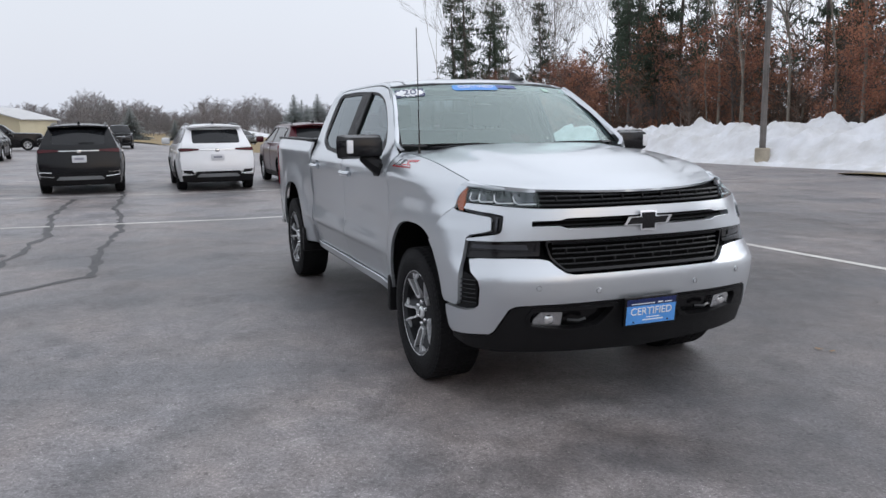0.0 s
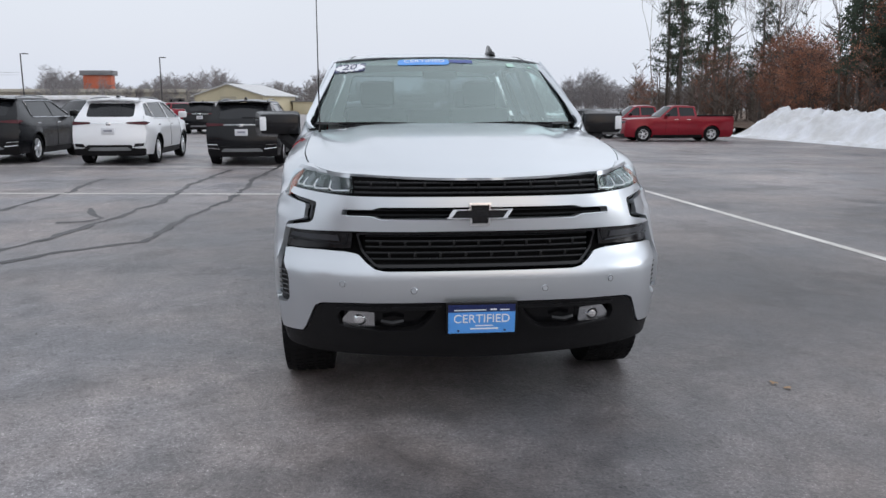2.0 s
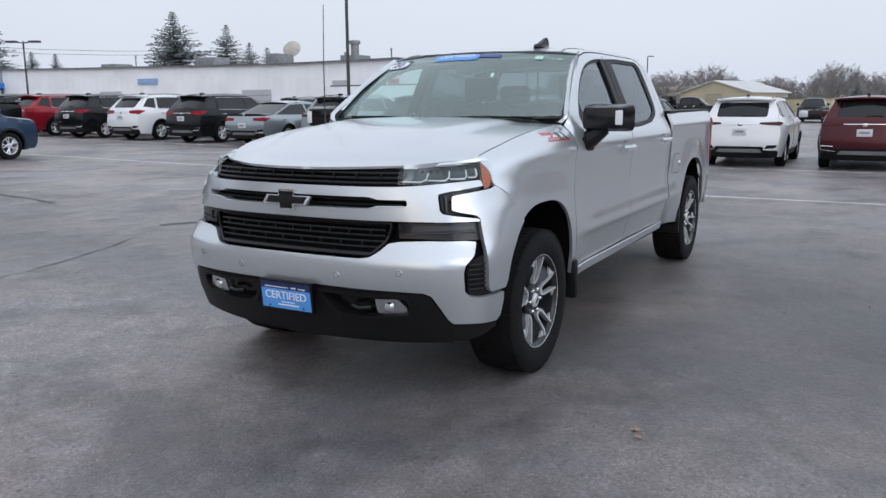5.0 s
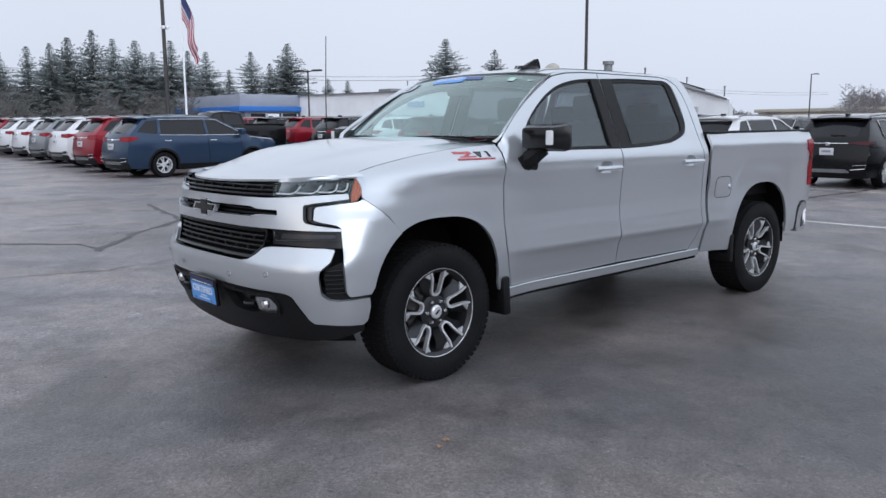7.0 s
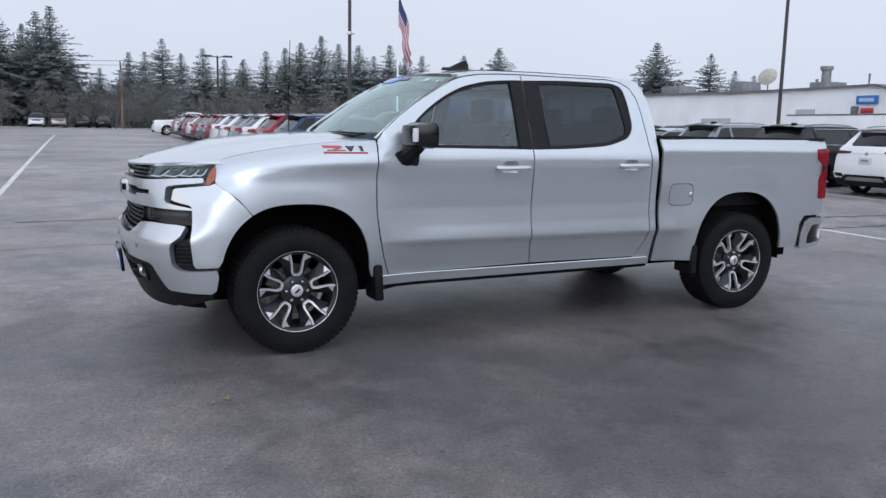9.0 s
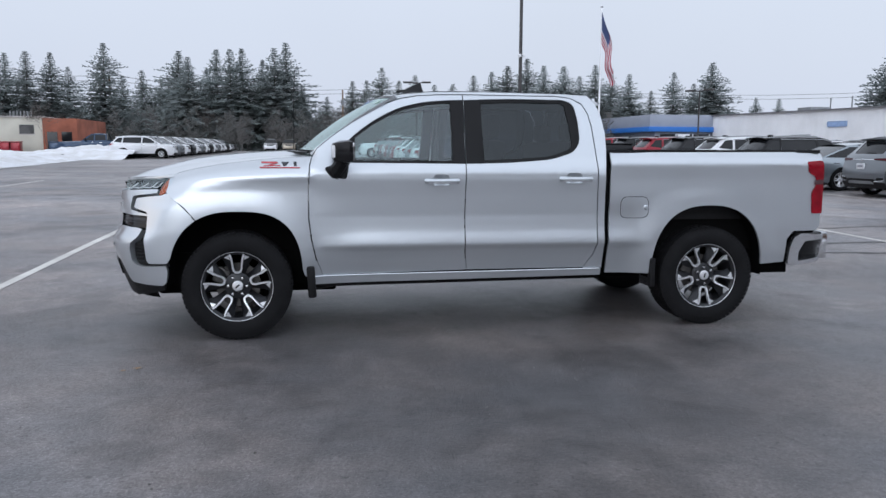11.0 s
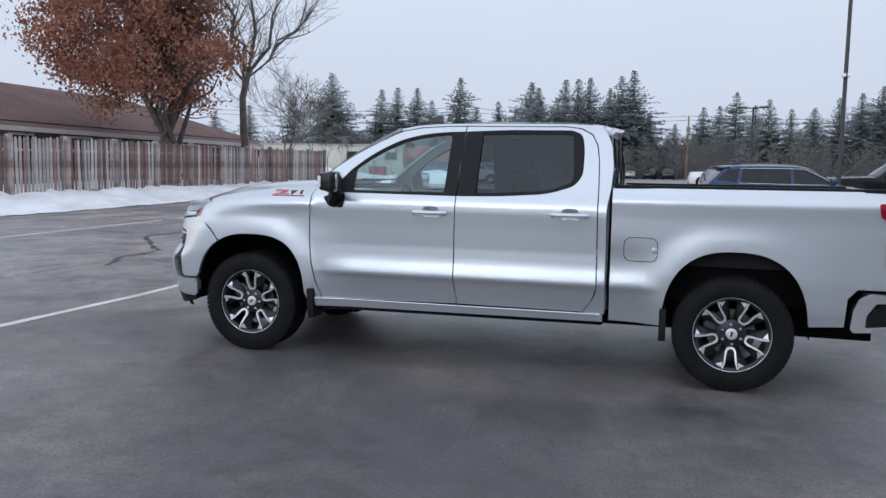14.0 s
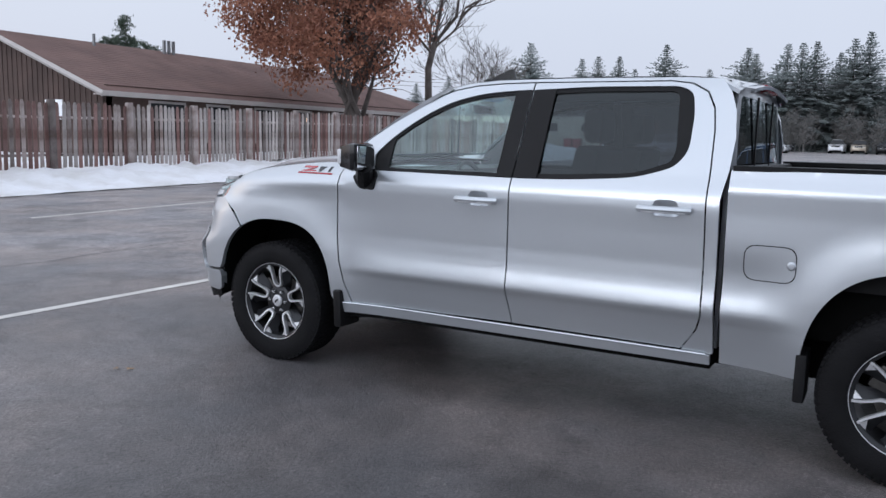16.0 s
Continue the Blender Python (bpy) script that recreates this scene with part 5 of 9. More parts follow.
part("roof", patch([(-1.115 - 0.105 * (v / 0.7) ** 2, v) for v in np.linspace(-0.7, 0.7, 19)] + [(-2.87, 0.70), (-2.90, 0.4), (-2.90, -0.4), (-2.87, -0.70)], roof, 0.05, 0.02, (), (0, 0, 1)), SILVER, truck, "silver cab roof")
for s in (1, -1):
    part("roof_ditch_strip", add_tube(bmesh.new(), [(x, s * (roof(x, 0.60)[1]), roof(x, 0.60)[2] - 0.007) for x in np.linspace(-1.20, -2.80, 16)], 0.011, 5), MATT_BLACK, truck)
EDGE_X = curve_of([(1.385, -0.52), (1.435, -0.560), (1.515, -0.66), (1.650, -0.85), (1.770, -1.05), (1.832, -1.20)], 0.02)
for s in (1, -1):
    face = bmesh.new()
    rows = []
    for k in range(25):
        u = 0.10 + 0.90 * k / 24
        a = Vector(screen(u, 0.698, 0.008))
        ez = a.z - 0.006
        ex = EDGE_X(ez) - 0.040
        b = Vector((ex, side_y(ex, ez) + 0.005, ez))
        rows.append([face.verts.new((p.x, s * p.y, p.z)) for p in (a, a.lerp(b, 0.5) + Vector((0.012, 0.009, 0.010)), b)])
    for r0, r1 in zip(rows, rows[1:]):
        for j in range(2):
            face.faces.new((r0[j], r0[j + 1], r1[j + 1], r1[j]))
    bmesh.ops.recalc_face_normals(face, faces=face.faces)
    part("pillar_face", face, SILVER, truck, "silver windscreen pillar")
sides("sill_panel", [(-0.56, 0.415), (-2.85, 0.435), (-2.85, 0.58), (-0.56, 0.58)], SILVER, 0.06, 0.0, off=-0.020)
fin = bmesh.new()
prof = [(-1.28, 0.0), (-1.34, 0.035), (-1.42, 0.072), (-1.455, 0.078), (-1.462, 0.05), (-1.475, 0.0)]
lathe([(0.0, 0.026), (0.10, 0.020), (0.115, 0.0)], 20, "z", fin)
for v in fin.verts:
    v.co = Vector((v.co.x * 1.0 - 1.36, v.co.y * 0.32, v.co.z))
blade = [[fin.verts.new((x, w * (0.015 if z < 0.06 else 0.006), z)) for x, z in prof] for w in (-1, 1)]
fin.faces.new(blade[0]), fin.faces.new(blade[1][::-1])
for i in range(len(prof)):
    j = (i + 1) % len(prof)
    fin.faces.new((blade[0][i], blade[1][i], blade[1][j], blade[0][j]))
bmesh.ops.recalc_face_normals(fin, faces=fin.faces)
part("antenna_fin", fin, GLOSS_BLACK, truck, "black shark-fin antenna", at=Matrix.Translation((0.0, 0.40, 1.885)))
part("mast_antenna", add_tube(bmesh.new(), [(-0.40, -0.80, 1.350), (-0.40, -0.80, 1.40), (-0.405, -0.80, 1.75), (-0.42, -0.80, 2.16)], [0.012, 0.005, 0.0035, 0.0028], 6), GLOSS_BLACK, truck, "thin black mast antenna")

# -- cab rear
part("cab_back", patch([(-0.86, 0.50), (0.86, 0.50), (0.86, 1.36), (0.67, 1.845), (-0.67, 1.845), (-0.86, 1.36)], lambda y, z: (-2.868 + 0.05 * max(0, z - 1.4) - 0.02 * (1 - (y / 0.86) ** 2), y, z), 0.08, 0.02, [rounded([(-0.72, 1.42), (0.72, 1.42), (0.62, 1.78), (-0.62, 1.78)], 0.04)], (-1, 0, 0)), SILVER, truck)
rw = part("rear_window", patch(rounded([(-0.73, 1.41), (0.73, 1.41), (0.63, 1.79), (-0.63, 1.79)], 0.04), lambda y, z: (-2.865 + 0.05 * max(0, z - 1.4) - 0.02 * (1 - (y / 0.86) ** 2), y, z), 0.1, 0, (), (-1, 0, 0)), GLASS_DARK, truck, "dark sliding rear window")
for y in (-0.26, 0.26):
    part("slider_frame", box((-2.890, y - 0.008, 1.41), (-2.880, y + 0.008, 1.79)), MATT_BLACK, rw)
part("stop_lamp", box((-2.915, -0.20, 1.825), (-2.875, 0.20, 1.865), 0.008), RED_LENS, truck, "red high stop lamp")
part("roof_lip", patch(rounded([(-2.84, -0.68), (-2.925, -0.62), (-2.925, 0.62), (-2.84, 0.68)], 0.03), lambda x, y: (x, y, 1.880 - 0.055 * (y / 0.68) ** 2 - 0.25 * max(0, -2.84 - x)), 0.06, 0.02, (), (0, 0, 1)), SILVER, truck, "silver lip over the rear window")

# -- front end
FRONT_X = curve_of([(0.30, 0.86), (0.36, 0.885), (0.45, 0.920), (0.56, 0.955), (0.64, 0.975), (0.73, 0.985), (0.755, 0.984), (0.80, 0.955), (0.84, 0.936), (0.88, 0.932), (1.00, 0.940), (1.06, 0.938), (1.12, 0.928), (1.17, 0.915), (1.22, 0.895)], 0.010)
BOW = curve_of([(0.30, 0.24), (0.75, 0.24), (0.90, 0.30), (1.05, 0.40), (1.12, 0.45), (1.3, 0.46)], 0.03)


def front(off=0.0):
    def f(y, z):
        a = abs(y)
        return (FRONT_X(z) - BOW(z) * (0.25 * a * a + 0.926 * a ** 4) - (2.6 if z < 1.0 else 3.4) * max(0, a - 0.80) ** 2 + off, y, z)
    return f


def nose(name, outline, material, off=0.0, thick=0.03, step=0.04, holes=(), label="", parent=None, r=0.0, both=True):
    """A piece of the front end; with both, its mirror twin too."""
    outline = rounded(outline, r) if r else outline
    a = part(name, patch(outline, front(off), step, thick, holes, (1, 0, 0)), material, parent or truck, label)
    if both:
        part(name, patch([(-y, z) for y, z in outline[::-1]], front(off), step, thick, [[(-y, z) for y, z in h[::-1]] for h in holes], (1, 0, 0)), material, parent or truck, label)
    return a


def wrap(off=0.0, s=1):
    """The skin that runs from the front round the corner to the wheel opening: u is the arc about a point inside the corner, v the height."""
    def f(u, z):
        a = u / 0.6
        c, d = math.cos(a), math.sin(a)
        lo, hi = 0.0, 1.5
        for _ in range(30):
            m = (lo + hi) / 2
            if 0.28 + m * c < front()(0.58 + m * d, z)[0]:
                lo = m
            else:
                hi = m
        ra, rb = lo, 3.0
        if d > 0.02:
            lo, hi = 0.0, 3.0
            for _ in range(30):
                m = (lo + hi) / 2
                if 0.58 + m * d < side_y(min(0.28 + m * c, 0.9), z):
                    lo = m
                else:
                    hi = m
            rb = lo
        k = 0.022
        h = max(k - abs(ra - rb), 0.0) / k
        r = min(ra, rb) - h * h * k * 0.25 + off
        return (0.28 + r * c, s * (0.58 + r * d), z)
    return f


# dark sheet in place of the shaded depth behind the grille
nose("grille_backing", [(-0.93, 0.33), (0.93, 0.33), (0.93, 0.60), (0.66, 0.82), (0.60, 1.185), (-0.60, 1.185), (-0.66, 0.82), (-0.93, 0.60)], DEEP_BLACK, -0.055, 0, 0.06, both=False, label="black sheet painted as shade behind the grille")
mir = lambda pts: pts + [(-y, z) for y, z in pts[::-1]]
def skin(off=0.0):
    """Front and corners in one: q is the width out to 0.58, then the arc round the corner."""
    f, w = front(off), (wrap(off, -1), None, wrap(off, 1))

    def g(q, z):
        if abs(q) <= 0.58:
            return f(q, z)
        return w[1 + (1 if q > 0 else -1)](abs(q) - 0.58, z)
    return g


def arc_of(x, z):
    """The arc at which a place of the side lies."""
    return 0.58 + 0.6 * math.atan2(side_y(x, z) - 0.58, x - 0.28)


def both_sides(name, outline, material, off=0.0, thick=0.02, step=0.03, r=0.0, label="", holes=()):
    outline = rounded(outline, r) if r else outline
    made = []
    for k in (1, -1):
        pts = [(k * q, z) for q, z in (outline if k > 0 else outline[::-1])]
        made.append(part(name, patch(pts, skin(off), step, thick, holes, (0.7, 0.7 * k, 0)), material, truck, label))
    return made


# brow over each lamp, from the bonnet's edge down to the lens
for s in (1, -1):
    brow, rows = bmesh.new(), []
    for k in range(15):
        t = k / 14
        a, b = Vector(skin(0.004)(0.76 + 0.475 * t, 1.198 + 0.015 * t)), Vector(hood(0.605 - 0.140 * t, 0.790))
        rows.append([brow.verts.new((p.x, s * p.y, p.z)) for p in (a, a.lerp(b, 0.35) + Vector((0.006, 0.006, 0.010)), a.lerp(b, 0.7) + Vector((0.004, 0.004, 0.010)), b - Vector((0, 0, 0.003)))])
    for r0, r1 in zip(rows, rows[1:]):
        for j in range(3):
            brow.faces.new((r0[j], r0[j + 1], r1[j + 1], r1[j]))
    bmesh.ops.recalc_face_normals(brow, faces=brow.faces)
    if sum(f.normal.z for f in brow.faces) < 0:
        bmesh.ops.reverse_faces(brow, faces=brow.faces)
    part("lamp_brow", brow, SILVER, truck, "silver brow over the headlamp")

both_sides("brow_return", [(0.60, 1.186), (1.05, 1.200), (1.232, 1.205), (1.236, 1.232), (1.05, 1.226), (0.60, 1.206)], SILVER, -0.010, 0.0, 0.03, label="silver return over the headlamp")

# silver surround with its slot, running on under the headlamps
bar = mir([(0.0, 1.104), (0.56, 1.104), (0.652, 1.107), (0.855, 1.119), (1.082, 1.126), (1.095, 1.099), (0.868, 1.080), (0.802, 1.070), (0.796, 1.060), (0.808, 0.992), (0.820, 0.978), (0.839, 0.972), (0.921, 0.960), (1.045, 0.944), (1.042, 0.933), (0.83, 0.937), (0.60, 0.942), (0.0, 0.944)])
slot = mir([(0.0, 1.056), (0.46, 1.056), (0.50, 1.044), (0.640, 1.042), (0.645, 1.014), (0.50, 1.013), (0.46, 1.000), (0.0, 0.998)])
grille = part("grille_surround", patch(rounded(bar, 0.007), skin(0.006), 0.03, 0.05, [rounded(slot, 0.008)], (1, 0, 0)), SILVER, truck, "silver grille surround with a narrow black slot")
part("slot_edge", add_tube(bmesh.new(), [front(0.008)(y, z) for y, z in [(-0.63, 1.012), (-0.50, 1.011), (-0.46, 0.997), (0.0, 0.995), (0.46, 0.997), (0.50, 1.011), (0.63, 1.012)]], 0.0035, 5), SILVER, grille)
for z in (1.016, 1.040):
    part("slot_bar", add_tube(bmesh.new(), [front(-0.03)(y, z) for y in np.linspace(-0.6, 0.6, 11)], 0.005, 5), MATT_BLACK, grille)
for name, zs, w in (("upper_grille_bar", (1.120, 1.143, 1.166), 0.578), ("lower_grille_bar", (0.785, 0.812, 0.839, 0.866, 0.893, 0.920), 0.53)):
    for z in zs:
        part(name, add_tube(bmesh.new(), [front(-0.020)(y, z) for y in np.linspace(-w, w, 15)], 0.0055, 6), GRILLE_BLACK, truck, "black horizontal grille bar")
for row, ys in ((1.156, np.linspace(-0.5, 0.5, 9)), (0.829, np.linspace(-0.42, 0.42, 8)), (0.882, np.linspace(-0.46, 0.46, 9))):
    for y in ys:
        part("grille_stud", box((0, -0.005, -0.010), (0.012, 0.005, 0.010), 0.002), GRILLE_BLACK, truck, at=Matrix.Translation(front(-0.02)(y, row)))
nose("grille_frame", rounded(mir([(0.0, 0.778), (0.485, 0.778), (0.552, 0.845), (0.577, 0.935), (0.0, 0.940)]), 0.02), GLOSS_BLACK, -0.006, 0.04, 0.05, [rounded(mir([(0.0, 0.788), (0.480, 0.788), (0.542, 0.850), (0.566, 0.926), (0.0, 0.930)]), 0.02)], both=False)
# bowtie-shaped emblem, black with a bright rim
bow = lambda k: [(k * y, 1.027 + k * z) for y, z in ((-0.155, -0.022), (-0.125, 0.022), (-0.050, 0.022), (-0.052, 0.052), (0.052, 0.052), (0.050, 0.022), (0.155, 0.022), (0.125, -0.022), (0.048, -0.022), (0.046, -0.054), (-0.046, -0.054), (-0.048, -0.022))]
em = nose("emblem", bow(1.0), CHROME, 0.030, 0.025, 0.05, both=False, label="bowtie-shaped emblem with a bright rim")
part("emblem_face", patch([(y * 0.87 - math.copysign(0.003, y), 1.027 + (z - 1.027) * 0.80) for y, z in bow(1.0)], front(0.0335), 0.05, 0.003, (), (1, 0, 0)), GLOSS_BLACK, em)

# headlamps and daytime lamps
# dark sheets painted as the shade behind lamps and ducts
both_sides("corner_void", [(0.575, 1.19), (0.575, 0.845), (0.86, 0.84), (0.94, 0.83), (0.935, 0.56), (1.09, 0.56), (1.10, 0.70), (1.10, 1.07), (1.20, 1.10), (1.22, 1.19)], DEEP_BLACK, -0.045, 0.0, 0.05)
LAMP = [(0.588, 1.114), (0.677, 1.112), (0.855, 1.122), (1.083, 1.130), (1.100, 1.083), (1.145, 1.083), (1.191, 1.117), (1.226, 1.161), (1.230, 1.207), (1.052, 1.202), (0.804, 1.194), (0.588, 1.188)]
for s in (1, -1):
    fl = lambda pts: [(s * y, z) for y, z in (pts if s > 0 else pts[::-1])]
    out = (0.7, 0.7 * s, 0)
    h = part("headlamp", patch(fl(rounded(LAMP, 0.006)), skin(-0.038), 0.035, 0.0, (), out), GLOSS_BLACK, truck, "LED headlamp with an amber outer corner")
    for i, (y0, y1) in enumerate(((0.612, 0.722), (0.736, 0.852), (0.868, 0.980), (0.994, 1.066))):
        z0, ym = 1.124 + 0.004 * i, (y0 + y1) / 2
        cup = part("lamp_cup", patch(rounded([(s * y0, z0 + 0.004), (s * (y1 - 0.012), z0), (s * y1, z0 + 0.012), (s * y1, 1.187 + 0.005 * i), (s * (y0 + 0.006), 1.183 + 0.005 * i)], 0.008), lambda q, z: skin(-0.010 - 0.026 * max(0.0, 1 - ((abs(q) - ym) / 0.052) ** 2))(q, z), 0.012, 0.012, (), out), LAMP_CLEAR if i % 2 == 0 else LAMP_DIM, h, "square lamp reflector")
        part("lamp_divider", patch([(s * (ym - 0.012), z0 + 0.012), (s * (ym + 0.006), z0 + 0.012), (s * (ym + 0.012), 1.180), (s * (ym - 0.004), 1.180)], skin(-0.014), 0.03, 0.02, (), out), LAMP_DIM, cup)
        part("light_pipe", add_tube(bmesh.new(), [skin(-0.004)(s * q, z) for q, z in ((y0 - 0.004, z0 + 0.004), (y1 - 0.022, z0 + 0.001), (y1 + 0.002, z0 + 0.014), (y1 + 0.003, z0 + 0.040))], 0.0036, 5), WHITE_LENS, h)
    part("amber_marker", patch(fl(rounded([(1.106, 1.086), (1.143, 1.086), (1.188, 1.118), (1.222, 1.161), (1.226, 1.204), (1.135, 1.202), (1.110, 1.140)], 0.006)), skin(-0.006), 0.02, 0.01, (), out), AMBER, h, "amber side marker")
    part("lamp_lens", patch(fl(rounded(LAMP, 0.006)), skin(0.003), 0.03, 0.0, (), out), LAMP_GLASS, h, "clear curved lens")
    # light guide standing in the black hook under the lamp
    ch = part("lamp_channel", patch(fl(rounded([(0.800, 1.066), (0.868, 1.080), (1.095, 1.099), (1.14, 1.083), (1.02, 1.068), (0.876, 1.056), (0.862, 0.998), (1.03, 0.966), (1.04, 0.948), (0.84, 0.974), (0.812, 0.99)], 0.004)), skin(-0.030), 0.03, 0.0, (), out), GLOSS_BLACK, truck, "black hook-shaped lamp channel")
    part("channel_light", patch(fl(rounded([(0.828, 1.058), (0.842, 1.060), (0.850, 0.992), (0.838, 0.988)], 0.003)), skin(-0.012), 0.02, 0.01, (), out), LAMP_DIM, ch, "clear upright light guide")
    # smoked lower lamp
    lamp = part("lower_lamp", patch(fl(rounded([(0.600, 0.858), (0.592, 0.932), (1.042, 0.926), (1.054, 0.884), (1.050, 0.842), (0.70, 0.856)], 0.006)), skin(-0.020), 0.03, 0.02, (), out), GLOSS_BLACK, truck, "smoked lower lamp unit")
    part("lamp_reflector", patch(fl(rounded([(0.66, 0.890), (0.67, 0.918), (1.00, 0.914), (1.01, 0.896)], 0.006)), skin(-0.014), 0.04, 0.006, (), out), mat("smoked_reflector", (0.05, 0.052, 0.058), 0.3, 0.6), lamp)
    part("light_pipe", add_tube(bmesh.new(), [skin(-0.008)(s * q, z) for q, z in ((0.618, 0.924), (0.632, 0.878), (0.80, 0.883), (1.03, 0.882))], 0.003, 5), LAMP_DIM, lamp)
    # fog lamps in the lower valance
    fog = part("fog_lamp", patch(fl(rounded([(0.495, 0.482), (0.495, 0.560), (0.612, 0.566), (0.648, 0.520), (0.642, 0.482)], 0.01)), front(-0.006), 0.03, 0.03, (), (1, 0, 0)), SATIN_CHROME, truck, "chrome-rimmed fog lamp")
    part("fog_lens", lathe([(0, 0.012), (0.018, 0.009), (0.026, 0.0), (0.030, -0.004)], 18), CHROME, fog, at=Matrix.Translation(front(0.0)(s * 0.562, 0.524)) @ Euler((0, 0, radians(-90))).to_matrix().to_4x4())
    part("tow_hook", add_tube(bmesh.new(), [front(-0.01)(s * 0.36, 0.512), front(0.012)(s * 0.41, 0.508), front(-0.01)(s * 0.46, 0.512)], 0.012, 6), GLOSS_BLACK, truck, "black tow hook")
    for y in (0.31, 0.64):
        sn = part("parking_sensor", lathe([(0, 0.004), (0.012, 0.004), (0.016, 0.0), (0.020, 0.0)], 16), SILVER, truck, "round parking sensor", at=Matrix.Translation(front(0.008)(s * y, 0.672 + 0.03 * (y > 0.5))) @ Euler((0, 0, radians(-90 + s * (18 if y > 0.5 else 8)))).to_matrix().to_4x4())
        part("sensor_eye", lathe([(0.0125, 0.0042), (0.0125, 0.0052), (0.0145, 0.0046), (0.0145, 0.003)], 16), DARK_ALLOY, sn)

# bumper, its upper edge dipping under the grille, its ends running back to the wheel openings
bp_top = [(0.0, 0.763), (0.44, 0.763), (0.49, 0.772), (0.53, 0.800), (0.565, 0.836), (0.62, 0.846), (0.75, 0.850), (0.95, 0.846), (1.012, 0.838), (0.992, 0.778), (0.942, 0.736), (0.932, 0.696), (0.940, 0.603), (0.974, 0.575), (1.034, 0.566), (1.228, 0.569)]
bp_low = [(1.234, 0.522), (1.212, 0.442), (1.175, 0.420), (0.884, 0.440), (0.856, 0.462), (0.804, 0.544), (0.777, 0.588), (0.740, 0.604), (0.62, 0.609), (0.20, 0.612), (0.0, 0.614)]
bumper_poly = [(-y, z) for y, z in bp_top[::-1]] + bp_top[1:] + bp_low + [(-y, z) for y, z in bp_low[::-1][1:]]
part("front_bumper", patch(rounded(bumper_poly, 0.010), skin(0.006), 0.028, 0.05, (), (1, 0, 0)), SILVER, truck, "silver front bumper")
corner = [(0.872, 1.046), (0.880, 1.060), (1.019, 1.073), (1.152, 1.082), (1.197, 1.096)] + [(arc_of(x, z), z) for x, z in [(0.480, 1.086), (0.42, 1.041), (0.362, 0.989), (0.32, 0.943), (0.287, 0.898)]]
corner += [(arc_of(x, z), z) for x, z in arch_line(0, 0.565, 0.35, 0.58) if x > 0.292 and z > 0.60] + [(1.238, 0.588), (1.099, 0.587), (1.082, 0.612), (1.075, 0.719), (1.065, 0.810), (1.054, 0.884), (1.045, 0.948), (1.019, 0.964), (0.919, 0.981), (0.874, 0.992)]
both_sides("bumper_corner", rounded(corner, 0.006), SILVER, 0.010, 0.03, 0.025, label="silver corner panel with a pointed shoulder")
for d, k in zip(both_sides("air_duct", [(1.060, 0.775), (0.962, 0.74), (0.950, 0.696), (0.958, 0.600), (0.985, 0.566), (1.24, 0.560), (1.24, 0.592), (1.09, 0.592), (1.085, 0.62), (1.075, 0.72)], MATT_BLACK, -0.022, 0.0, 0.03, label="black slatted corner air duct"), (1, -1)):
    for z in np.linspace(0.61, 0.73, 6):
        part("duct_slat", add_tube(bmesh.new(), [skin(-0.012)(k * q, z) for q in (0.962, 1.02, 1.075)], 0.004, 4), GLOSS_BLACK, d)
# black valance with recesses
val_top = [(0.0, 0.606), (0.62, 0.601), (0.735, 0.596), (0.768, 0.580), (0.796, 0.536), (0.850, 0.454), (0.882, 0.432), (1.16, 0.412), (1.19, 0.425)]
val = [(-y, z) for y, z in val_top[::-1]] + val_top[1:] + [(1.18, 0.385), (1.0, 0.350), (0.82, 0.345), (0.0, 0.345), (-0.82, 0.345), (-1.0, 0.350), (-1.18, 0.385)]
rec = rounded([(0.20, 0.575), (0.655, 0.572), (0.672, 0.540), (0.660, 0.488), (0.44, 0.462), (0.30, 0.468), (0.255, 0.500)], 0.02)
for k in (1, -1):
    lip = rounded([(0.175, 0.592), (0.668, 0.588), (0.690, 0.545), (0.676, 0.474), (0.44, 0.446), (0.28, 0.452), (0.230, 0.492)], 0.02)
    pts = lambda loop: [(k * y, z) for y, z in (loop if k > 0 else loop[::-1])]
    part("recess_lip", patch(pts(lip), front(0.014), 0.03, 0.014, [pts(rec)], (1, 0, 0)), MATT_BLACK, truck, "raised black rim of the fog lamp recess")
part("lower_valance", patch(val, skin(0.002), 0.035, 0.05, [rec, [(-y, z) for y, z in rec[::-1]]], (1, 0, 0)), MATT_BLACK, truck, "black lower valance with fog lamp recesses")
nose("recess_back", [(0.19, 0.455), (0.68, 0.455), (0.68, 0.58), (0.19, 0.58)], GLOSS_BLACK, -0.035, 0, 0.06)
nose("air_dam", mir([(0.0, 0.432), (0.70, 0.440), (0.86, 0.455), (0.90, 0.40), (0.82, 0.335), (0.0, 0.300)]), MATT_BLACK, -0.012, 0.03, 0.05, both=False, label="black air dam under the bumper")

# dealer plate
pl = part("show_plate", box((0.0, -0.170, -0.082), (0.022, 0.170, 0.082), 0.008), GLOSS_BLACK, truck, "blue dealer show plate in a black frame", at=Matrix.Translation((0.982, 0.005, 0.540)) @ Euler((0, radians(6), 0)).to_matrix().to_4x4())
part("plate_lower", box((0.0215, -0.158, -0.070), (0.0245, 0.158, 0.034)), BLUE_LIGHT, pl)
part("plate_upper", box((0.0215, -0.158, 0.034), (0.0245, 0.158, 0.070)), BLUE_DARK, pl)
face = Matrix(((0, 0, 1, 0), (1, 0, 0, 0), (0, 1, 0, 0), (0, 0, 0, 1)))
text_mesh("CERTIFIED", 0.058, "plate_word", WHITE_PRINT, pl, Matrix.Translation((0.0255, 0.0, 0.0)) @ face)
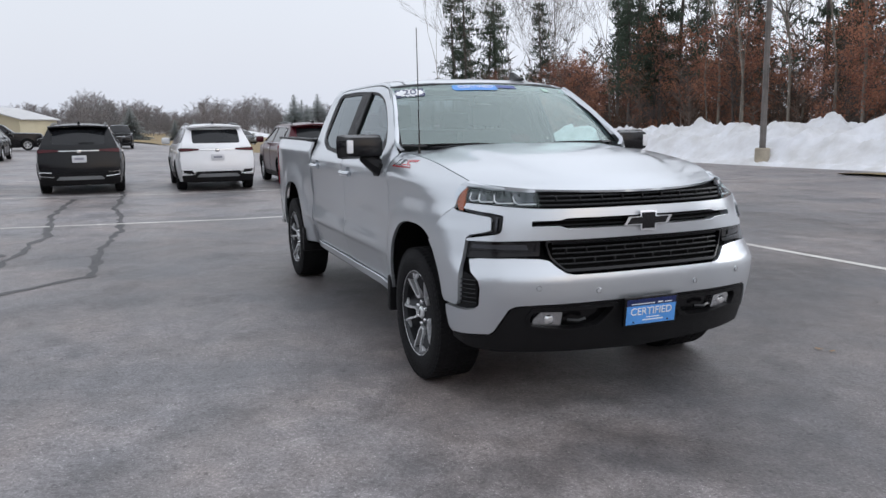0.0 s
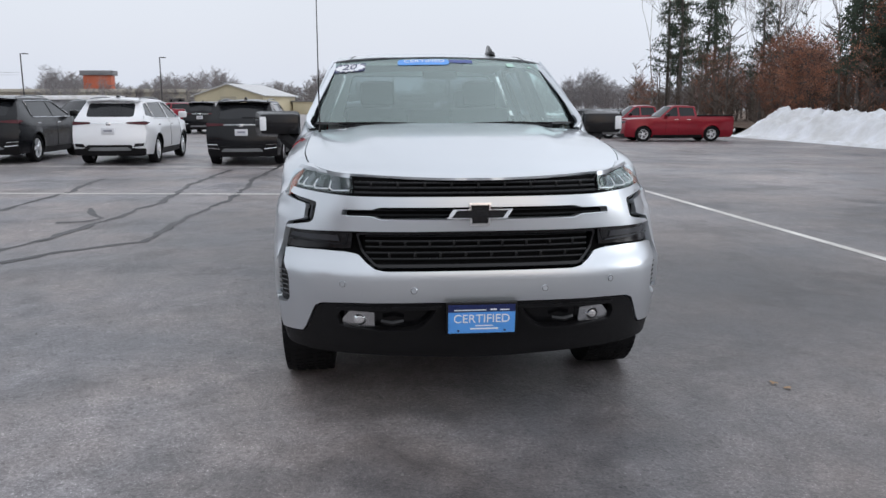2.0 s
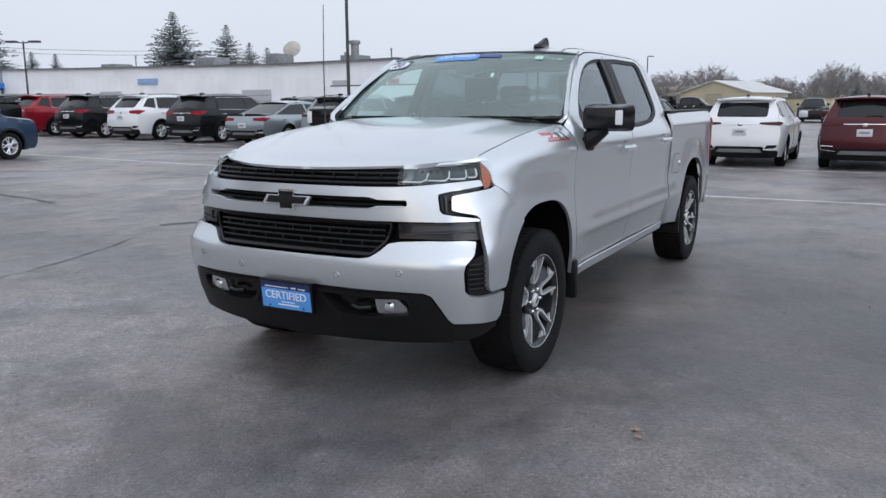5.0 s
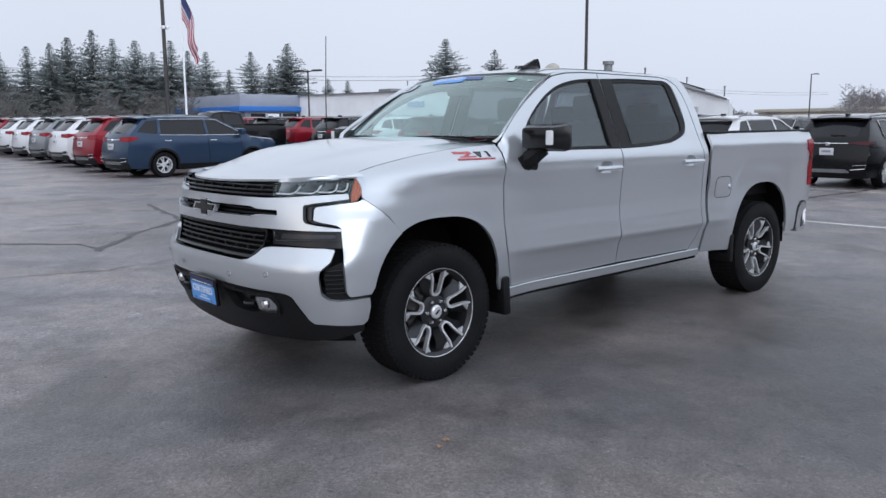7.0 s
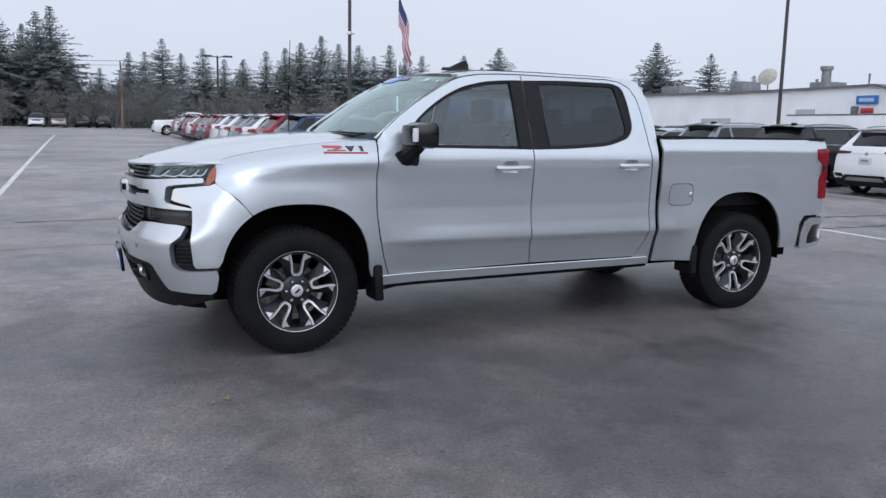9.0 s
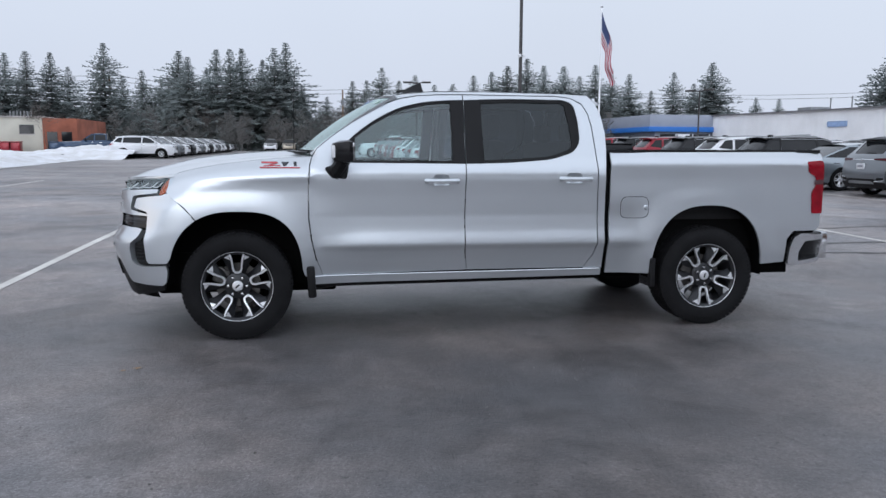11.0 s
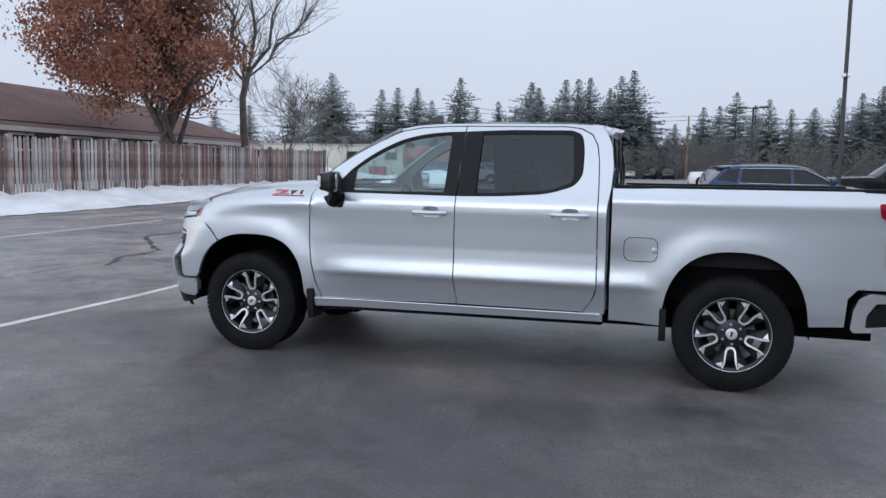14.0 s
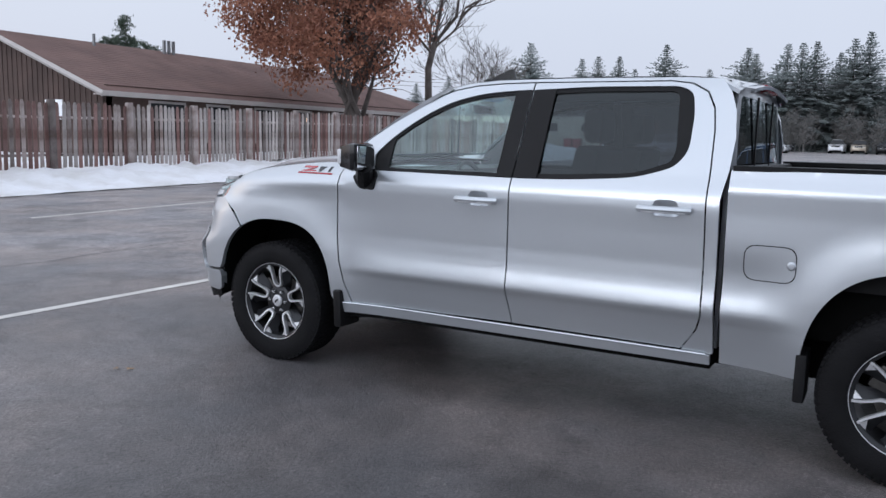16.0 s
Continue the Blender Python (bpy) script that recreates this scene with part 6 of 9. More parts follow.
for y0, y1, z0, z1 in ((-0.13, 0.02, 0.042, 0.047), (0.04, 0.07, 0.042, 0.050), (0.085, 0.13, 0.042, 0.047), (-0.03, 0.055, -0.036, -0.031), (-0.055, 0.08, -0.052, -0.045)):
    part("plate_line", box((0.0246, y0, z0), (0.0256, y1, z1)), WHITE_PRINT, pl)
for y, z in ((-0.11, 0.058), (0.11, 0.058), (-0.11, -0.058), (0.11, -0.058)):
    part("plate_screw", lathe([(0, 0.004), (0.005, 0.003), (0.006, 0)], 10), BLUE_DARK, pl, at=Matrix.Translation((0.0245, y, z)) @ Euler((0, 0, radians(-90))).to_matrix().to_4x4())

# fender badges drawn as plain shapes
ahead = lambda pts: [(-0.182 + (x + 0.335) * 1.10, z) for x, z in pts]
for s in (1, -1):
    b = part("fender_badge", patch(ahead([(-0.335, 1.283), (-0.60, 1.283), (-0.60, 1.290), (-0.335, 1.290)]), on_side(0.004, s), 0.05, 0.004, (), (0, s, 0)), RED_BADGE, truck, "red and chrome badge strip")
    for pts, m in (([(-0.340, 1.330), (-0.450, 1.330), (-0.455, 1.318), (-0.345, 1.318)], RED_BADGE), ([(-0.430, 1.320), (-0.455, 1.320), (-0.385, 1.295), (-0.360, 1.295)], RED_BADGE), ([(-0.355, 1.297), (-0.47, 1.297), (-0.47, 1.304), (-0.365, 1.304)], RED_BADGE),
                   ([(-0.475, 1.328), (-0.530, 1.328), (-0.505, 1.298), (-0.490, 1.298)], LAMP_DIM), ([(-0.555, 1.330), (-0.578, 1.330), (-0.578, 1.297), (-0.560, 1.297)], LAMP_DIM), ([(-0.336, 1.293), (-0.598, 1.293), (-0.598, 1.2955), (-0.336, 1.2955)], CHROME)):
        part("badge_bar", patch(ahead(pts), on_side(0.005, s), 0.05, 0.004, (), (0, s, 0)), m, b)

# windscreen stickers
def sticker(name, poly, material, off, label="", parent=None):
    return part(name, patch(poly, lambda u, v: screen(u, v, off), 0.05, 0.0, (), (1, 0, 1)), material, parent or truck, label)


star = [(0.845 + 0.080 * (1.0 if k % 2 else 0.72) * math.sin(2 * math.pi * k / 32), -0.570 + 0.105 * (1.0 if k % 2 else 0.80) * math.cos(2 * math.pi * k / 32)) for k in range(32)]
st_bg = sticker("year_sticker", [(0.772, -0.665), (0.772, -0.475), (0.918, -0.475), (0.918, -0.665)], BLUE_DARK, 0.004, "blue and white number sticker on the glass")
sticker("sticker_star", star, WHITE_PRINT, 0.006, parent=st_bg)


def on_glass(u, v, off):
    p, pu, pv = Vector(screen(u, v, off)), Vector(screen(u + 0.02, v, off)), Vector(screen(u, v + 0.02, off))
    x, y = (pv - p).normalized(), (pu - p).normalized()
    z = x.cross(y).normalized()
    y = z.cross(x)
    return Matrix((x.to_4d(), y.to_4d(), z.to_4d(), p.to_4d())).transposed() @ Matrix.Identity(4)


def glass_pose(u, v, off):
    m = on_glass(u, v, off)
    for r in range(3):
        m[3][r] = 0.0
    m[3][3] = 1.0
    return m


text_mesh("20", 0.105, "sticker_number", BLUE_DARK, st_bg, glass_pose(0.845, -0.570, 0.010), 0.0005)
cert = sticker("glass_banner", rounded([(0.845, -0.270), (0.845, 0.060), (0.950, 0.060), (0.950, -0.270)], 0.03), BLUE_LIGHT, 0.004, "light blue banner sticker on the glass")
sticker("banner_tail", [(0.890, 0.060), (0.880, 0.215), (0.945, 0.215), (0.950, 0.060)], mat("deep_blue_print", (0.03, 0.06, 0.25), 0.3), 0.004, parent=cert)
text_mesh("CERTIFIED", 0.062, "banner_word", WHITE_PRINT, cert, glass_pose(0.905, -0.10, 0.008), 0.0005)
for v, u, w, h in ((0.44, 0.855, 0.050, 0.065), (0.585, 0.86, 0.022, 0.025)):
    sticker("small_sticker", [(u, v), (u, v + w), (u + h, v + w), (u + h, v)], mat("pale_green_print", (0.45, 0.68, 0.58), 0.4), 0.004, "small pale green sticker")

# -- mirrors
for s in (1, -1):
    bm = box((-0.862, s * 1.095 - 0.150, 1.322), (-0.705, s * 1.095 + 0.150, 1.488), 0.035)
    for v in bm.verts:
        if v.co.x > -0.78:                     # the cap narrows towards the front
            v.co.z = 1.405 + (v.co.z - 1.405) * 0.84
            v.co.y -= s * max(0.0, s * v.co.y - 1.095) * 0.30
        else:                                  # the glass turns towards the driver
            v.co.x += (1.245 - s * v.co.y) * 0.22
    m = part("wing_mirror", bm, GLOSS_BLACK, truck, "large gloss black wing mirror")
    part("mirror_arm", add_tube(bmesh.new(), [(-0.735, s * 0.945, 1.245), (-0.755, s * 1.00, 1.285), (-0.795, s * 1.06, 1.345)], [0.06, 0.055, 0.05], 8), MATT_BLACK, m)
    part("mirror_foot", patch(rounded([(-0.650, 1.285), (-0.70, 1.215), (-0.815, 1.200), (-0.835, 1.30), (-0.80, 1.335)], 0.02), on_side(0.012, s), 0.04, 0.02, (), (0, s, 0)), MATT_BLACK, m)
    gb = box((-0.868, s * 1.095 - 0.125, 1.345), (-0.862, s * 1.095 + 0.120, 1.468), 0.002)
    for v in gb.verts:
        v.co.x += (1.245 - s * v.co.y) * 0.22
    part("mirror_glass", gb, CHROME, m, "mirror glass")
    part("mirror_lamp", box((-0.728, s * 1.180 - 0.022, 1.362), (-0.700, s * 1.180 + 0.022, 1.452), 0.010), WHITE_LENS, m, "clear marker lamp")
    part("mirror_seam", box((-0.79, s * 1.095 - 0.140, 1.440), (-0.712, s * 1.095 + 0.07, 1.446)), DEEP_BLACK, m)

# -- wipers
for y0, y1 in ((0.62, 0.05), (-0.05, -0.62)):
    p = [screen(0.004, y0 * 0.9, 0.010), screen(0.022, (y0 + y1) / 2 * 0.9, 0.012), screen(0.012, y1 * 0.9, 0.010)]
    part("wiper", add_tube(bmesh.new(), p, 0.006, 5), MATT_BLACK, truck, "black wiper blade")

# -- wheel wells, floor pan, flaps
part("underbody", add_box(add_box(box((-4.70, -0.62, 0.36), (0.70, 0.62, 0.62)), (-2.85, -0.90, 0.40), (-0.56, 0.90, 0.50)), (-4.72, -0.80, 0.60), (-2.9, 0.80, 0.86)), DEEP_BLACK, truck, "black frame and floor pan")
# unseen pieces low under the floor, added to block light from the far side
part("skid_plate", box((-0.75, -0.46, 0.27), (0.66, 0.46, 0.40), 0.03), DEEP_BLACK, truck, "black skid plate box, added to block light below")
part("gearbox", box((-2.1, -0.24, 0.27), (-0.75, 0.24, 0.40), 0.04), DEEP_BLACK, truck, "dark gearbox block, added to block light below")
part("rear_axle", add_tube(add_tube(bmesh.new(), [(-WB, -0.78, 0.405), (-WB, 0.78, 0.405)], 0.05, 10), [(-WB - 0.14, 0, 0.40), (-WB + 0.16, 0, 0.40)], 0.13, 14), DEEP_BLACK, truck, "dark rear axle tube, added to block light below")
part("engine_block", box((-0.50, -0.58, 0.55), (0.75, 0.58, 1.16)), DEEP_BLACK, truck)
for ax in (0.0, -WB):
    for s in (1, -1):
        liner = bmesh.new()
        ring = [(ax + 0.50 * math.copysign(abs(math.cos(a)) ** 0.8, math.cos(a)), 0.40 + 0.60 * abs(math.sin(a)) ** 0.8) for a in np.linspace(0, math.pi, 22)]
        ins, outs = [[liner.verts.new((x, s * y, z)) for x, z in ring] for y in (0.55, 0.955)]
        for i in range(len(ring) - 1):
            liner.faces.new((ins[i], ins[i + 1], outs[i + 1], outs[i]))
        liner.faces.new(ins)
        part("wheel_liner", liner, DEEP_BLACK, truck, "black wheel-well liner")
for s in (1, -1):
    part("mud_flap", box((-0.598, s * 0.89 - 0.10, 0.275), (-0.535, s * 0.89 + 0.11, 0.520), 0.02, Matrix.Rotation(radians(3), 4, "Y")), MATT_BLACK, truck, "black mud flap")
    part("mud_flap", box((-3.300, s * 0.89 - 0.11, 0.325), (-3.250, s * 0.89 + 0.10, 0.560), 0.012), MATT_BLACK, truck, "black mud flap")


# -- wheels
def truck_wheel():
    """A wheel facing +y: treaded tyre, barrel, five split machined spokes, lugs, brake disc."""
    tyre = lathe([(0.262, -0.13), (0.275, -0.136), (0.335, -0.140), (0.378, -0.132), (0.396, -0.118), (0.4015, -0.10), (0.402, 0.10), (0.396, 0.118), (0.378, 0.132), (0.335, 0.140), (0.275, 0.136), (0.262, 0.128), (0.256, 0.118)], 72)
    blocks = bmesh.new()
    n = 66
    for k in range(n):
        a = 2 * math.pi * k / n
        for o, w, d, hgt in ((0.112, 0.030, 0.37, 0.0075), (0.055, 0.040, 0.27, 0.006), (-0.005, 0.040, 0.27, 0.006), (-0.065, 0.040, 0.27, 0.006), (-0.112, 0.030, 0.37, 0.0075)):
            aa = a + (0.5 if int(round(o * 100)) % 2 else 0.0) * 2 * math.pi / n
            da = 2 * math.pi / n * d
            r0, r1 = (0.392 if abs(o) > 0.1 else 0.398), 0.4065 - (0.003 if abs(o) > 0.1 else 0)
            vs = []
            for r in (r0, r1):
                for ang, off in ((aa - da, o - w / 2), (aa + da, o - w / 2), (aa + da, o + w / 2), (aa - da, o + w / 2)):
                    vs.append(blocks.verts.new((r * math.cos(ang + off * 0.4), off, r * math.sin(ang + off * 0.4))))
            for q in ((4, 5, 6, 7), (0, 1, 5, 4), (1, 2, 6, 5), (2, 3, 7, 6), (3, 0, 4, 7)):
                blocks.faces.new([vs[i] for i in q])
        # shoulder lugs on the sidewall
        for o in (0.131, -0.131):
            vs = [blocks.verts.new((r * math.cos(ang), o + (0.004 if o > 0 else -0.004) * (r < 0.38), r * math.sin(ang))) for r, ang in ((0.360, a), (0.360, a + 0.05), (0.388, a + 0.06), (0.388, a))]
            blocks.faces.new(vs)
    bmesh.ops.recalc_face_normals(blocks, faces=blocks.faces)
    barrel = lathe([(0.262, 0.122), (0.258, 0.128), (0.250, 0.124), (0.238, 0.108), (0.232, 0.02), (0.236, -0.10), (0.262, -0.13)], 60)
    lip = lathe([(0.262, 0.118), (0.263, 0.127), (0.261, 0.129), (0.256, 0.126), (0.254, 0.114)], 72)
    def plate(pts, th, top):
        bm = bmesh.new()
        a, b = [bm.verts.new((r * math.sin(t), top(r, t), r * math.cos(t))) for r, t in pts], [bm.verts.new((r * math.sin(t), top(r, t) - th, r * math.cos(t))) for r, t in pts]
        bm.faces.new(a), bm.faces.new(b[::-1])
        for i in range(len(pts)):
            j = (i + 1) % len(pts)
            bm.faces.new((a[i], b[i], b[j], a[j]))
        bmesh.ops.recalc_face_normals(bm, faces=bm.faces)
        bmesh.ops.triangulate(bm, faces=bm.faces)
        return bm
    rise = lambda r: 0.085 + 0.033 * step01(0.06, 0.25, r)
    deg = radians
    polar = lambda w, r: (math.hypot(w, r), math.atan2(w, r))
    # a narrow bright band bent round a slot that opens to the rim
    half = [(0.014, 0.094), (0.028, 0.104), (0.037, 0.124), (0.040, 0.160), (0.046, 0.205), (0.060, 0.246)]
    core = [(0.048, 0.250), (0.034, 0.205), (0.028, 0.160), (0.025, 0.130), (0.018, 0.114), (0.010, 0.108)]
    band = [polar(w, r) for w, r in half + core] + [polar(-w, r) for w, r in core[::-1] + half[::-1]]
    # bright wedge along the rim beside each band, tilted down away from it
    slope = lambda r, t: rise(r) - 0.002 - 0.060 * max(0.0, abs(t) - deg(13.0))
    wedge = [polar(0.061, 0.246), (0.2535, deg(20)), (0.2535, deg(29)), (0.236, deg(23)), (0.205, deg(14.5))]
    # dark flank that falls from the band into the open pocket
    fall = lambda r, t: rise(r) - 0.006 - 0.17 * max(0.0, abs(t) - deg(13.0))
    flank = [(0.070, deg(18)), (0.112, deg(16)), (0.160, deg(14)), (0.205, deg(14)), (0.236, deg(22.5)), (0.250, deg(30)), (0.20, deg(28)), (0.15, deg(29)), (0.105, deg(33)), (0.070, deg(35))]
    other = lambda pts: [(r, -t) for r, t in pts[::-1]]
    hubp = lathe([(0.0, 0.092), (0.040, 0.092), (0.044, 0.086), (0.080, 0.080), (0.098, 0.072), (0.10, 0.03)], 40)
    cap = lathe([(0.0, 0.108), (0.030, 0.106), (0.039, 0.100), (0.041, 0.086)], 28)
    return dict(tyre=tyre, tread=blocks, barrel=barrel, lip=lip, band=plate(band, 0.030, lambda r, t: rise(r) + 0.004), wedge=plate(wedge, 0.012, slope), wedge_twin=plate(other(wedge), 0.012, slope),
                flank=plate(flank, 0.012, fall), flank_twin=plate(other(flank), 0.012, fall), hub=hubp, cap=cap)


WP = truck_wheel()
spots = [(0.0, 1, 0), (-WB, 1, 36), (0.0, -1, 30), (-WB, -1, 11)]
first = None
protos = {}
for x, s, turn in spots:
    w = new("wheel")
    w.parent, w.empty_display_size = truck, 0.2
    w["label"] = "wheel with black all-terrain tyre and bright alloy"
    w.matrix_basis = pose(x, s * 0.855, HUB, 0, 0, 0 if s > 0 else 180) @ Matrix.Rotation(radians(turn), 4, "Y")

    def put(key, name, material, parent, at=Matrix(), label="", sharp=30):
        if key in protos:
            o = again(name, protos[key], parent, at)
        else:
            o = protos[key] = part(name, WP[key] if key in WP else key_mesh[key](), material, parent, "", sharp, at)
        if label:
            o["label"] = label
        return o
    key_mesh = {"lug": lambda: lathe([(0, 0.024), (0.009, 0.022), (0.0135, 0.013), (0.0135, 0.0)], 12), "disc": lambda: lathe([(0.06, 0.02), (0.165, 0.02), (0.165, 0.0), (0.06, 0.0)], 40), "caliper": lambda: box((-0.06, -0.02, 0.09), (0.06, 0.05, 0.19), 0.015), "mark": lambda: box((-0.018, 0.107, -0.006), (0.018, 0.110, 0.006), 0.001)}
    ty = put("tyre", "tyre", RUBBER, w)
    tagged(put("tread", "tread", RUBBER, ty, sharp=0), kind="stuff")
    rim = put("barrel", "rim", DARK_ALLOY, w, label="dark alloy rim with bright machined spokes")
    put("lip", "rim_lip", MACHINED, rim)
    for k in range(5):
        r = Matrix.Rotation(2 * math.pi * k / 5, 4, "Y")
        put("band", "spoke", MACHINED, rim, r)
        for side in ("", "_twin"):
            put("wedge" + side, "spoke_wedge", MACHINED, rim, r)
            put("flank" + side, "spoke_flank", DARK_ALLOY, rim, r)
    put("hub", "hub", DARK_ALLOY, rim)
    put("cap", "hub_cap", MACHINED, rim)
    put("mark", "cap_mark", GLOSS_BLACK, rim, Matrix.Rotation(radians(40), 4, "Y"))
    for k in range(6):
        a = 2 * math.pi * k / 6 + 0.5
        put("lug", "lug_nut", CHROME, rim, Matrix.Translation((0.068 * math.sin(a), 0.083, 0.068 * math.cos(a))))
    put("disc", "brake_disc", IRON, w)
    put("caliper", "brake_caliper", IRON, w, Matrix.Rotation(radians(60 - turn), 4, "Y"))

# -- cabin
cab = part("dashboard", box((-1.02, -0.74, 0.90), (-0.62, 0.74, 1.30), 0.06), CABIN, truck, "charcoal dashboard")
part("dash_top", patch([(-0.50, -0.70), (-1.0, -0.72), (-1.0, 0.72), (-0.50, 0.70)], lambda x, y: (x, y, 1.335 - 0.05 * abs(x + 0.75)), 0.1, 0.03, (), (0, 0, 1)), CABIN, cab)
part("dash_paper", box((-0.80, 0.20, 1.337), (-0.62, 0.52, 1.340)), WHITE_PRINT, cab, "white paper on the dashboard")
part("screen", box((-1.035, -0.13, 1.10), (-1.02, 0.13, 1.26), 0.005), GLOSS_BLACK, cab)
part("cabin_floor", box((-2.84, -0.86, 0.50), (-0.55, 0.86, 0.56)), CABIN, truck)
part("centre_console", box((-1.85, -0.16, 0.56), (-1.0, 0.16, 0.98), 0.04), CABIN, truck)
part("headliner", patch([(-1.16, -0.62), (-2.80, -0.64), (-2.80, 0.64), (-1.16, 0.62)], lambda x, v: (x, v * 1.02, roof(x, v)[2] - 0.05), 0.15, 0, (), (0, 0, -1)), HEADLINER, truck, "grey headliner")
for s in (1, -1):
    seat = part("front_seat", box((-1.95, s * 0.42 - 0.26, 0.70), (-1.38, s * 0.42 + 0.26, 0.92), 0.06), SEAT, truck, "black cloth front seat")
    part("backrest", box((-2.02, s * 0.42 - 0.25, 0.85), (-1.86, s * 0.42 + 0.25, 1.52), 0.06, Matrix.Translation((-1.9, 0, 0.85)) @ Matrix.Rotation(radians(-10), 4, "Y") @ Matrix.Translation((1.9, 0, -0.85))), SEAT, seat)
    part("headrest", box((-2.10, s * 0.42 - 0.14, 1.52), (-1.98, s * 0.42 + 0.14, 1.72), 0.05), SEAT, seat)
    part("inner_pillar", add_tube(bmesh.new(), [(-1.77, s * 0.88, 1.30), (-1.77, s * 0.70, 1.80)], 0.035, 6), CABIN, truck)
    part("door_card", box((-2.72, s * 0.88 - 0.02, 0.56), (-0.70, s * 0.88 + 0.02, 1.31)), CABIN, truck)
    part("sun_visor", box((-1.32, s * 0.36 - 0.18, 1.80), (-1.16, s * 0.36 + 0.18, 1.82), 0.008), HEADLINER, truck)
bench = part("rear_bench", box((-2.66, -0.70, 0.70), (-2.22, 0.70, 0.95), 0.06), SEAT, truck, "black cloth rear bench")
part("backrest", box((-2.80, -0.70, 0.90), (-2.62, 0.70, 1.50), 0.06), SEAT, bench)
for y in (-0.42, 0.42):
    part("headrest", box((-2.80, y - 0.14, 1.50), (-2.68, y + 0.14, 1.66), 0.05), SEAT, bench)
sw = bmesh.new()
ringpts = [(0.0, 0.19 * math.cos(a), 0.19 * math.sin(a)) for a in np.linspace(0, 2 * math.pi, 25)]
add_tube(sw, ringpts, 0.016, 8, False)
for a in (0.0, 2.4, -2.4 + 0.0):
    add_tube(sw, [(0.03, 0, 0), (0.0, 0.18 * math.sin(a + 1.57), 0.18 * math.cos(a + 1.57))], 0.018, 6)
add_box(sw, (0.0, -0.07, -0.06), (0.05, 0.07, 0.06), 0.02)
part("steering_wheel", sw, CABIN, truck, "black steering wheel", at=Matrix.Translation((-1.20, 0.40, 1.20)) @ Matrix.Rotation(radians(22), 4, "Y"))
part("rear_view_mirror", box((-1.06, -0.12, 1.70), (-1.03, 0.12, 1.76), 0.015), GLOSS_BLACK, truck, "black rear-view mirror")

# ---------------------------------------------------------------- parked cars
def wheel_parts(parent, r, width, rim_r, at, name="wheel", seed=0, shared={}):
    """A road wheel facing +y: tyre, rim with five twin spokes. Alike wheels share their meshes."""
    w = new(name)
    w.parent, w.matrix_basis, w.empty_display_size = parent, at, 0.1
    key = (round(r, 3), round(width, 3), round(rim_r, 3))
    if key not in shared:
        h = width / 2
        tyre = lathe([(rim_r, -h * 0.8), (rim_r + 0.02, -h), (r - 0.06, -h * 1.04), (r - 0.015, -h * 0.93), (r, -h * 0.75), (r + 0.002, 0), (r, h * 0.75), (r - 0.015, h * 0.93), (r - 0.06, h * 1.04), (rim_r + 0.02, h), (rim_r, h * 0.8)], 36)
        t = part("tyre", tyre, RUBBER, w)
        rim = lathe([(rim_r, -h * 0.8), (rim_r - 0.02, -h * 0.6), (rim_r - 0.03, h * 0.4), (rim_r - 0.015, h * 0.78), (rim_r, h * 0.8)], 36)
        for k in range(5):
            for d in (-0.2, 0.2):
                a0, a1 = k * 2 * math.pi / 5 + d * 0.6, k * 2 * math.pi / 5 + d
                add_tube(rim, [(0.05 * math.cos(a0), h * 0.62, 0.05 * math.sin(a0)), ((rim_r - 0.015) * math.cos(a1), h * 0.72, (rim_r - 0.015) * math.sin(a1))], 0.017, 4)
        lathe([(0, h * 0.74), (0.05, h * 0.73), (0.07, h * 0.6), (0.07, h * 0.3)], 16, bm=rim)
        ri = part("rim", rim, MACHINED, w)
        hub = part("brake_disc", lathe([(0, h * 0.1), (rim_r * 0.72, h * 0.1), (rim_r * 0.72, 0)], 24), DARK_ALLOY, w)
        shared[key] = (t, ri, hub)
    else:
        for o in shared[key]:
            again(o.name.split(".")[0], o, w, Matrix())
    return w


KINDS = {
    "suv": dict(wb=2.78, fo=0.90, ro=0.97, W=0.945, H=1.64, belt=1.10, hood=1.09, nose=0.97, wsb=0.60, wst=-0.30, rt=-1.80, rb=-2.20, rbz=1.14, deck=1.14, r=0.352, rim=0.245),
    "wagon": dict(wb=2.73, fo=0.90, ro=1.0, W=0.92, H=1.66, belt=1.11, hood=1.09, nose=0.97, wsb=0.58, wst=-0.33, rt=-1.78, rb=-2.24, rbz=1.15, deck=1.13, r=0.345, rim=0.225),
    "sedan": dict(wb=2.83, fo=0.95, ro=1.15, W=0.925, H=1.45, belt=0.96, hood=0.92, nose=0.76, wsb=0.72, wst=-0.40, rt=-1.05, rb=-1.98, rbz=1.04, deck=1.00, r=0.335, rim=0.225),
    "pickup": dict(wb=3.65, fo=0.98, ro=1.2, W=1.0, H=1.88, belt=1.28, hood=1.26, nose=1.14, wsb=1.05, wst=0.45, rt=-1.25, rb=-1.35, rbz=1.32, deck=1.36, r=0.40, rim=0.25),
}


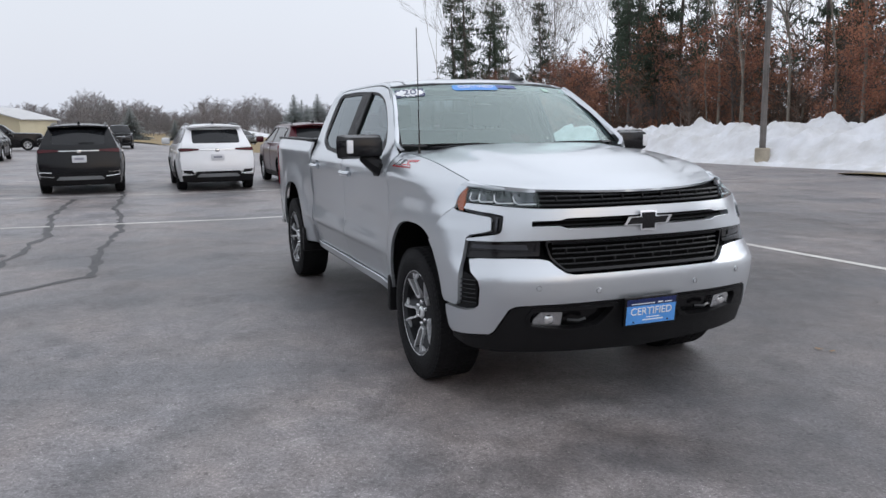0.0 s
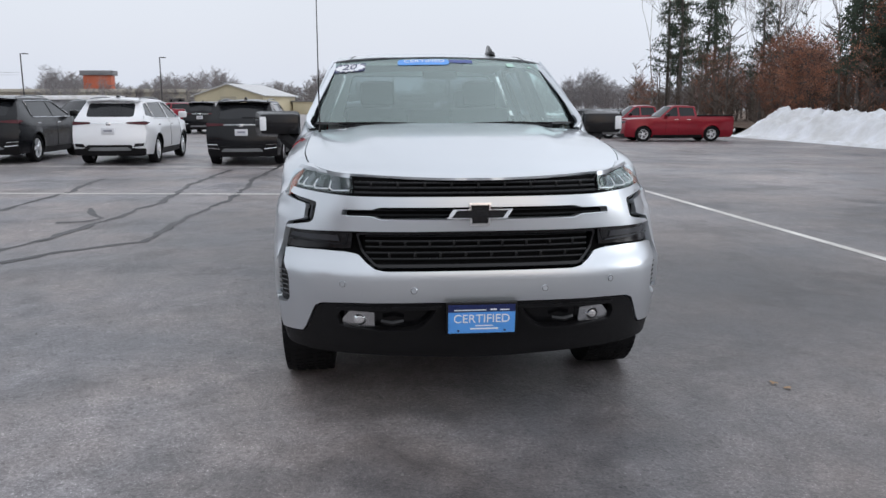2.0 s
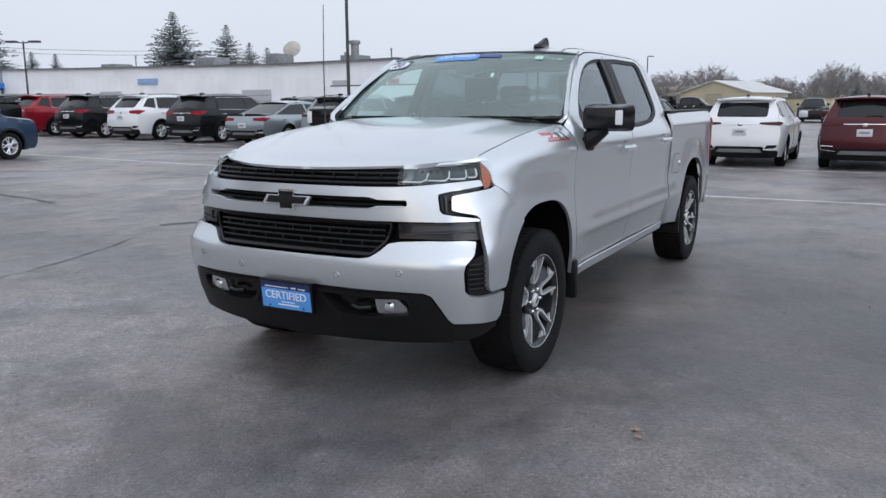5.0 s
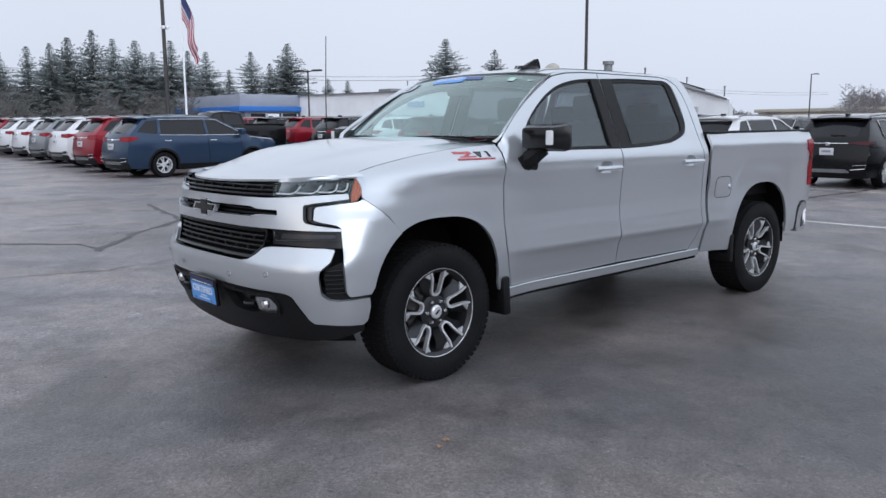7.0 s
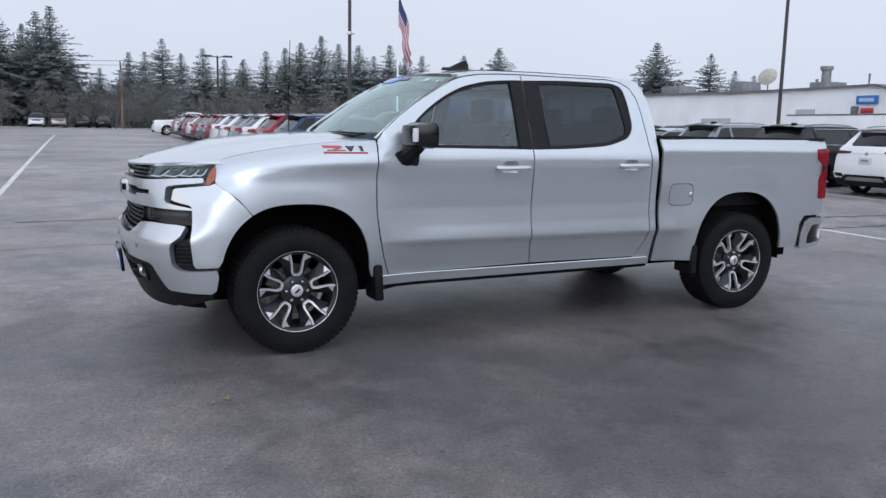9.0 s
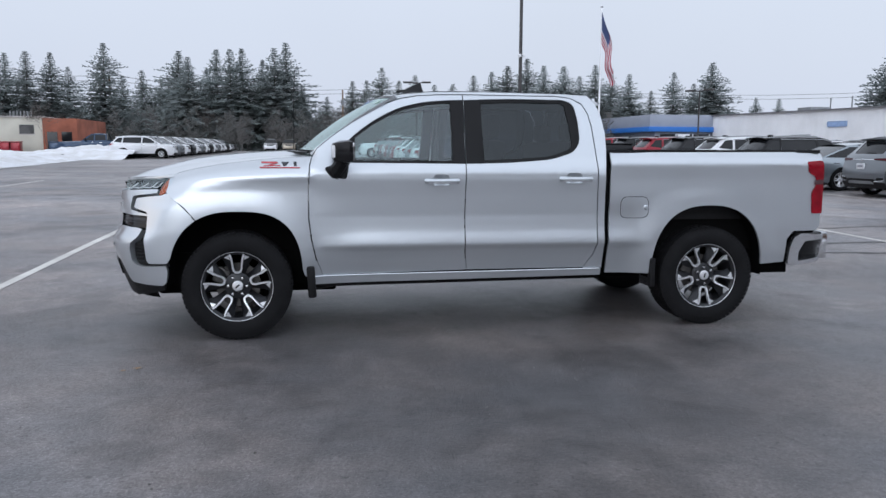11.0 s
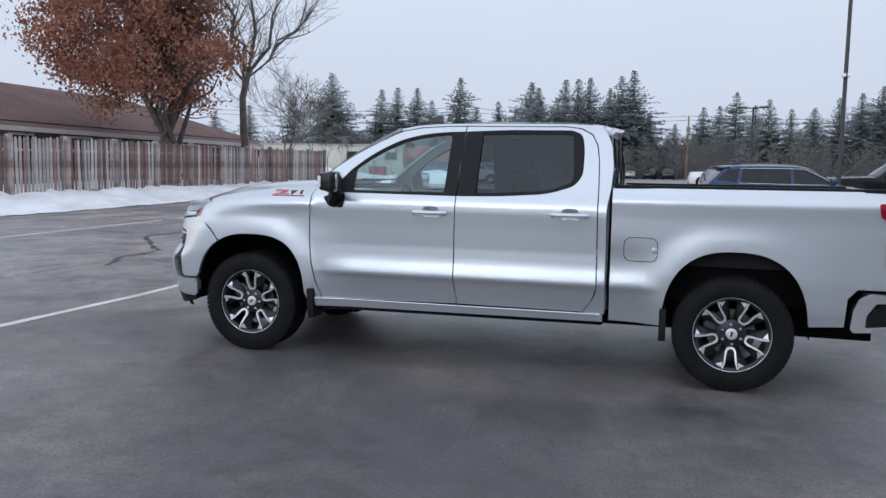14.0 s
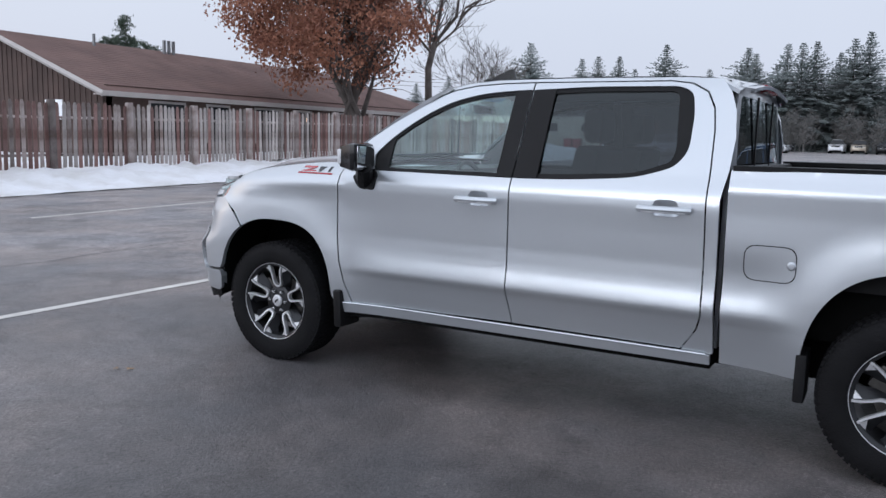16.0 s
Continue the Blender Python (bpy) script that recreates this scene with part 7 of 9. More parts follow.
def make_car(kind):
    """A parked car of one kind, facing +x, its origin on the ground between the axles."""
    k = KINDS[kind]
    wb, W, H, belt, r = k["wb"], k["W"], k["H"], k["belt"], k["r"]
    xf, xr = wb / 2 + k["fo"], -wb / 2 - k["ro"]
    xsh = wb / 2 - 0.0          # plan origin of the windscreen numbers: the front axle
    wsb, wst, rt, rb = xsh - 0.62 + k["wsb"] - 0.0, xsh - 0.62 + k["wst"], k["rt"], k["rb"]
    if kind == "pickup":
        wsb, wst, rt, rb = 0.95, 0.30, -0.95, -1.02
    pick = kind == "pickup"
    car = thing(f"parked_{'car' if kind in ('suv', 'wagon', 'sedan') else kind}", "", "")
    prof = curve_of([(0.2, 0.90), (0.34, 0.955), (0.5, 0.985), (0.68, 1.0), (belt - 0.18, 0.99), (belt - 0.04, 0.965), (belt + 0.02, 0.92), (H - 0.10, 0.695), (H, 0.655)], 0.02)
    rear_x = curve_of([(0.2, xr + 0.14), (0.42, xr + 0.02), (0.62, xr), (0.8, xr + 0.03), (k["deck"] - 0.03, xr + 0.10 if not pick else xr + 0.02), (k["deck"] + 0.02, xr + 0.13 if not pick else xr + 0.02)], 0.03)
    front_x = curve_of([(0.2, xf - 0.12), (0.4, xf - 0.01), (0.6, xf), (k["nose"] - 0.08, xf - 0.05), (k["nose"] + 0.04, xf - 0.14)], 0.03)

    def wide(x):
        return W * (1 - 0.13 * max(0, (x - xf + 0.75) / 0.75) ** 2 - 0.08 * max(0, (xr + 0.65 - x) / 0.65) ** 2)

    def side(x, z):
        y = wide(x) * prof(z)
        for ax in (wb / 2, -wb / 2):
            d = math.hypot(x - ax, z - r) - (r + 0.07)
            y += 0.022 * math.exp(-(d / 0.07) ** 2)
        return y
    sm = lambda x, z: (x, side(x, z), z)

    def arch(ax):
        R = r + 0.055
        zb = 0.24
        a0 = math.asin((zb - r) / R)
        return [(ax + R * math.cos(a), r + R * math.sin(a)) for a in np.linspace(a0, math.pi - a0, 15)]
    hood_z = lambda x: float(np.interp(x, [wsb, xf - 0.5, xf - 0.14], [k["hood"], k["hood"] - 0.06, k["nose"] + 0.03]))
    fx = xf - 0.14
    ring = [(front_x(z), z) for z in (k["nose"], k["nose"] - 0.12, 0.6, 0.42, 0.26)] + arch(wb / 2) + arch(-wb / 2)
    ring += [(rear_x(z), z) for z in (0.26, 0.42, 0.62, 0.8, k["deck"] - 0.03)]
    top_back = [(rb, k["deck"] + (0.0 if pick else 0.02))]
    green = [(rb, k["rbz"]), (rt, H - 0.075), (rt + 0.3, H - 0.035), ((rt + wst) / 2, H - 0.02), (wst - 0.25, H - 0.03), (wst, H - 0.085), (wsb, belt + 0.0)]
    hood_edge = [(x, hood_z(x) - 0.02) for x in np.linspace(wsb - 0.02, fx, 5)]
    outline = ring + top_back + green + hood_edge
    # side windows
    zb, zt = belt + 0.035, H - 0.115
    front_line = lambda z: wsb + (wst - wsb) * (z - belt) / (H - 0.085 - belt) - 0.13
    rear_line = lambda z: rb + (rt - rb) * (z - k["rbz"]) / (H - 0.075 - k["rbz"]) + (0.15 if not pick else 0.10)
    xb = (front_line(zb) + rear_line(zb)) / 2 + 0.02
    if kind in ("suv", "wagon"):
        xb = -0.02
    wins = [rounded([(front_line(zb + 0.02), zb), (front_line(zt), zt), (xb + 0.04, zt + 0.015), (xb + 0.04, zb)], 0.03)]
    end = rear_line(zb) + (0.70 if kind in ("suv", "wagon") else 0.0)
    endt = rear_line(zt) + (0.34 if kind in ("suv", "wagon") else 0.0)
    wins.append(rounded([(xb - 0.04, zb), (xb - 0.04, zt + 0.015), (endt, zt), (end, zb + 0.02)], 0.03))
    if kind in ("suv", "wagon"):
        wins.append(rounded([(end - 0.10, zb + 0.02), (endt - 0.08, zt), (rear_line(zt) - 0.06, zt - 0.03), (rear_line(zb + 0.12) - 0.08, zb + 0.08)], 0.03))
    body = patch(outline, sm, 0.12, 0.0, wins, (0, 1, 0))
    mirrored(body)
    hw = W
    patch([(fx, -hw), (wsb - 0.02, -hw), (wsb - 0.02, hw), (fx, hw)], lambda x, v: (x + 0.12 * (1 - (v / hw) ** 2) * step01(wsb, fx, x), v / hw * side(x, hood_z(x) - 0.02), hood_z(x) - 0.02 + 0.05 * (1 - (v / hw) ** 4)), 0.15, 0, (), (0, 0, 1), body)
    patch([(-hw, 0.26), (hw, 0.26), (hw, k["nose"] + 0.01), (-hw, k["nose"] + 0.01)], lambda v, z: (front_x(z) + 0.12 * (1 - (v / hw) ** 2), v / hw * side(front_x(z), z), z), 0.15, 0, (), (1, 0, 0), body)
    zr0 = lambda x: float(np.interp(x, [rt, rt + 0.3, (rt + wst) / 2, wst - 0.25, wst], [H - 0.075, H - 0.035, H - 0.02, H - 0.03, H - 0.085]))
    patch([(wst, -hw), (rt - 0.05, -hw), (rt - 0.05, hw), (wst, hw)], lambda x, v: (x, v / hw * side(x, zr0(x)), zr0(x) + 0.05 * (1 - (v / hw) ** 2)), 0.15, 0, (), (0, 0, 1), body)
    rx = lambda z: rear_x(z) if z <= k["deck"] else (rb + (rt - rb) * (z - k["rbz"]) / (H - 0.075 - k["rbz"]))
    bulge = 0.10 if not pick else 0.03
    rm = lambda o: (lambda v, z: (rx(z) - bulge * (1 - (v / hw) ** 2) - o, v / hw * (side(rx(z), z) + (o if abs(v) > hw * 0.8 else 0)), z))
    suv = kind in ("suv", "wagon")
    if suv:
        rw = rounded([(-0.70 * hw, k["rbz"] + 0.04), (0.70 * hw, k["rbz"] + 0.04), (0.82 * hw, H - 0.13), (-0.82 * hw, H - 0.13)], 0.06)
        patch([(-hw, 0.26), (hw, 0.26), (hw, H - 0.075), (-hw, H - 0.075)], rm(0), 0.11, 0, [rw], (-1, 0, 0), body)
    else:
        patch([(-hw, 0.26), (hw, 0.26), (hw, k["deck"] - 0.03), (-hw, k["deck"] - 0.03)], rm(0), 0.12, 0, (), (-1, 0, 0), body)
        if not pick:
            patch([(rb, -hw), (xr + 0.12, -hw), (xr + 0.12, hw), (rb, hw)], lambda x, v: (x - 0.08 * (1 - (v / hw) ** 2), v / hw * side(x, k["deck"]), k["deck"] + 0.02 + 0.03 * (1 - (v / hw) ** 4)), 0.12, 0, (), (0, 0, 1), body)
    bmesh.ops.remove_doubles(body, verts=body.verts, dist=0.004)
    bo = part("body", body, PAINT["white"], car, sharp=38)
    bo.material_slots[0].link = "OBJECT"
    bo.material_slots[0].material = PAINT["white"]
    # glass
    for s in (1, -1):
        for w in wins:
            part("side_window", patch(w, lambda x, z: (x, s * (side(x, z) - 0.012), z), 0.2, 0, (), (0, s, 0)), GLASS_FAR, car)
        if suv:
            arc = [(front_line(zb) + 0.02, zb), (front_line((zb + zt) / 2) + 0.02, (zb + zt) / 2), (front_line(zt) - 0.02, zt + 0.015), (xb, zt + 0.03), (endt - 0.04, zt + 0.015), (end - 0.05, zb), (xb, zb - 0.015), (front_line(zb) + 0.02, zb - 0.01)]
            part("window_trim", add_tube(bmesh.new(), [(x, s * (side(x, z) + 0.004), z) for x, z in arc], 0.011, 4, False), SATIN_CHROME, car, "bright window surround")
    ln = math.hypot(wsb - wst, H - 0.085 - belt)
    wsm = lambda u, v: (wsb - 0.02 + (wst - wsb) * u / ln + 0.10 * (1 - (v / hw) ** 2), v / hw * (side(wsb + (wst - wsb) * u / ln, belt + (H - 0.085 - belt) * u / ln) - 0.03), belt + (H - 0.075 - belt) * u / ln + 0.03 * (1 - (v / hw) ** 2))
    part("windscreen", patch([(0, -hw), (ln, -hw), (ln, hw), (0, hw)], wsm, 0.15, 0, (), (1, 0, 1)), GLASS_FAR, car)
    if suv:
        part("rear_window", patch(rw, rm(-0.012), 0.2, 0, (), (-1, 0, 0)), GLASS_FAR, car)
        sp = patch(rounded([(rt + 0.1, -0.78 * hw), (rt - 0.22, -0.70 * hw), (rt - 0.22, 0.70 * hw), (rt + 0.1, 0.78 * hw)], 0.05), lambda x, v: (x, v * 0.92, zr0(max(x, rt)) + 0.055 - 0.06 * (v / hw) ** 2 - 0.02 * max(0, rt - x)), 0.15, 0.035, (), (0, 0, 1))
        part("rear_wiper", add_tube(bmesh.new(), [rm(0.02)(v * hw, k["rbz"] + 0.07 + 0.02 * (v + 0.1)) for v in (0.0, -0.2, -0.42)], 0.012, 5), MATT_BLACK, car)
        so = part("spoiler", sp, PAINT["white"], car)
        so.material_slots[0].link = "OBJECT"
        so.material_slots[0].material = PAINT["white"]
        for s in (1, -1):
            part("roof_rail", add_tube(bmesh.new(), [(x, s * (side(x, zr0(x)) - 0.05), zr0(x) + 0.035 + 0.02 * math.sin(math.pi * i / 8)) for i, x in enumerate(np.linspace(wst - 0.35, rt + 0.15, 9))], 0.016, 5), GALVANISED, car)
        part("antenna_fin", box((rt + 0.30, -0.03, H + 0.01), (rt + 0.5, 0.03, H + 0.07), 0.02), GLOSS_BLACK, car)
    else:
        lr = math.hypot(rb - rt, H - 0.075 - k["rbz"])
        part("rear_window", patch([(0, -hw * 0.98), (lr, -hw * 0.98), (lr, hw * 0.98), (0, hw * 0.98)], lambda u, v: (rb + (rt - rb) * u / lr - 0.05 * (1 - (v / hw) ** 2), v / hw * (side(rb, k["rbz"] + (H - 0.075 - k["rbz"]) * u / lr) - 0.02), k["rbz"] - 0.02 + (H - 0.05 - k["rbz"]) * u / lr), 0.2, 0, (), (-1, 0, 1)), GLASS_FAR, car)
    # lower cladding and bumpers in dark plastic
    if not pick:
        part("rear_bumper", patch(rounded([(-hw, 0.24), (hw, 0.24), (hw, 0.40), (0.72 * hw, 0.41), (0.6 * hw, 0.50), (-0.6 * hw, 0.50), (-0.72 * hw, 0.41), (-hw, 0.40)], 0.03), rm(0.012), 0.12, 0.02, (), (-1, 0, 0)), MATT_BLACK, car)
        part("skid_trim", patch(rounded([(-0.62 * hw, 0.36), (0.62 * hw, 0.36), (0.52 * hw, 0.44), (-0.52 * hw, 0.44)], 0.03), rm(0.022), 0.12, 0.01, (), (-1, 0, 0)), GALVANISED, car)
        for s in (1, -1):
            part("exhaust_trim", patch(rounded([(s * 0.66 * hw, 0.44), (s * 0.93 * hw, 0.47), (s * 0.95 * hw, 0.54), (s * 0.72 * hw, 0.53)], 0.015), rm(0.014), 0.08, 0.012, (), (-1, 0, 0)), MATT_BLACK, car)
            part("exhaust_rim", add_tube(bmesh.new(), [rm(0.03)(s * v * hw, z) for v, z in ((0.64, 0.43), (0.95, 0.46), (0.97, 0.545), (0.70, 0.535))], 0.010, 5), CHROME, car)
        part("lamp_strip", patch(rounded([(-0.5 * hw, 1.02), (0.5 * hw, 1.02), (0.5 * hw, 1.035), (-0.5 * hw, 1.035)], 0.005), rm(0.010), 0.1, 0.008, (), (-1, 0, 0)), CHROME, car)
    else:
        part("rear_bumper", box((xr - 0.10, -0.92, 0.50), (xr + 0.12, 0.92, 0.70), 0.04), CHROME, car)
        part("bed_liner", box((xr + 0.06, -0.80, 0.9), (rb - 0.06, 0.80, k["deck"] - 0.05)), MATT_BLACK, car)
        part("bed_rail", add_box(box((xr + 0.04, -0.96, k["deck"] - 0.04), (rb, -0.84, k["deck"] + 0.01), 0.01), (xr + 0.04, 0.84, k["deck"] - 0.04), (rb, 0.96, k["deck"] + 0.01), 0.01), MATT_BLACK, car)
    part("front_bumper", patch(rounded([(-0.9 * hw, 0.24), (0.9 * hw, 0.24), (0.9 * hw, 0.42), (-0.9 * hw, 0.42)], 0.05), lambda v, z: (front_x(z) + 0.12 * (1 - (v / hw) ** 2) + 0.012, v / hw * side(front_x(z), z), z), 0.15, 0.02, (), (1, 0, 0)), MATT_BLACK, car)
    g0 = k["nose"] - 0.30
    grille = part("grille", patch(rounded([(-0.55 * hw, g0), (0.55 * hw, g0), (0.66 * hw, k["nose"] - 0.06), (-0.66 * hw, k["nose"] - 0.06)], 0.06), lambda v, z: (front_x(z) + 0.12 * (1 - (v / hw) ** 2) + 0.01, v / hw * side(front_x(z), z), z), 0.12, 0.015, (), (1, 0, 0)), GLOSS_BLACK, car)
    part("grille_bar", add_tube(bmesh.new(), [(front_x(g0 + 0.12) + 0.135 - 0.12 * (v / hw) ** 2, v * 0.97, g0 + 0.13) for v in np.linspace(-0.55 * hw, 0.55 * hw, 9)], 0.012, 5), CHROME, grille)
    for s in (1, -1):
        part("headlamp", patch(rounded([(s * 0.64 * hw, k["nose"] - 0.16), (s * 0.98 * hw, k["nose"] - 0.14), (s * 0.99 * hw, k["nose"] - 0.06), (s * 0.62 * hw, k["nose"] - 0.07)], 0.02), lambda v, z: (front_x(z) + 0.12 * (1 - (v / hw) ** 2) + 0.012, v / hw * side(front_x(z), z) * 1.004, z), 0.08, 0.02, (), (1, 0, 0)), LAMP_CLEAR, car)
        tz = {"suv": (0.985, 1.075), "wagon": (0.96, 1.11), "sedan": (0.80, 0.93), "pickup": (0.86, 1.22)}[kind]
        tw = (0.50, 1.0) if not pick else (0.86, 1.0)
        part("tail_lamp", patch(rounded([(s * tw[0] * hw, tz[0] + (0.03 if not pick else 0)), (s * hw, tz[0]), (s * hw, tz[1]), (s * tw[0] * hw, tz[1] - (0.02 if not pick else 0))], 0.02), rm(0.012), 0.08, 0.02, (), (-1, 0, 0)), SMOKED_LENS if kind == "suv" else RED_LENS, car)
        if kind != "pickup":
            part("tail_lamp_side", patch(rounded([(rear_x(tz[0]) + 0.30, tz[1] - 0.03), (rear_x(tz[0]) + 0.0, tz[0]), (rear_x(tz[1]) - 0.0, tz[1])], 0.01), lambda x, z: (x, s * (side(x, z) + 0.008), z), 0.08, 0.012, (), (0, s, 0)), SMOKED_LENS if kind == "suv" else RED_LENS, car)
        mir = part("wing_mirror", box((wsb - 0.42, s * (W - 0.02) - (0.0 if s > 0 else 0.22), belt + 0.02), (wsb - 0.26, s * (W - 0.02) + (0.22 if s > 0 else 0.0), belt + 0.20), 0.05), GLOSS_BLACK if pick else PAINT["white"], car)
        if not pick:
            mir.material_slots[0].link = "OBJECT"
            mir.material_slots[0].material = PAINT["white"]
        for hx in (xb + 0.14, end + 0.16 if suv else rear_line(zb) + 0.35):
            part("door_handle", box((hx - 0.10, s * side(hx, belt - 0.12) - 0.02, belt - 0.135), (hx + 0.10, s * side(hx, belt - 0.12) + 0.03, belt - 0.105), 0.008), CHROME, car)
        for dx in (xb, wsb - 0.30):
            part("door_seam", add_tube(bmesh.new(), [(dx + 0.02 * math.sin(z * 5), s * (side(dx, z) + 0.0015), z) for z in np.linspace(0.36, belt - 0.01, 8)], 0.004, 4), DEEP_BLACK, car)
        if kind in ("suv", "wagon"):          # dark lining round each wheel opening
            for ax in (wb / 2, -wb / 2):
                R0, R1 = r + 0.050, r + (0.105 if kind == "wagon" else 0.072)
                arcs = [[(ax + R * math.cos(a), r + R * math.sin(a)) for a in np.linspace(-0.28, math.pi + 0.28, 17)] for R in (R1, R0)]
                part("arch_trim", patch(arcs[0] + arcs[1][::-1], lambda x, z: (x, s * (side(x, z) + 0.010), z), 0.15, 0.012, (), (0, s, 0)), MATT_BLACK, car)
        sill = patch([(wb / 2 - r - 0.10, 0.22), (-wb / 2 + r + 0.10, 0.22), (-wb / 2 + r + 0.10, 0.36), (wb / 2 - r - 0.10, 0.36)], lambda x, z: (x, s * (side(x, z) + 0.008), z), 0.2, 0.01, (), (0, s, 0))
        part("sill_cladding", sill, MATT_BLACK, car)
    zp = 0.84 if suv else (0.66 if not pick else 0.60)
    plate = part("plate", box((rx(zp) - bulge - 0.03, -0.155, zp - 0.08), (rx(zp) - bulge + 0.01, 0.155, zp + 0.08), 0.006), PLATE_WHITE, car, "white dealer plate")
    part("plate_print", box((rx(zp) - bulge - 0.033, -0.10, zp - 0.02), (rx(zp) - bulge - 0.03, 0.10, zp + 0.03)), PLATE_INK, plate)
    part("emblem", box((rx(1.0) - bulge - 0.02, -0.05, 0.97), (rx(1.0) - bulge + 0.01, 0.05, 1.05), 0.02), CHROME, car)
    # dark underbody fills the wheel wells
    part("underbody", add_box(box((xr + 0.2, -W + 0.24, 0.22), (xf - 0.25, W - 0.24, belt - 0.25)), (-wb / 2 + r + 0.08, -W + 0.1, 0.2), (wb / 2 - r - 0.08, W - 0.1, 0.5)), DEEP_BLACK, car)
    for ax in (wb / 2, -wb / 2):
        for s in (1, -1):
            wheel_parts(car, r, 0.225, k["rim"], pose(ax, s * (W - 0.125), r, 0, 0, 0 if s > 0 else 180))
    return car


def dress(car, paint, label, category, group, at):
    car.matrix_basis = at
    tagged(car, label, category, group)
    for o in car.children_recursive:
        if o.type == "MESH":
            for s in o.material_slots:
                if s.link == "OBJECT":
                    s.material = PAINT[paint]
    return car


PROTO = {}


def park(kind, paint, x, y, yaw, label, group, scale=1.0):
    """x, y: the middle of the car."""
    at = pose(x, y, ground_z(x, y) + 0.0, 0, 0, yaw) @ Matrix.Scale(scale, 4)
    cat = {"suv": "car", "wagon": "car", "sedan": "car", "pickup": "pickup truck"}[kind]
    if kind not in PROTO:
        PROTO[kind] = make_car(kind)
        car = PROTO[kind]
    else:
        car = copy_thing(PROTO[kind], at)
    return dress(car, paint, label, cat, group, at)


WORD = {"white": "white", "black": "black", "grey": "silver-grey", "silver": "pale silver", "maroon": "dark maroon", "red": "red", "blue": "slate blue", "tan": "tan"}
NOUN = {"suv": "compact SUV with dark glass", "wagon": "rounded crossover with dark glass", "sedan": "four-door sedan", "pickup": "crew-cab pickup"}
ROW_A = [(2.1, "suv", "maroon"), (-0.5, "suv", "white"), (-3.6, "suv", "black"), (-6.8, "suv", "white"), (-9.8, "suv", "black"), (-12.8, "suv", "grey"), (-15.9, "sedan", "silver"),
         (-18.9, "wagon", "black"), (-22.0, "wagon", "white"), (-25.1, "wagon", "black"), (-28.2, "wagon", "red"), (-31.3, "wagon", "black"), (-34.4, "wagon", "red"), (-37.5, "wagon", "red"), (-40.6, "wagon", "white"), (-43.7, "wagon", "white"), (-46.8, "wagon", "grey")]
for y, kind, col in ROW_A:
    wb2 = KINDS[kind]["wb"] / 2
    park(kind, col, -16.7 - wb2, y, 180, f"{WORD[col]} {NOUN[kind]} parked in a long row", "cars parked behind the truck")
ROW_B = ["blue", "red", "white", "grey", "white", "white", "red", "grey", "red", "white", "red", "black", "white", "red"]
for i, col in enumerate(ROW_B):
    park("wagon", col, -6.5 - 0.12 * i, -17.2 - 3.0 * i, 184, f"{WORD[col]} {NOUN['wagon']} parked in the side row", "cars parked in the side row", 0.97)
park("pickup", "black", -11.9, -27.6, 2, "black crew-cab pickup parked nose to nose with crossovers", "cars parked in the side row")
park("pickup", "white", -7.8, -62.5, 0, "white crew-cab pickup at the end of the row", "cars parked in the side row")
for i, col in enumerate(["white", "grey", "white", "black", "white", "grey", "white", "black", "white", "grey", "white", "white", "black", "white", "grey", "black"]):
    park("wagon", col, 11.6 - 0.02 * i, -56 - 3.2 * i, 178, f"{WORD[col]} {NOUN['wagon']} parked on the far side", "cars parked on the far side")
for x, kind, col in ((5.0, "pickup", "white"), (2.25, "pickup", "tan"), (-0.72, "suv", "black"), (-3.4, "suv", "black")):
    park(kind, col, x, -117, 90, f"{WORD[col]} {NOUN[kind]} far off at the lot end", "vehicles at the far end")
for y, x, kind, col, yaw in ((15.8, -36.8, "pickup", "red", -92), (15.4, -41.5, "pickup", "red", -92), (15.0, -46.8, "suv", "black", -88), (14.6, -51.0, "suv", "black", -88)):
    park(kind, col, x, y, yaw, f"{WORD[col]} {NOUN[kind]} parked by the snowbank", "vehicles by the snowbank")
for x, y, kind, col, yaw in ((-66, -3.0, "pickup", "black", 0), (-84, 9, "suv", "grey", 20), (-62, -14.5, "suv", "red", 80), (-60, -11, "pickup", "black", 95), (-40, -21.5, "pickup", "black", 100), (-33, -13.0, "suv", "black", 0), (-33, -17, "suv", "black", 0),
                             (-34, -24, "suv", "black", 180), (-34, -28, "suv", "grey", 180), (-75, -20, "suv", "grey", 90), (-78, -24, "sedan", "white", 90), (-80, -28, "suv", "blue", 90), (-40, -9, "suv", "black", 180), (-55, -17, "sedan", "grey", 90),
                             (-39, -40, "suv", "black", 0), (-39, -44, "wagon", "black", 0), (-39, -48, "suv", "white", 0)):
    park(kind, col, x, y, yaw, f"{WORD[col]} {NOUN[kind]} parked in the distance", "cars parked in the distance")
park("pickup", "blue", 16.5, -62, 0, "dark blue pickup by the snow heap", "vehicles at the far end")


def box_trailer():
    t = thing("box_trailer", "white enclosed cargo trailer by the service building", "trailer", at=pose(-44, -29.5, ground_z(-44, -29.5), 0, 0, 92))
    part("box_body", box((-3.6, -1.2, 0.55), (3.6, 1.2, 2.55), 0.08), WHITE_METAL, t)
    part("roof_edge", box((-3.62, -1.22, 2.5), (3.62, 1.22, 2.6), 0.03), GREY_ROOF, t)
    for x in (-0.6, 0.4):
        for s in (-1, 1):
            wheel_parts(t, 0.36, 0.2, 0.22, pose(x, s * 1.12, 0.36, 0, 0, 0 if s > 0 else 180))


box_trailer()

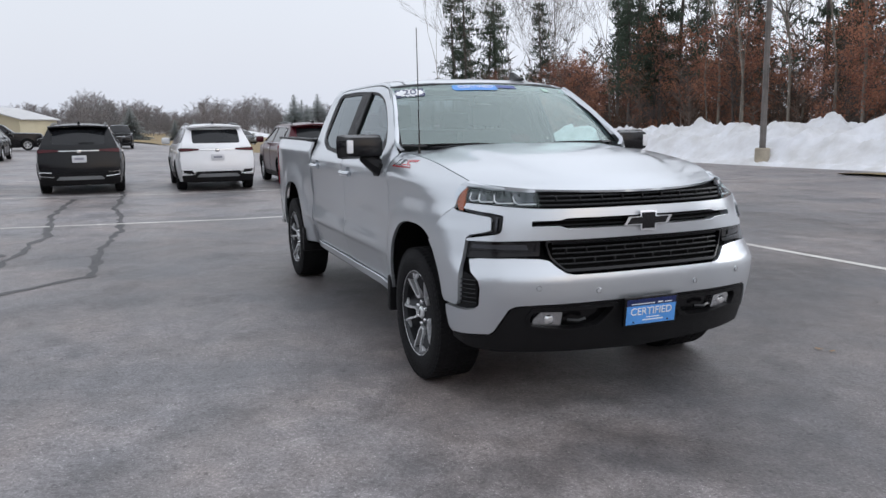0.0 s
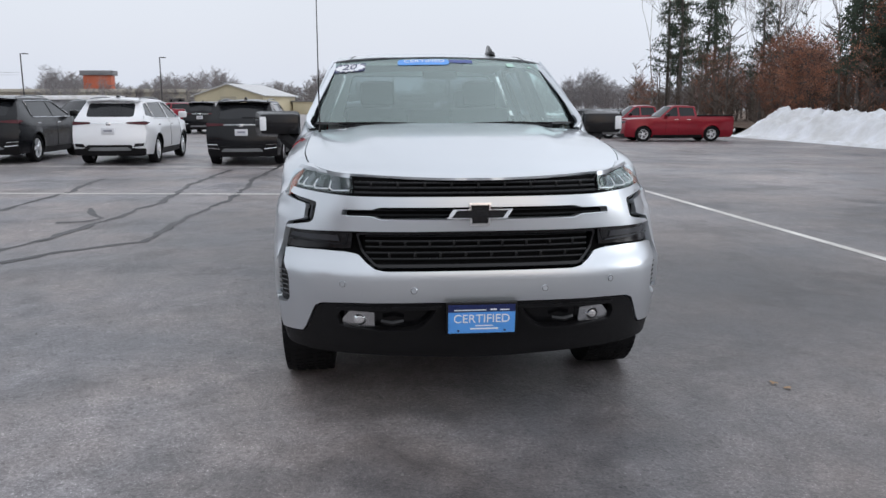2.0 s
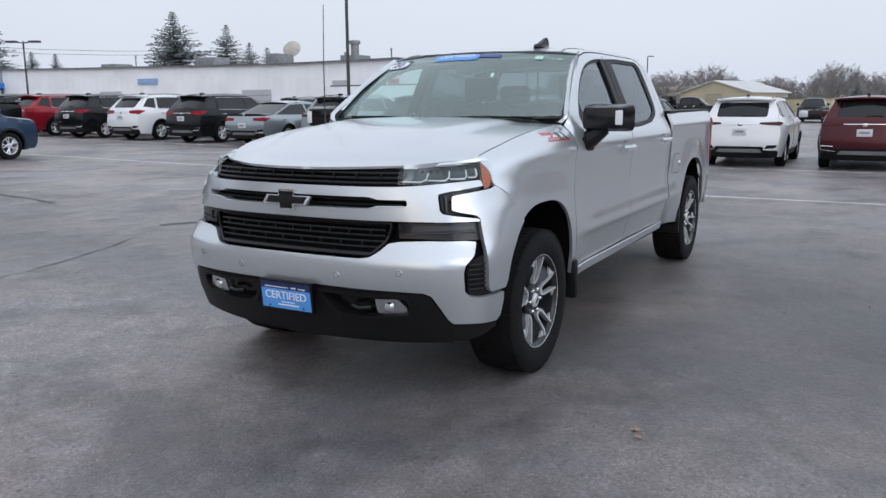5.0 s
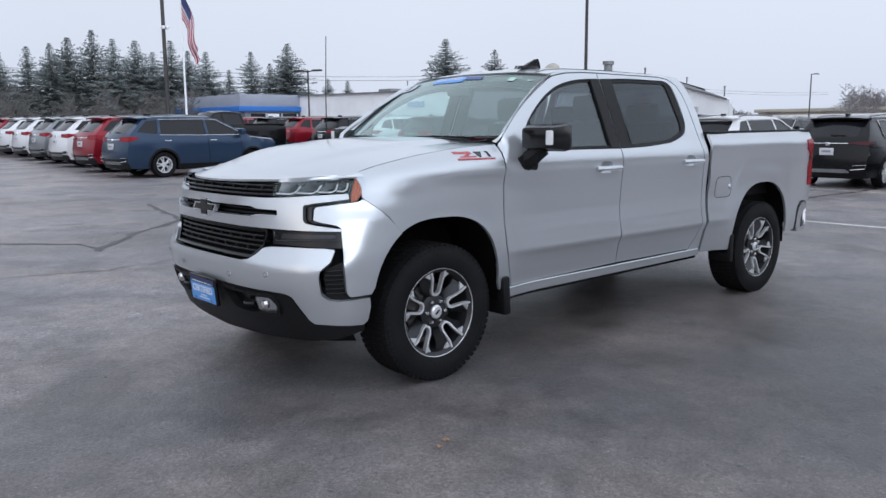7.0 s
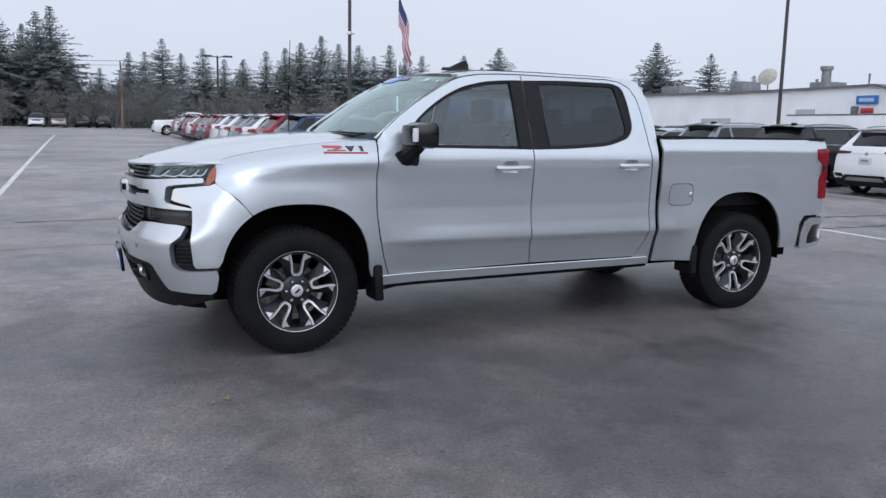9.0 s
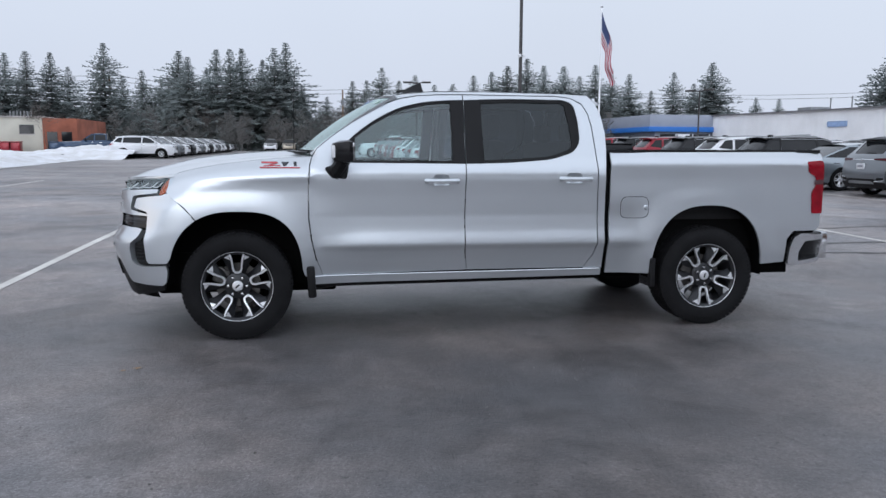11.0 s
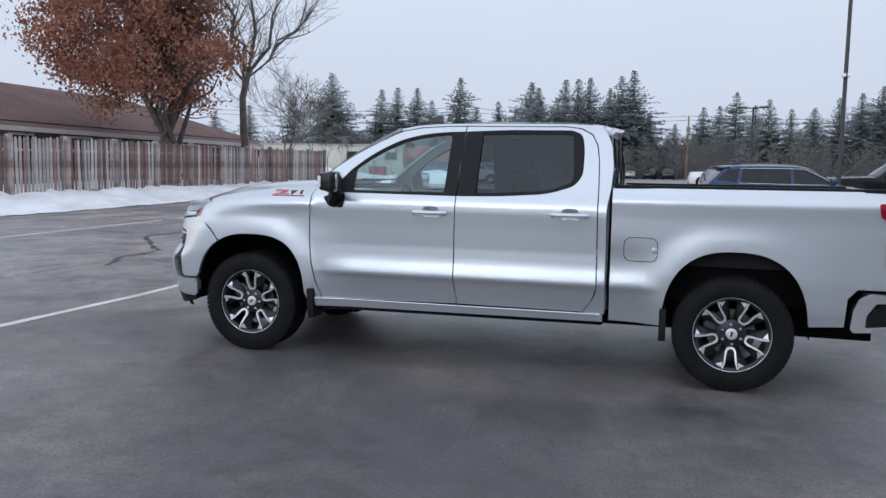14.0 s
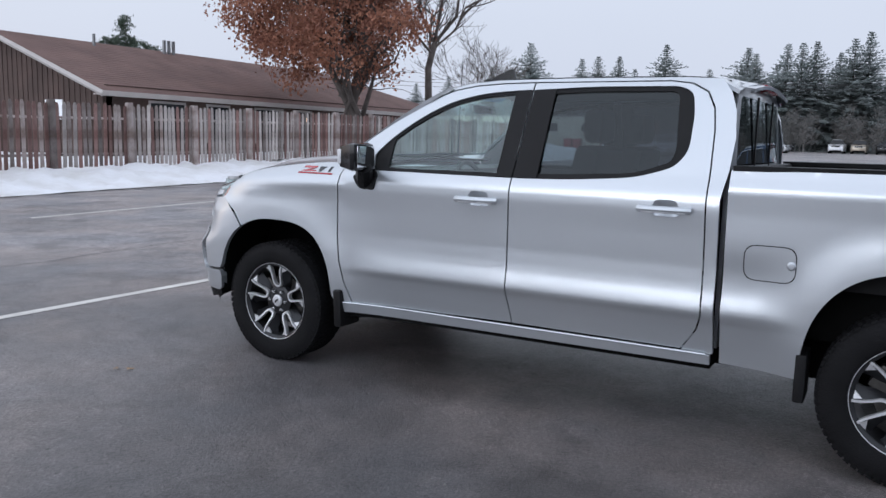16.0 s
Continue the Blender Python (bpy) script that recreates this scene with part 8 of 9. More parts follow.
# ---------------------------------------------------------------- trees
def grow(bm, start, direction, length, radius, depth, rnd, tips, sides=5, spread=0.55, lift=0.12, keep=0.72, minr=0.006, twigs=None):
    """A limb and, from it, its branches; tips collects where leaves may sit."""
    n = 4 if depth > 1 else 3
    pts, p, d = [start], Vector(start), Vector(direction).normalized()
    for i in range(n):
        d = (d + Vector((rnd.uniform(-1, 1), rnd.uniform(-1, 1), rnd.uniform(-0.6, 1) + lift)) * 0.16).normalized()
        p = p + d * (length / n)
        pts.append(p.copy())
    radii = [max(minr, radius * (1 - 0.55 * i / n)) for i in range(n + 1)]
    add_tube(bm, pts, radii, max(3, sides), False)
    if depth <= 0:
        tips.append((pts[-1], d))
        tips.append((pts[-2], d))
        return
    kids = 3 if depth > 2 else rnd.choice((3, 4))
    for k in range(kids):
        at = rnd.uniform(0.45, 1.0) if k else 1.0
        i = min(n - 1, int(at * n))
        base = pts[i].lerp(pts[i + 1], at * n - i) if at < 1 else pts[-1]
        side = Vector((rnd.uniform(-1, 1), rnd.uniform(-1, 1), rnd.uniform(-0.3, 0.7)))
        nd = (d * (1.0 if k else 1.6) + side.normalized() * spread * 2.0 * (1.0 if k else 0.35)).normalized()
        grow(twigs or bm, base, nd, length * rnd.uniform(0.60, 0.86), radii[min(i + 1, n)] * keep, depth - 1, rnd, tips, sides - 1, spread, lift, keep, minr)


def leaf_cards(tips, rnd, per, size, reach):
    bm = bmesh.new()
    for p, d in tips:
        for _ in range(per):
            c = p + Vector((rnd.gauss(0, reach), rnd.gauss(0, reach), rnd.gauss(0, reach * 0.8)))
            s = size * rnd.uniform(0.6, 1.25)
            q = Euler((rnd.uniform(0, 6.28), rnd.uniform(0, 6.28), rnd.uniform(0, 6.28))).to_matrix()
            shape = [(-0.5, 0, 0), (-0.1, 0.32, 0.08), (0.5, 0.05, 0.0), (-0.05, -0.32, 0.1)]
            bm.faces.new([bm.verts.new(c + q @ (Vector(v) * s)) for v in shape])
    return bm


def bare_tree(height, radius, seed, depth=5, bark=BARK, spread=0.55, trunk=0.36, name="bare_tree", minr=0.012):
    rnd = random.Random(seed)
    t = thing(name, "", "tree")
    bm, twigs, tips = bmesh.new(), bmesh.new(), []
    grow(bm, Vector((0, 0, -0.3)), Vector((rnd.uniform(-0.06, 0.06), rnd.uniform(-0.06, 0.06), 1)), height * trunk, radius, depth, rnd, tips, 7, spread, minr=minr, twigs=twigs)
    part("trunk", bm, bark, t, sharp=60)
    part("crown", twigs, bark, t, sharp=60)
    return t, tips, rnd


def limb(bm, a, b, r0, r1, rnd, sides=5, sag=0.10):
    """A crooked tapered limb from a to b."""
    a, b = Vector(a), Vector(b)
    L = (b - a).length
    pts = [a]
    for t in (0.25, 0.5, 0.75):
        pts.append(a.lerp(b, t) + Vector((rnd.gauss(0, 0.05), rnd.gauss(0, 0.05), rnd.gauss(0, 0.04) + sag * math.sin(math.pi * t))) * L)
    pts.append(b)
    add_tube(bm, pts, [r0 + (r1 - r0) * k / 4 for k in range(5)], sides, False)
    return pts


def oak_tree(height, radius, seed, clumps=420, per=26, size=0.19, wide=0.46, low=0.22, name="oak_tree", lean=(0, 0), off=(0, 0)):
    """An oak that keeps its dead leaves: forking limbs inside an uneven crown of leaf clumps."""
    rnd = random.Random(seed)
    t = thing(name, "", "tree")
    bm = bmesh.new()
    top = Vector((lean[0], lean[1], height * 0.80))
    trunk = limb(bm, (0, 0, -0.3), top, radius, radius * 0.25, rnd, 8, 0.0)
    mid, rad = Vector((lean[0] * 0.6 + off[0], lean[1] * 0.6 + off[1], height * (low + 1) / 2)), Vector((height * wide, height * wide, height * (1 - low) / 2))
    boughs = []
    for k in range(20):
        f = rnd.uniform(0.22, 0.95)
        base = trunk[0].lerp(trunk[-1], f)
        a = rnd.uniform(0, 6.28)
        e = mid + Vector((rad.x * 0.8 * math.cos(a), rad.y * 0.8 * math.sin(a), rad.z * (f * 1.7 - 0.95) + rnd.uniform(-0.2, 0.3)))
        pts = limb(bm, base, e, radius * 0.42 * (1.1 - f * 0.7), 0.02, rnd, 5, 0.06)
        boughs.append(pts)
        for _ in range(5):
            q = pts[rnd.choice((1, 2, 3))]
            e2 = q + Vector((rnd.uniform(-1, 1), rnd.uniform(-1, 1), rnd.uniform(-0.4, 0.7))) * height * 0.15
            boughs.append(limb(bm, q, e2, 0.035, 0.010, rnd, 3))
    part("trunk", bm, BARK, t, sharp=60)
    tips = []
    lobes = []
    while len(lobes) < 46:                     # spread over the crown, with gaps between them
        v = Vector((rnd.uniform(-1, 1), rnd.uniform(-1, 1), rnd.uniform(-1, 1)))
        if v.length < 0.95 and (not lobes or min((v - q).length for q in lobes) > 0.22):
            lobes.append(v)
    while len(tips) < clumps:
        v = Vector((rnd.uniform(-1, 1), rnd.uniform(-1, 1), rnd.uniform(-1, 1)))
        if v.length > 1 or min(math.hypot(v.x - q.x, v.y - q.y, 1.5 * (v.z - q.z)) for q in lobes) > 0.25 or rnd.random() > 0.35 + 0.65 * v.length:
            continue
        tips.append((mid + Vector((v.x * rad.x, v.y * rad.y, v.z * rad.z)), v))
    part("crown", leaf_cards(tips, rnd, per, size, height * 0.030), OAK_LEAF, t, "clinging russet dead leaves", sharp=0)
    return t


def spruce(height, seed, width=0.24, density=1.0, bare=0.04, needles=NEEDLES, name="spruce_tree"):
    """A conifer: straight trunk, whorls of drooping boughs made of many small sprays, uneven in outline."""
    rnd = random.Random(seed)
    t = thing(name, "", "tree")
    part("trunk", add_tube(bmesh.new(), [(0, 0, -0.4), (0, 0, height * 0.5), (0, 0, height * 0.99)], [height * 0.016, height * 0.010, 0.02], 6), BARK, t)
    bm = bmesh.new()
    z = height * bare
    skew = [rnd.uniform(0.75, 1.2) for _ in range(8)]
    while z < height * 0.99:
        f = (z / height - bare) / (1 - bare)
        reach = height * width * (1 - f) ** 0.95 * rnd.uniform(0.62, 1.12) + 0.05
        n = max(5, int((11 - 5 * f) * density))
        a0 = rnd.uniform(0, 6.28)
        for k in range(n):
            a = a0 + 6.283 * k / n + rnd.uniform(-0.3, 0.3)
            L = reach * rnd.uniform(0.62, 1.12) * skew[int(a / 0.786) % 8]
            droop = rnd.uniform(0.15, 0.45) * L * (1 - 1.9 * f)
            segs = max(2, int(L / 0.30))
            for j in range(segs):
                u0 = (j + rnd.random() * 0.6) / segs
                for side in (-1, 1, 0):
                    sp = (0.18 + 0.115 * L * (1 - 0.6 * u0)) * (1 - 0.35 * f)
                    base = Vector((L * u0 * math.cos(a), L * u0 * math.sin(a), z - droop * u0 ** 1.5))
                    ang = a + side * rnd.uniform(0.4, 1.1)
                    tip = base + Vector((math.cos(ang), math.sin(ang), rnd.uniform(-0.75, 0.05) + 0.7 * f)) * (sp * rnd.uniform(0.8, 1.5) + 0.18 * (1 - 0.5 * f))
                    across = Vector((-math.sin(ang), math.cos(ang), rnd.uniform(-0.5, 0.5))) * (sp * 0.30 + 0.03)
                    m = base.lerp(tip, 0.45)
                    bm.faces.new([bm.verts.new(v) for v in (base, m + across, tip, m - across - Vector((0, 0, 0.06)))])
        z += height * rnd.uniform(0.020, 0.032) * (1.15 - 0.45 * f)
    part("crown", bm, needles, t, sharp=0)
    return t


def pine(height, seed, name="pine_tree"):
    """A tall pine: bare lower trunk, loose tufts above."""
    rnd = random.Random(seed)
    t = thing(name, "", "tree")
    bm = add_tube(bmesh.new(), [(0, 0, -0.3), (rnd.uniform(-0.2, 0.2), 0, height * 0.5), (rnd.uniform(-0.3, 0.3), 0.1, height)], [height * 0.012, height * 0.009, 0.03], 6)
    tips = []
    z = height * 0.32
    while z < height:
        f = z / height
        for k in range(rnd.choice((2, 3, 4))):
            a = rnd.uniform(0, 6.28)
            L = height * 0.16 * (1.25 - f) * rnd.uniform(0.5, 1.2)
            e = Vector((L * math.cos(a), L * math.sin(a), z + L * rnd.uniform(-0.05, 0.35)))
            add_tube(bm, [(0, 0, z), e * 0.5 + Vector((0, 0, z * 0.5)), e], [0.05, 0.03, 0.012], 3, False)
            for s in (0.45, 0.62, 0.8, 1.0):
                tips.append((Vector((0, 0, z)).lerp(e, s), e))
        z += height * rnd.uniform(0.025, 0.045)
    part("trunk", bm, BARK, t)
    leaf = bmesh.new()
    for p, d in tips:
        for _ in range(9):
            c = p + Vector((rnd.gauss(0, 0.28), rnd.gauss(0, 0.28), rnd.gauss(0, 0.16)))
            q = Euler((rnd.uniform(0, 6.28), rnd.uniform(0, 6.28), rnd.uniform(0, 6.28))).to_matrix()
            s = rnd.uniform(0.25, 0.5)
            leaf.faces.new([leaf.verts.new(c + q @ (Vector(v) * s)) for v in ((-0.5, 0, 0), (0, 0.14, 0.1), (0.5, 0, 0), (0, -0.14, 0.1))])
    part("crown", leaf, PINE_GREEN, t, sharp=0)
    return t


def place(proto, used, at, label, group):
    """The prototype itself the first time, then copies."""
    if proto in used:
        ob = copy_thing(proto, at)
    else:
        used.add(proto)
        ob = proto
        ob.matrix_basis = at
    return tagged(ob, label, "tree", group)


used = set()


def stand(proto, x, y, s, yaw, label, group, sink=0.0):
    return place(proto, used, pose(x, y, ground_z(x, y) - sink, 0, 0, yaw) @ Matrix.Scale(s, 4), label, group)


# the oak and bare trees by the house
oak = oak_tree(11.8, 0.34, 21, 820, 34, 0.18, 0.41, 0.26, lean=(0.2, 0.4), off=(1.3, 0.8))
stand(oak, 18.6, -25.5, 1.0, 0, "oak tree holding russet dead leaves behind the fence", "trees by the house")
stand(oak_tree(10.4, 0.24, 27, 320, 32, 0.17, 0.33, 0.36, lean=(0.2, 0.6), off=(0.6, 0.5)), 19.0, -24.5, 1.0, 0, "second oak trunk with russet dead leaves", "trees by the house")
def crooked_tree(height, radius, seed, name="bare_tree"):
    """A leafless tree with one upright trunk and long rising, crooked limbs that end in twigs."""
    rnd = random.Random(seed)
    t = thing(name, "", "tree")
    bm, twigs, tips = bmesh.new(), bmesh.new(), []
    stem = limb(bm, (0, 0, -0.3), (0.25, -0.2, height * 0.46), radius, radius * 0.62, rnd, 8, 0.0)
    fork = stem[-1]
    for k, (a, rise, reach) in enumerate(((0.4, 0.50, 0.16), (2.2, 0.46, 0.20), (4.1, 0.42, 0.24), (5.4, 0.34, 0.26), (1.3, 0.30, 0.28), (3.2, 0.24, 0.26))):
        base = fork if k < 3 else stem[3].lerp(fork, rnd.uniform(0.1, 0.9))
        e = base + Vector((math.cos(a) * reach, math.sin(a) * reach, rise)) * height
        pts = limb(bm, base, e, radius * (0.50 - 0.05 * k), 0.02, rnd, 6, 0.05)
        for i in (1, 2, 3, 4):
            for _ in range(3):
                d = (pts[i] - pts[i - 1]).normalized() + Vector((rnd.uniform(-1, 1), rnd.uniform(-1, 1), rnd.uniform(-0.2, 0.8))) * 0.9
                grow(twigs, pts[i - 1].lerp(pts[i], rnd.random()), d, height * rnd.uniform(0.07, 0.14), 0.045, 2, rnd, tips, 4, 0.6, minr=0.008)
    part("trunk", bm, BARK, t, sharp=60)
    part("crown", twigs, BARK, t, sharp=60)
    return t


bare_a = crooked_tree(13.5, 0.25, 31)
bare_b, _, _ = bare_tree(11, 0.13, 37, 5, BARK, 0.62, 0.40, minr=0.016)
bare_c, _, _ = bare_tree(12, 0.14, 41, 5, BARK, 0.60, 0.40, minr=0.016)
stand(bare_a, 18.5, -31.8, 1.0, 0, "tall leafless tree by the fence", "trees by the house")
for proto, x, y, s, yaw in ((bare_b, 20.5, -40, 0.62, 0), (bare_c, 22, -43, 0.6, 60), (bare_b, 24, -54, 0.68, 140), (bare_c, 31.1, -66.4, 1.1, 200), (bare_b, 31, -74, 0.7, 20), (bare_c, 24.5, -76, 0.65, 300), (bare_b, 12.5, -103, 0.8, 80), (bare_c, -4.5, -106, 0.8, 120)):
    stand(proto, x, y, s, yaw, "thin leafless tree behind the fence", "trees by the house")

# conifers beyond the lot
# distance haze is mixed into these needle colours, more in the rear ranks
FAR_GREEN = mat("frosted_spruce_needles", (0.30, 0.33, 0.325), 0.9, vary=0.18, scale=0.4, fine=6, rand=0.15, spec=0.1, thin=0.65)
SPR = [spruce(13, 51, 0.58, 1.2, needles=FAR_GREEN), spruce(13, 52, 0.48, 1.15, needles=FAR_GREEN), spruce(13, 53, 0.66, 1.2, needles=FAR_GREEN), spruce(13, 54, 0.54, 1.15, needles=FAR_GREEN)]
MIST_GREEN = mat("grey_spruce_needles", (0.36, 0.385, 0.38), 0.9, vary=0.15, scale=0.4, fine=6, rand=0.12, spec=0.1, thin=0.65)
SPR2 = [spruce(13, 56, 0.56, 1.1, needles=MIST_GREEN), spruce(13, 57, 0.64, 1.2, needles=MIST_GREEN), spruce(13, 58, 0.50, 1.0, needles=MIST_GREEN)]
rnd = random.Random(77)
CONIFERS = [(-67.9, 6.1, 106), (-65.0, 4.6, 118), (-71.4, 5.2, 112), (-72.6, 5.8, 108), (-74.0, 6.1, 110), (-75.0, 5.3, 114), (-77.2, 6.5, 106), (-78.3, 5.4, 112), (-79.4, 6.3, 108), (-80.6, 5.0, 113), (-81.8, 6.1, 106), (-83.6, 6.4, 108),
            (-82.4, 7.4, 96), (-84.3, 7.4, 98), (-85.2, 8.2, 96), (-86.0, 7.6, 98), (-87.4, 7.0, 99), (-88.2, 7.9, 96), (-89.0, 7.4, 98), (-90.1, 5.6, 102), (-91.8, 4.2, 108), (-93.6, 5.2, 114), (-94.6, 4.9, 118), (-95.7, 5.8, 112), (-96.9, 5.4, 116), (-98.2, 4.6, 120), (-99.6, 5.0, 118),
            (-100.9, 4.2, 124), (-102.4, 4.9, 120), (-103.7, 5.6, 118), (-104.8, 5.0, 124), (-106.2, 5.5, 120), (-107.4, 5.7, 117), (-108.8, 5.3, 120), (-109.9, 5.0, 124), (-111.0, 5.6, 119), (-112.1, 5.4, 122), (-113.3, 5.0, 126), (-114.8, 4.5, 128), (-116.3, 4.8, 128),
            (-117.6, 4.2, 132), (-118.8, 5.0, 128), (-121.6, 3.5, 135), (-123.0, 3.3, 138), (-129.6, 5.0, 104), (-133.2, 4.9, 112), (-134.8, 3.9, 118), (-136.0, 3.9, 118), (-62.0, 4.4, 110), (-59.5, 4.0, 120)]
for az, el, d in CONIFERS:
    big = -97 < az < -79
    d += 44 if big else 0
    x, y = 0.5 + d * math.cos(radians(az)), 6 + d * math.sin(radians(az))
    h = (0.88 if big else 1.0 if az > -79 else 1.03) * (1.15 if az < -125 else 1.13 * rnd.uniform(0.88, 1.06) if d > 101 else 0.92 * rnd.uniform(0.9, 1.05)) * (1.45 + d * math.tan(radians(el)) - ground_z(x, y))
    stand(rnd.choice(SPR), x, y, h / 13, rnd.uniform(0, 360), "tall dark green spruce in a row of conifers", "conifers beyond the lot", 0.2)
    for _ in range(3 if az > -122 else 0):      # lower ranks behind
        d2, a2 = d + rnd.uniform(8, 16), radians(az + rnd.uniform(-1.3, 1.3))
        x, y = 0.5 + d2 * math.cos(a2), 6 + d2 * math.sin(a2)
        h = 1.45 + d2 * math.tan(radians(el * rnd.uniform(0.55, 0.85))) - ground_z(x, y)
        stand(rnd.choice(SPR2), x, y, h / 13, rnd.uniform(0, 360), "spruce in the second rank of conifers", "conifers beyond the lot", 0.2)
big_pine = pine(14, 61)
for x, y, k, turn in ((62, -46.4, 0.85, 0), (61.5, -47.0, 0.83, 70), (61.0, -47.7, 0.80, 150), (60.5, -48.3, 0.77, 220), (62.5, -45.8, 0.84, 40), (63.0, -45.2, 0.82, 110), (63.5, -44.5, 0.79, 300), (62.3, -46.8, 0.82, 260)):
    stand(big_pine, x, y, k, turn, "spreading green pine behind the house", "trees by the house")

# woods beside the snowbank
WOOD = [oak_tree(13, 0.16, 71, 300, 26, 0.15, 0.27, 0.12), oak_tree(10, 0.12, 72, 260, 26, 0.14, 0.30, 0.10), bare_tree(17, 0.115, 73, 4, BARK_PALE, 0.34, 0.62)[0], bare_tree(16, 0.11, 74, 4, BARK, 0.36, 0.58)[0],
        bare_tree(15, 0.085, 75, 4, BARK_PALE, 0.32, 0.64)[0], pine(17, 76), pine(15, 78), bare_tree(9, 0.07, 79, 5, TWIGS, 0.5, 0.3)[0], spruce(12, 55, 0.26)]
LABELS = ["oak with russet dead leaves at the woods' edge", "young oak with russet dead leaves", "tall pale-barked leafless aspen tree", "tall leafless grey tree in the woods", "slim pale-barked leafless tree", "tall pine with loose green crown", "tall pine with loose green crown", "bare brushy sapling at the woods edge", "dark green spruce among bare trees"]
for proto, words in zip(WOOD, LABELS):
    tagged(proto, words, "tree", "woods by the snowbank")
rnd = random.Random(99)
# trees past x = -10 stay out of view, added to darken reflections
for i in range(165):
    x = rnd.uniform(-70, 30)
    y = 25.5 + 20 * rnd.random() ** 1.3 + max(0, -x - 40) * 0.25
    k = rnd.choices(range(9), (13, 14, 17, 18, 16, 15, 14, 14, 1))[0]
    if k in (0, 1) and y > 44:
        k = 5
    stand(WOOD[k], x, y, rnd.uniform(0.72, 1.02) * (1 - 0.25 * step01(-16, -6, x)), rnd.uniform(0, 360), LABELS[k], "woods by the snowbank", -0.3)
for x, y, k, s in ((-66.6, 24.8, 1, 0.55), (-66.3, 25.7, 4, 1.0), (-68, 27.5, 5, 0.95), (-65.8, 26.8, 3, 0.95), (-69, 29, 6, 1.0), (-65.5, 27.7, 5, 1.0), (-66, 29, 4, 1.1), (-65, 28.7, 2, 0.95), (-67, 31.5, 5, 1.05), (-64.5, 29.8, 6, 1.1), (-62, 29.5, 1, 0.8), (-60, 29.5, 3, 1.0), (-58, 31, 4, 0.75), (-62, 33, 3, 0.8), (-55, 30, 5, 0.75), (-52, 29, 3, 0.75), (-46, 27, 1, 0.75), (-43, 27, 1, 0.8), (-13, 27.5, 0, 1.0), (-18.5, 27, 1, 1.1), (-9, 28, 0, 1.0), (-25, 27, 2, 1.0), (-28, 27, 4, 1.0), (-31, 28, 2, 1.1), (-36, 28, 1, 1.0), (-20.5, 26.6, 2, 1.1), (-22.5, 27.2, 4, 1.1), (-15.5, 26.8, 2, 1.15), (-10.5, 26.5, 4, 1.1), (-6, 27, 0, 1.05)):
    stand(WOOD[k], x, y, s, 40 * k, LABELS[k], "woods by the snowbank", -0.3)


def far_woods(name, spots, material, label, seed, twig=0.05, boughs=26, sprays=3, stem=0.14):
    """Distant leafless woods in one mesh: thin stems, each with a spray of finer twigs."""
    rnd = random.Random(seed)
    vs, fs = [], []

    def blade(a, b, w):
        d = (b - a)
        s = d.cross(Vector((rnd.uniform(-1, 1), rnd.uniform(-1, 1), 0.2))).normalized() * w
        i = len(vs)
        vs.extend([tuple(a - s), tuple(a + s), tuple(b)])
        fs.append((i, i + 1, i + 2))
    for x, y, h in spots:
        g = Vector((x, y, ground_z(max(-70, min(40, x)), y)))
        top = g + Vector((rnd.uniform(-0.5, 0.5), rnd.uniform(-0.5, 0.5), h))
        blade(g, top, stem)
        for _ in range(boughs):
            f = rnd.uniform(0.15, 1.0)
            a = g.lerp(top, f)
            L = h * rnd.uniform(0.14, 0.34) * (1.15 - 0.6 * f)
            an = rnd.uniform(0, 6.28)
            b = a + Vector((math.cos(an) * L * 0.7, math.sin(an) * L * 0.7, L * rnd.uniform(0.2, 0.9)))
            blade(a, b, twig)
            for _ in range(sprays):
                c = a.lerp(b, rnd.uniform(0.3, 0.95))
                an2 = an + rnd.uniform(-1.2, 1.2)
                blade(c, c + Vector((math.cos(an2), math.sin(an2), rnd.uniform(0.2, 1.2))) * L * 0.45, twig * 0.7)
    me = bpy.data.meshes.new(name)
    me.from_pydata(vs, [], fs)
    me.materials.append(material)
    return tagged(new(name, me), label, "woods", kind="stuff")


rnd = random.Random(15)
spots = [(rnd.uniform(-75, 34), 26 + 30 * rnd.random(), rnd.uniform(2.0, 6.5)) for _ in range(850)]
far_woods("underbrush", spots, mat("dark_underbrush", (0.15, 0.125, 0.11), 0.95, vary=0.3, scale=0.1, fine=4, second=(0.13, 0.085, 0.062)), "dark tangled underbrush in the woods", 12, 0.045)
spots = [(rnd.uniform(-110, -10), 50 + 26 * rnd.random(), rnd.uniform(9, 14)) for _ in range(85)]
far_woods("woods_depth", spots, mat("deep_woods_twigs", (0.17, 0.155, 0.14), 0.95, vary=0.3, scale=0.1, fine=4, second=(0.09, 0.095, 0.08)), "deep leafless woods behind the first trees", 13, 0.10)
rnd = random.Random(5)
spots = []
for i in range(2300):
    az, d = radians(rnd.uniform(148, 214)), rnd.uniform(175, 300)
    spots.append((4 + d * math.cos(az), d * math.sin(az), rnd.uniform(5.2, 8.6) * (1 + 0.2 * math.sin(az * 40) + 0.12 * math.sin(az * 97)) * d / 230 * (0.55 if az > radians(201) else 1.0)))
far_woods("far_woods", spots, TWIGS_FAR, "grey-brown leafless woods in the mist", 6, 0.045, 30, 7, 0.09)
spots = []
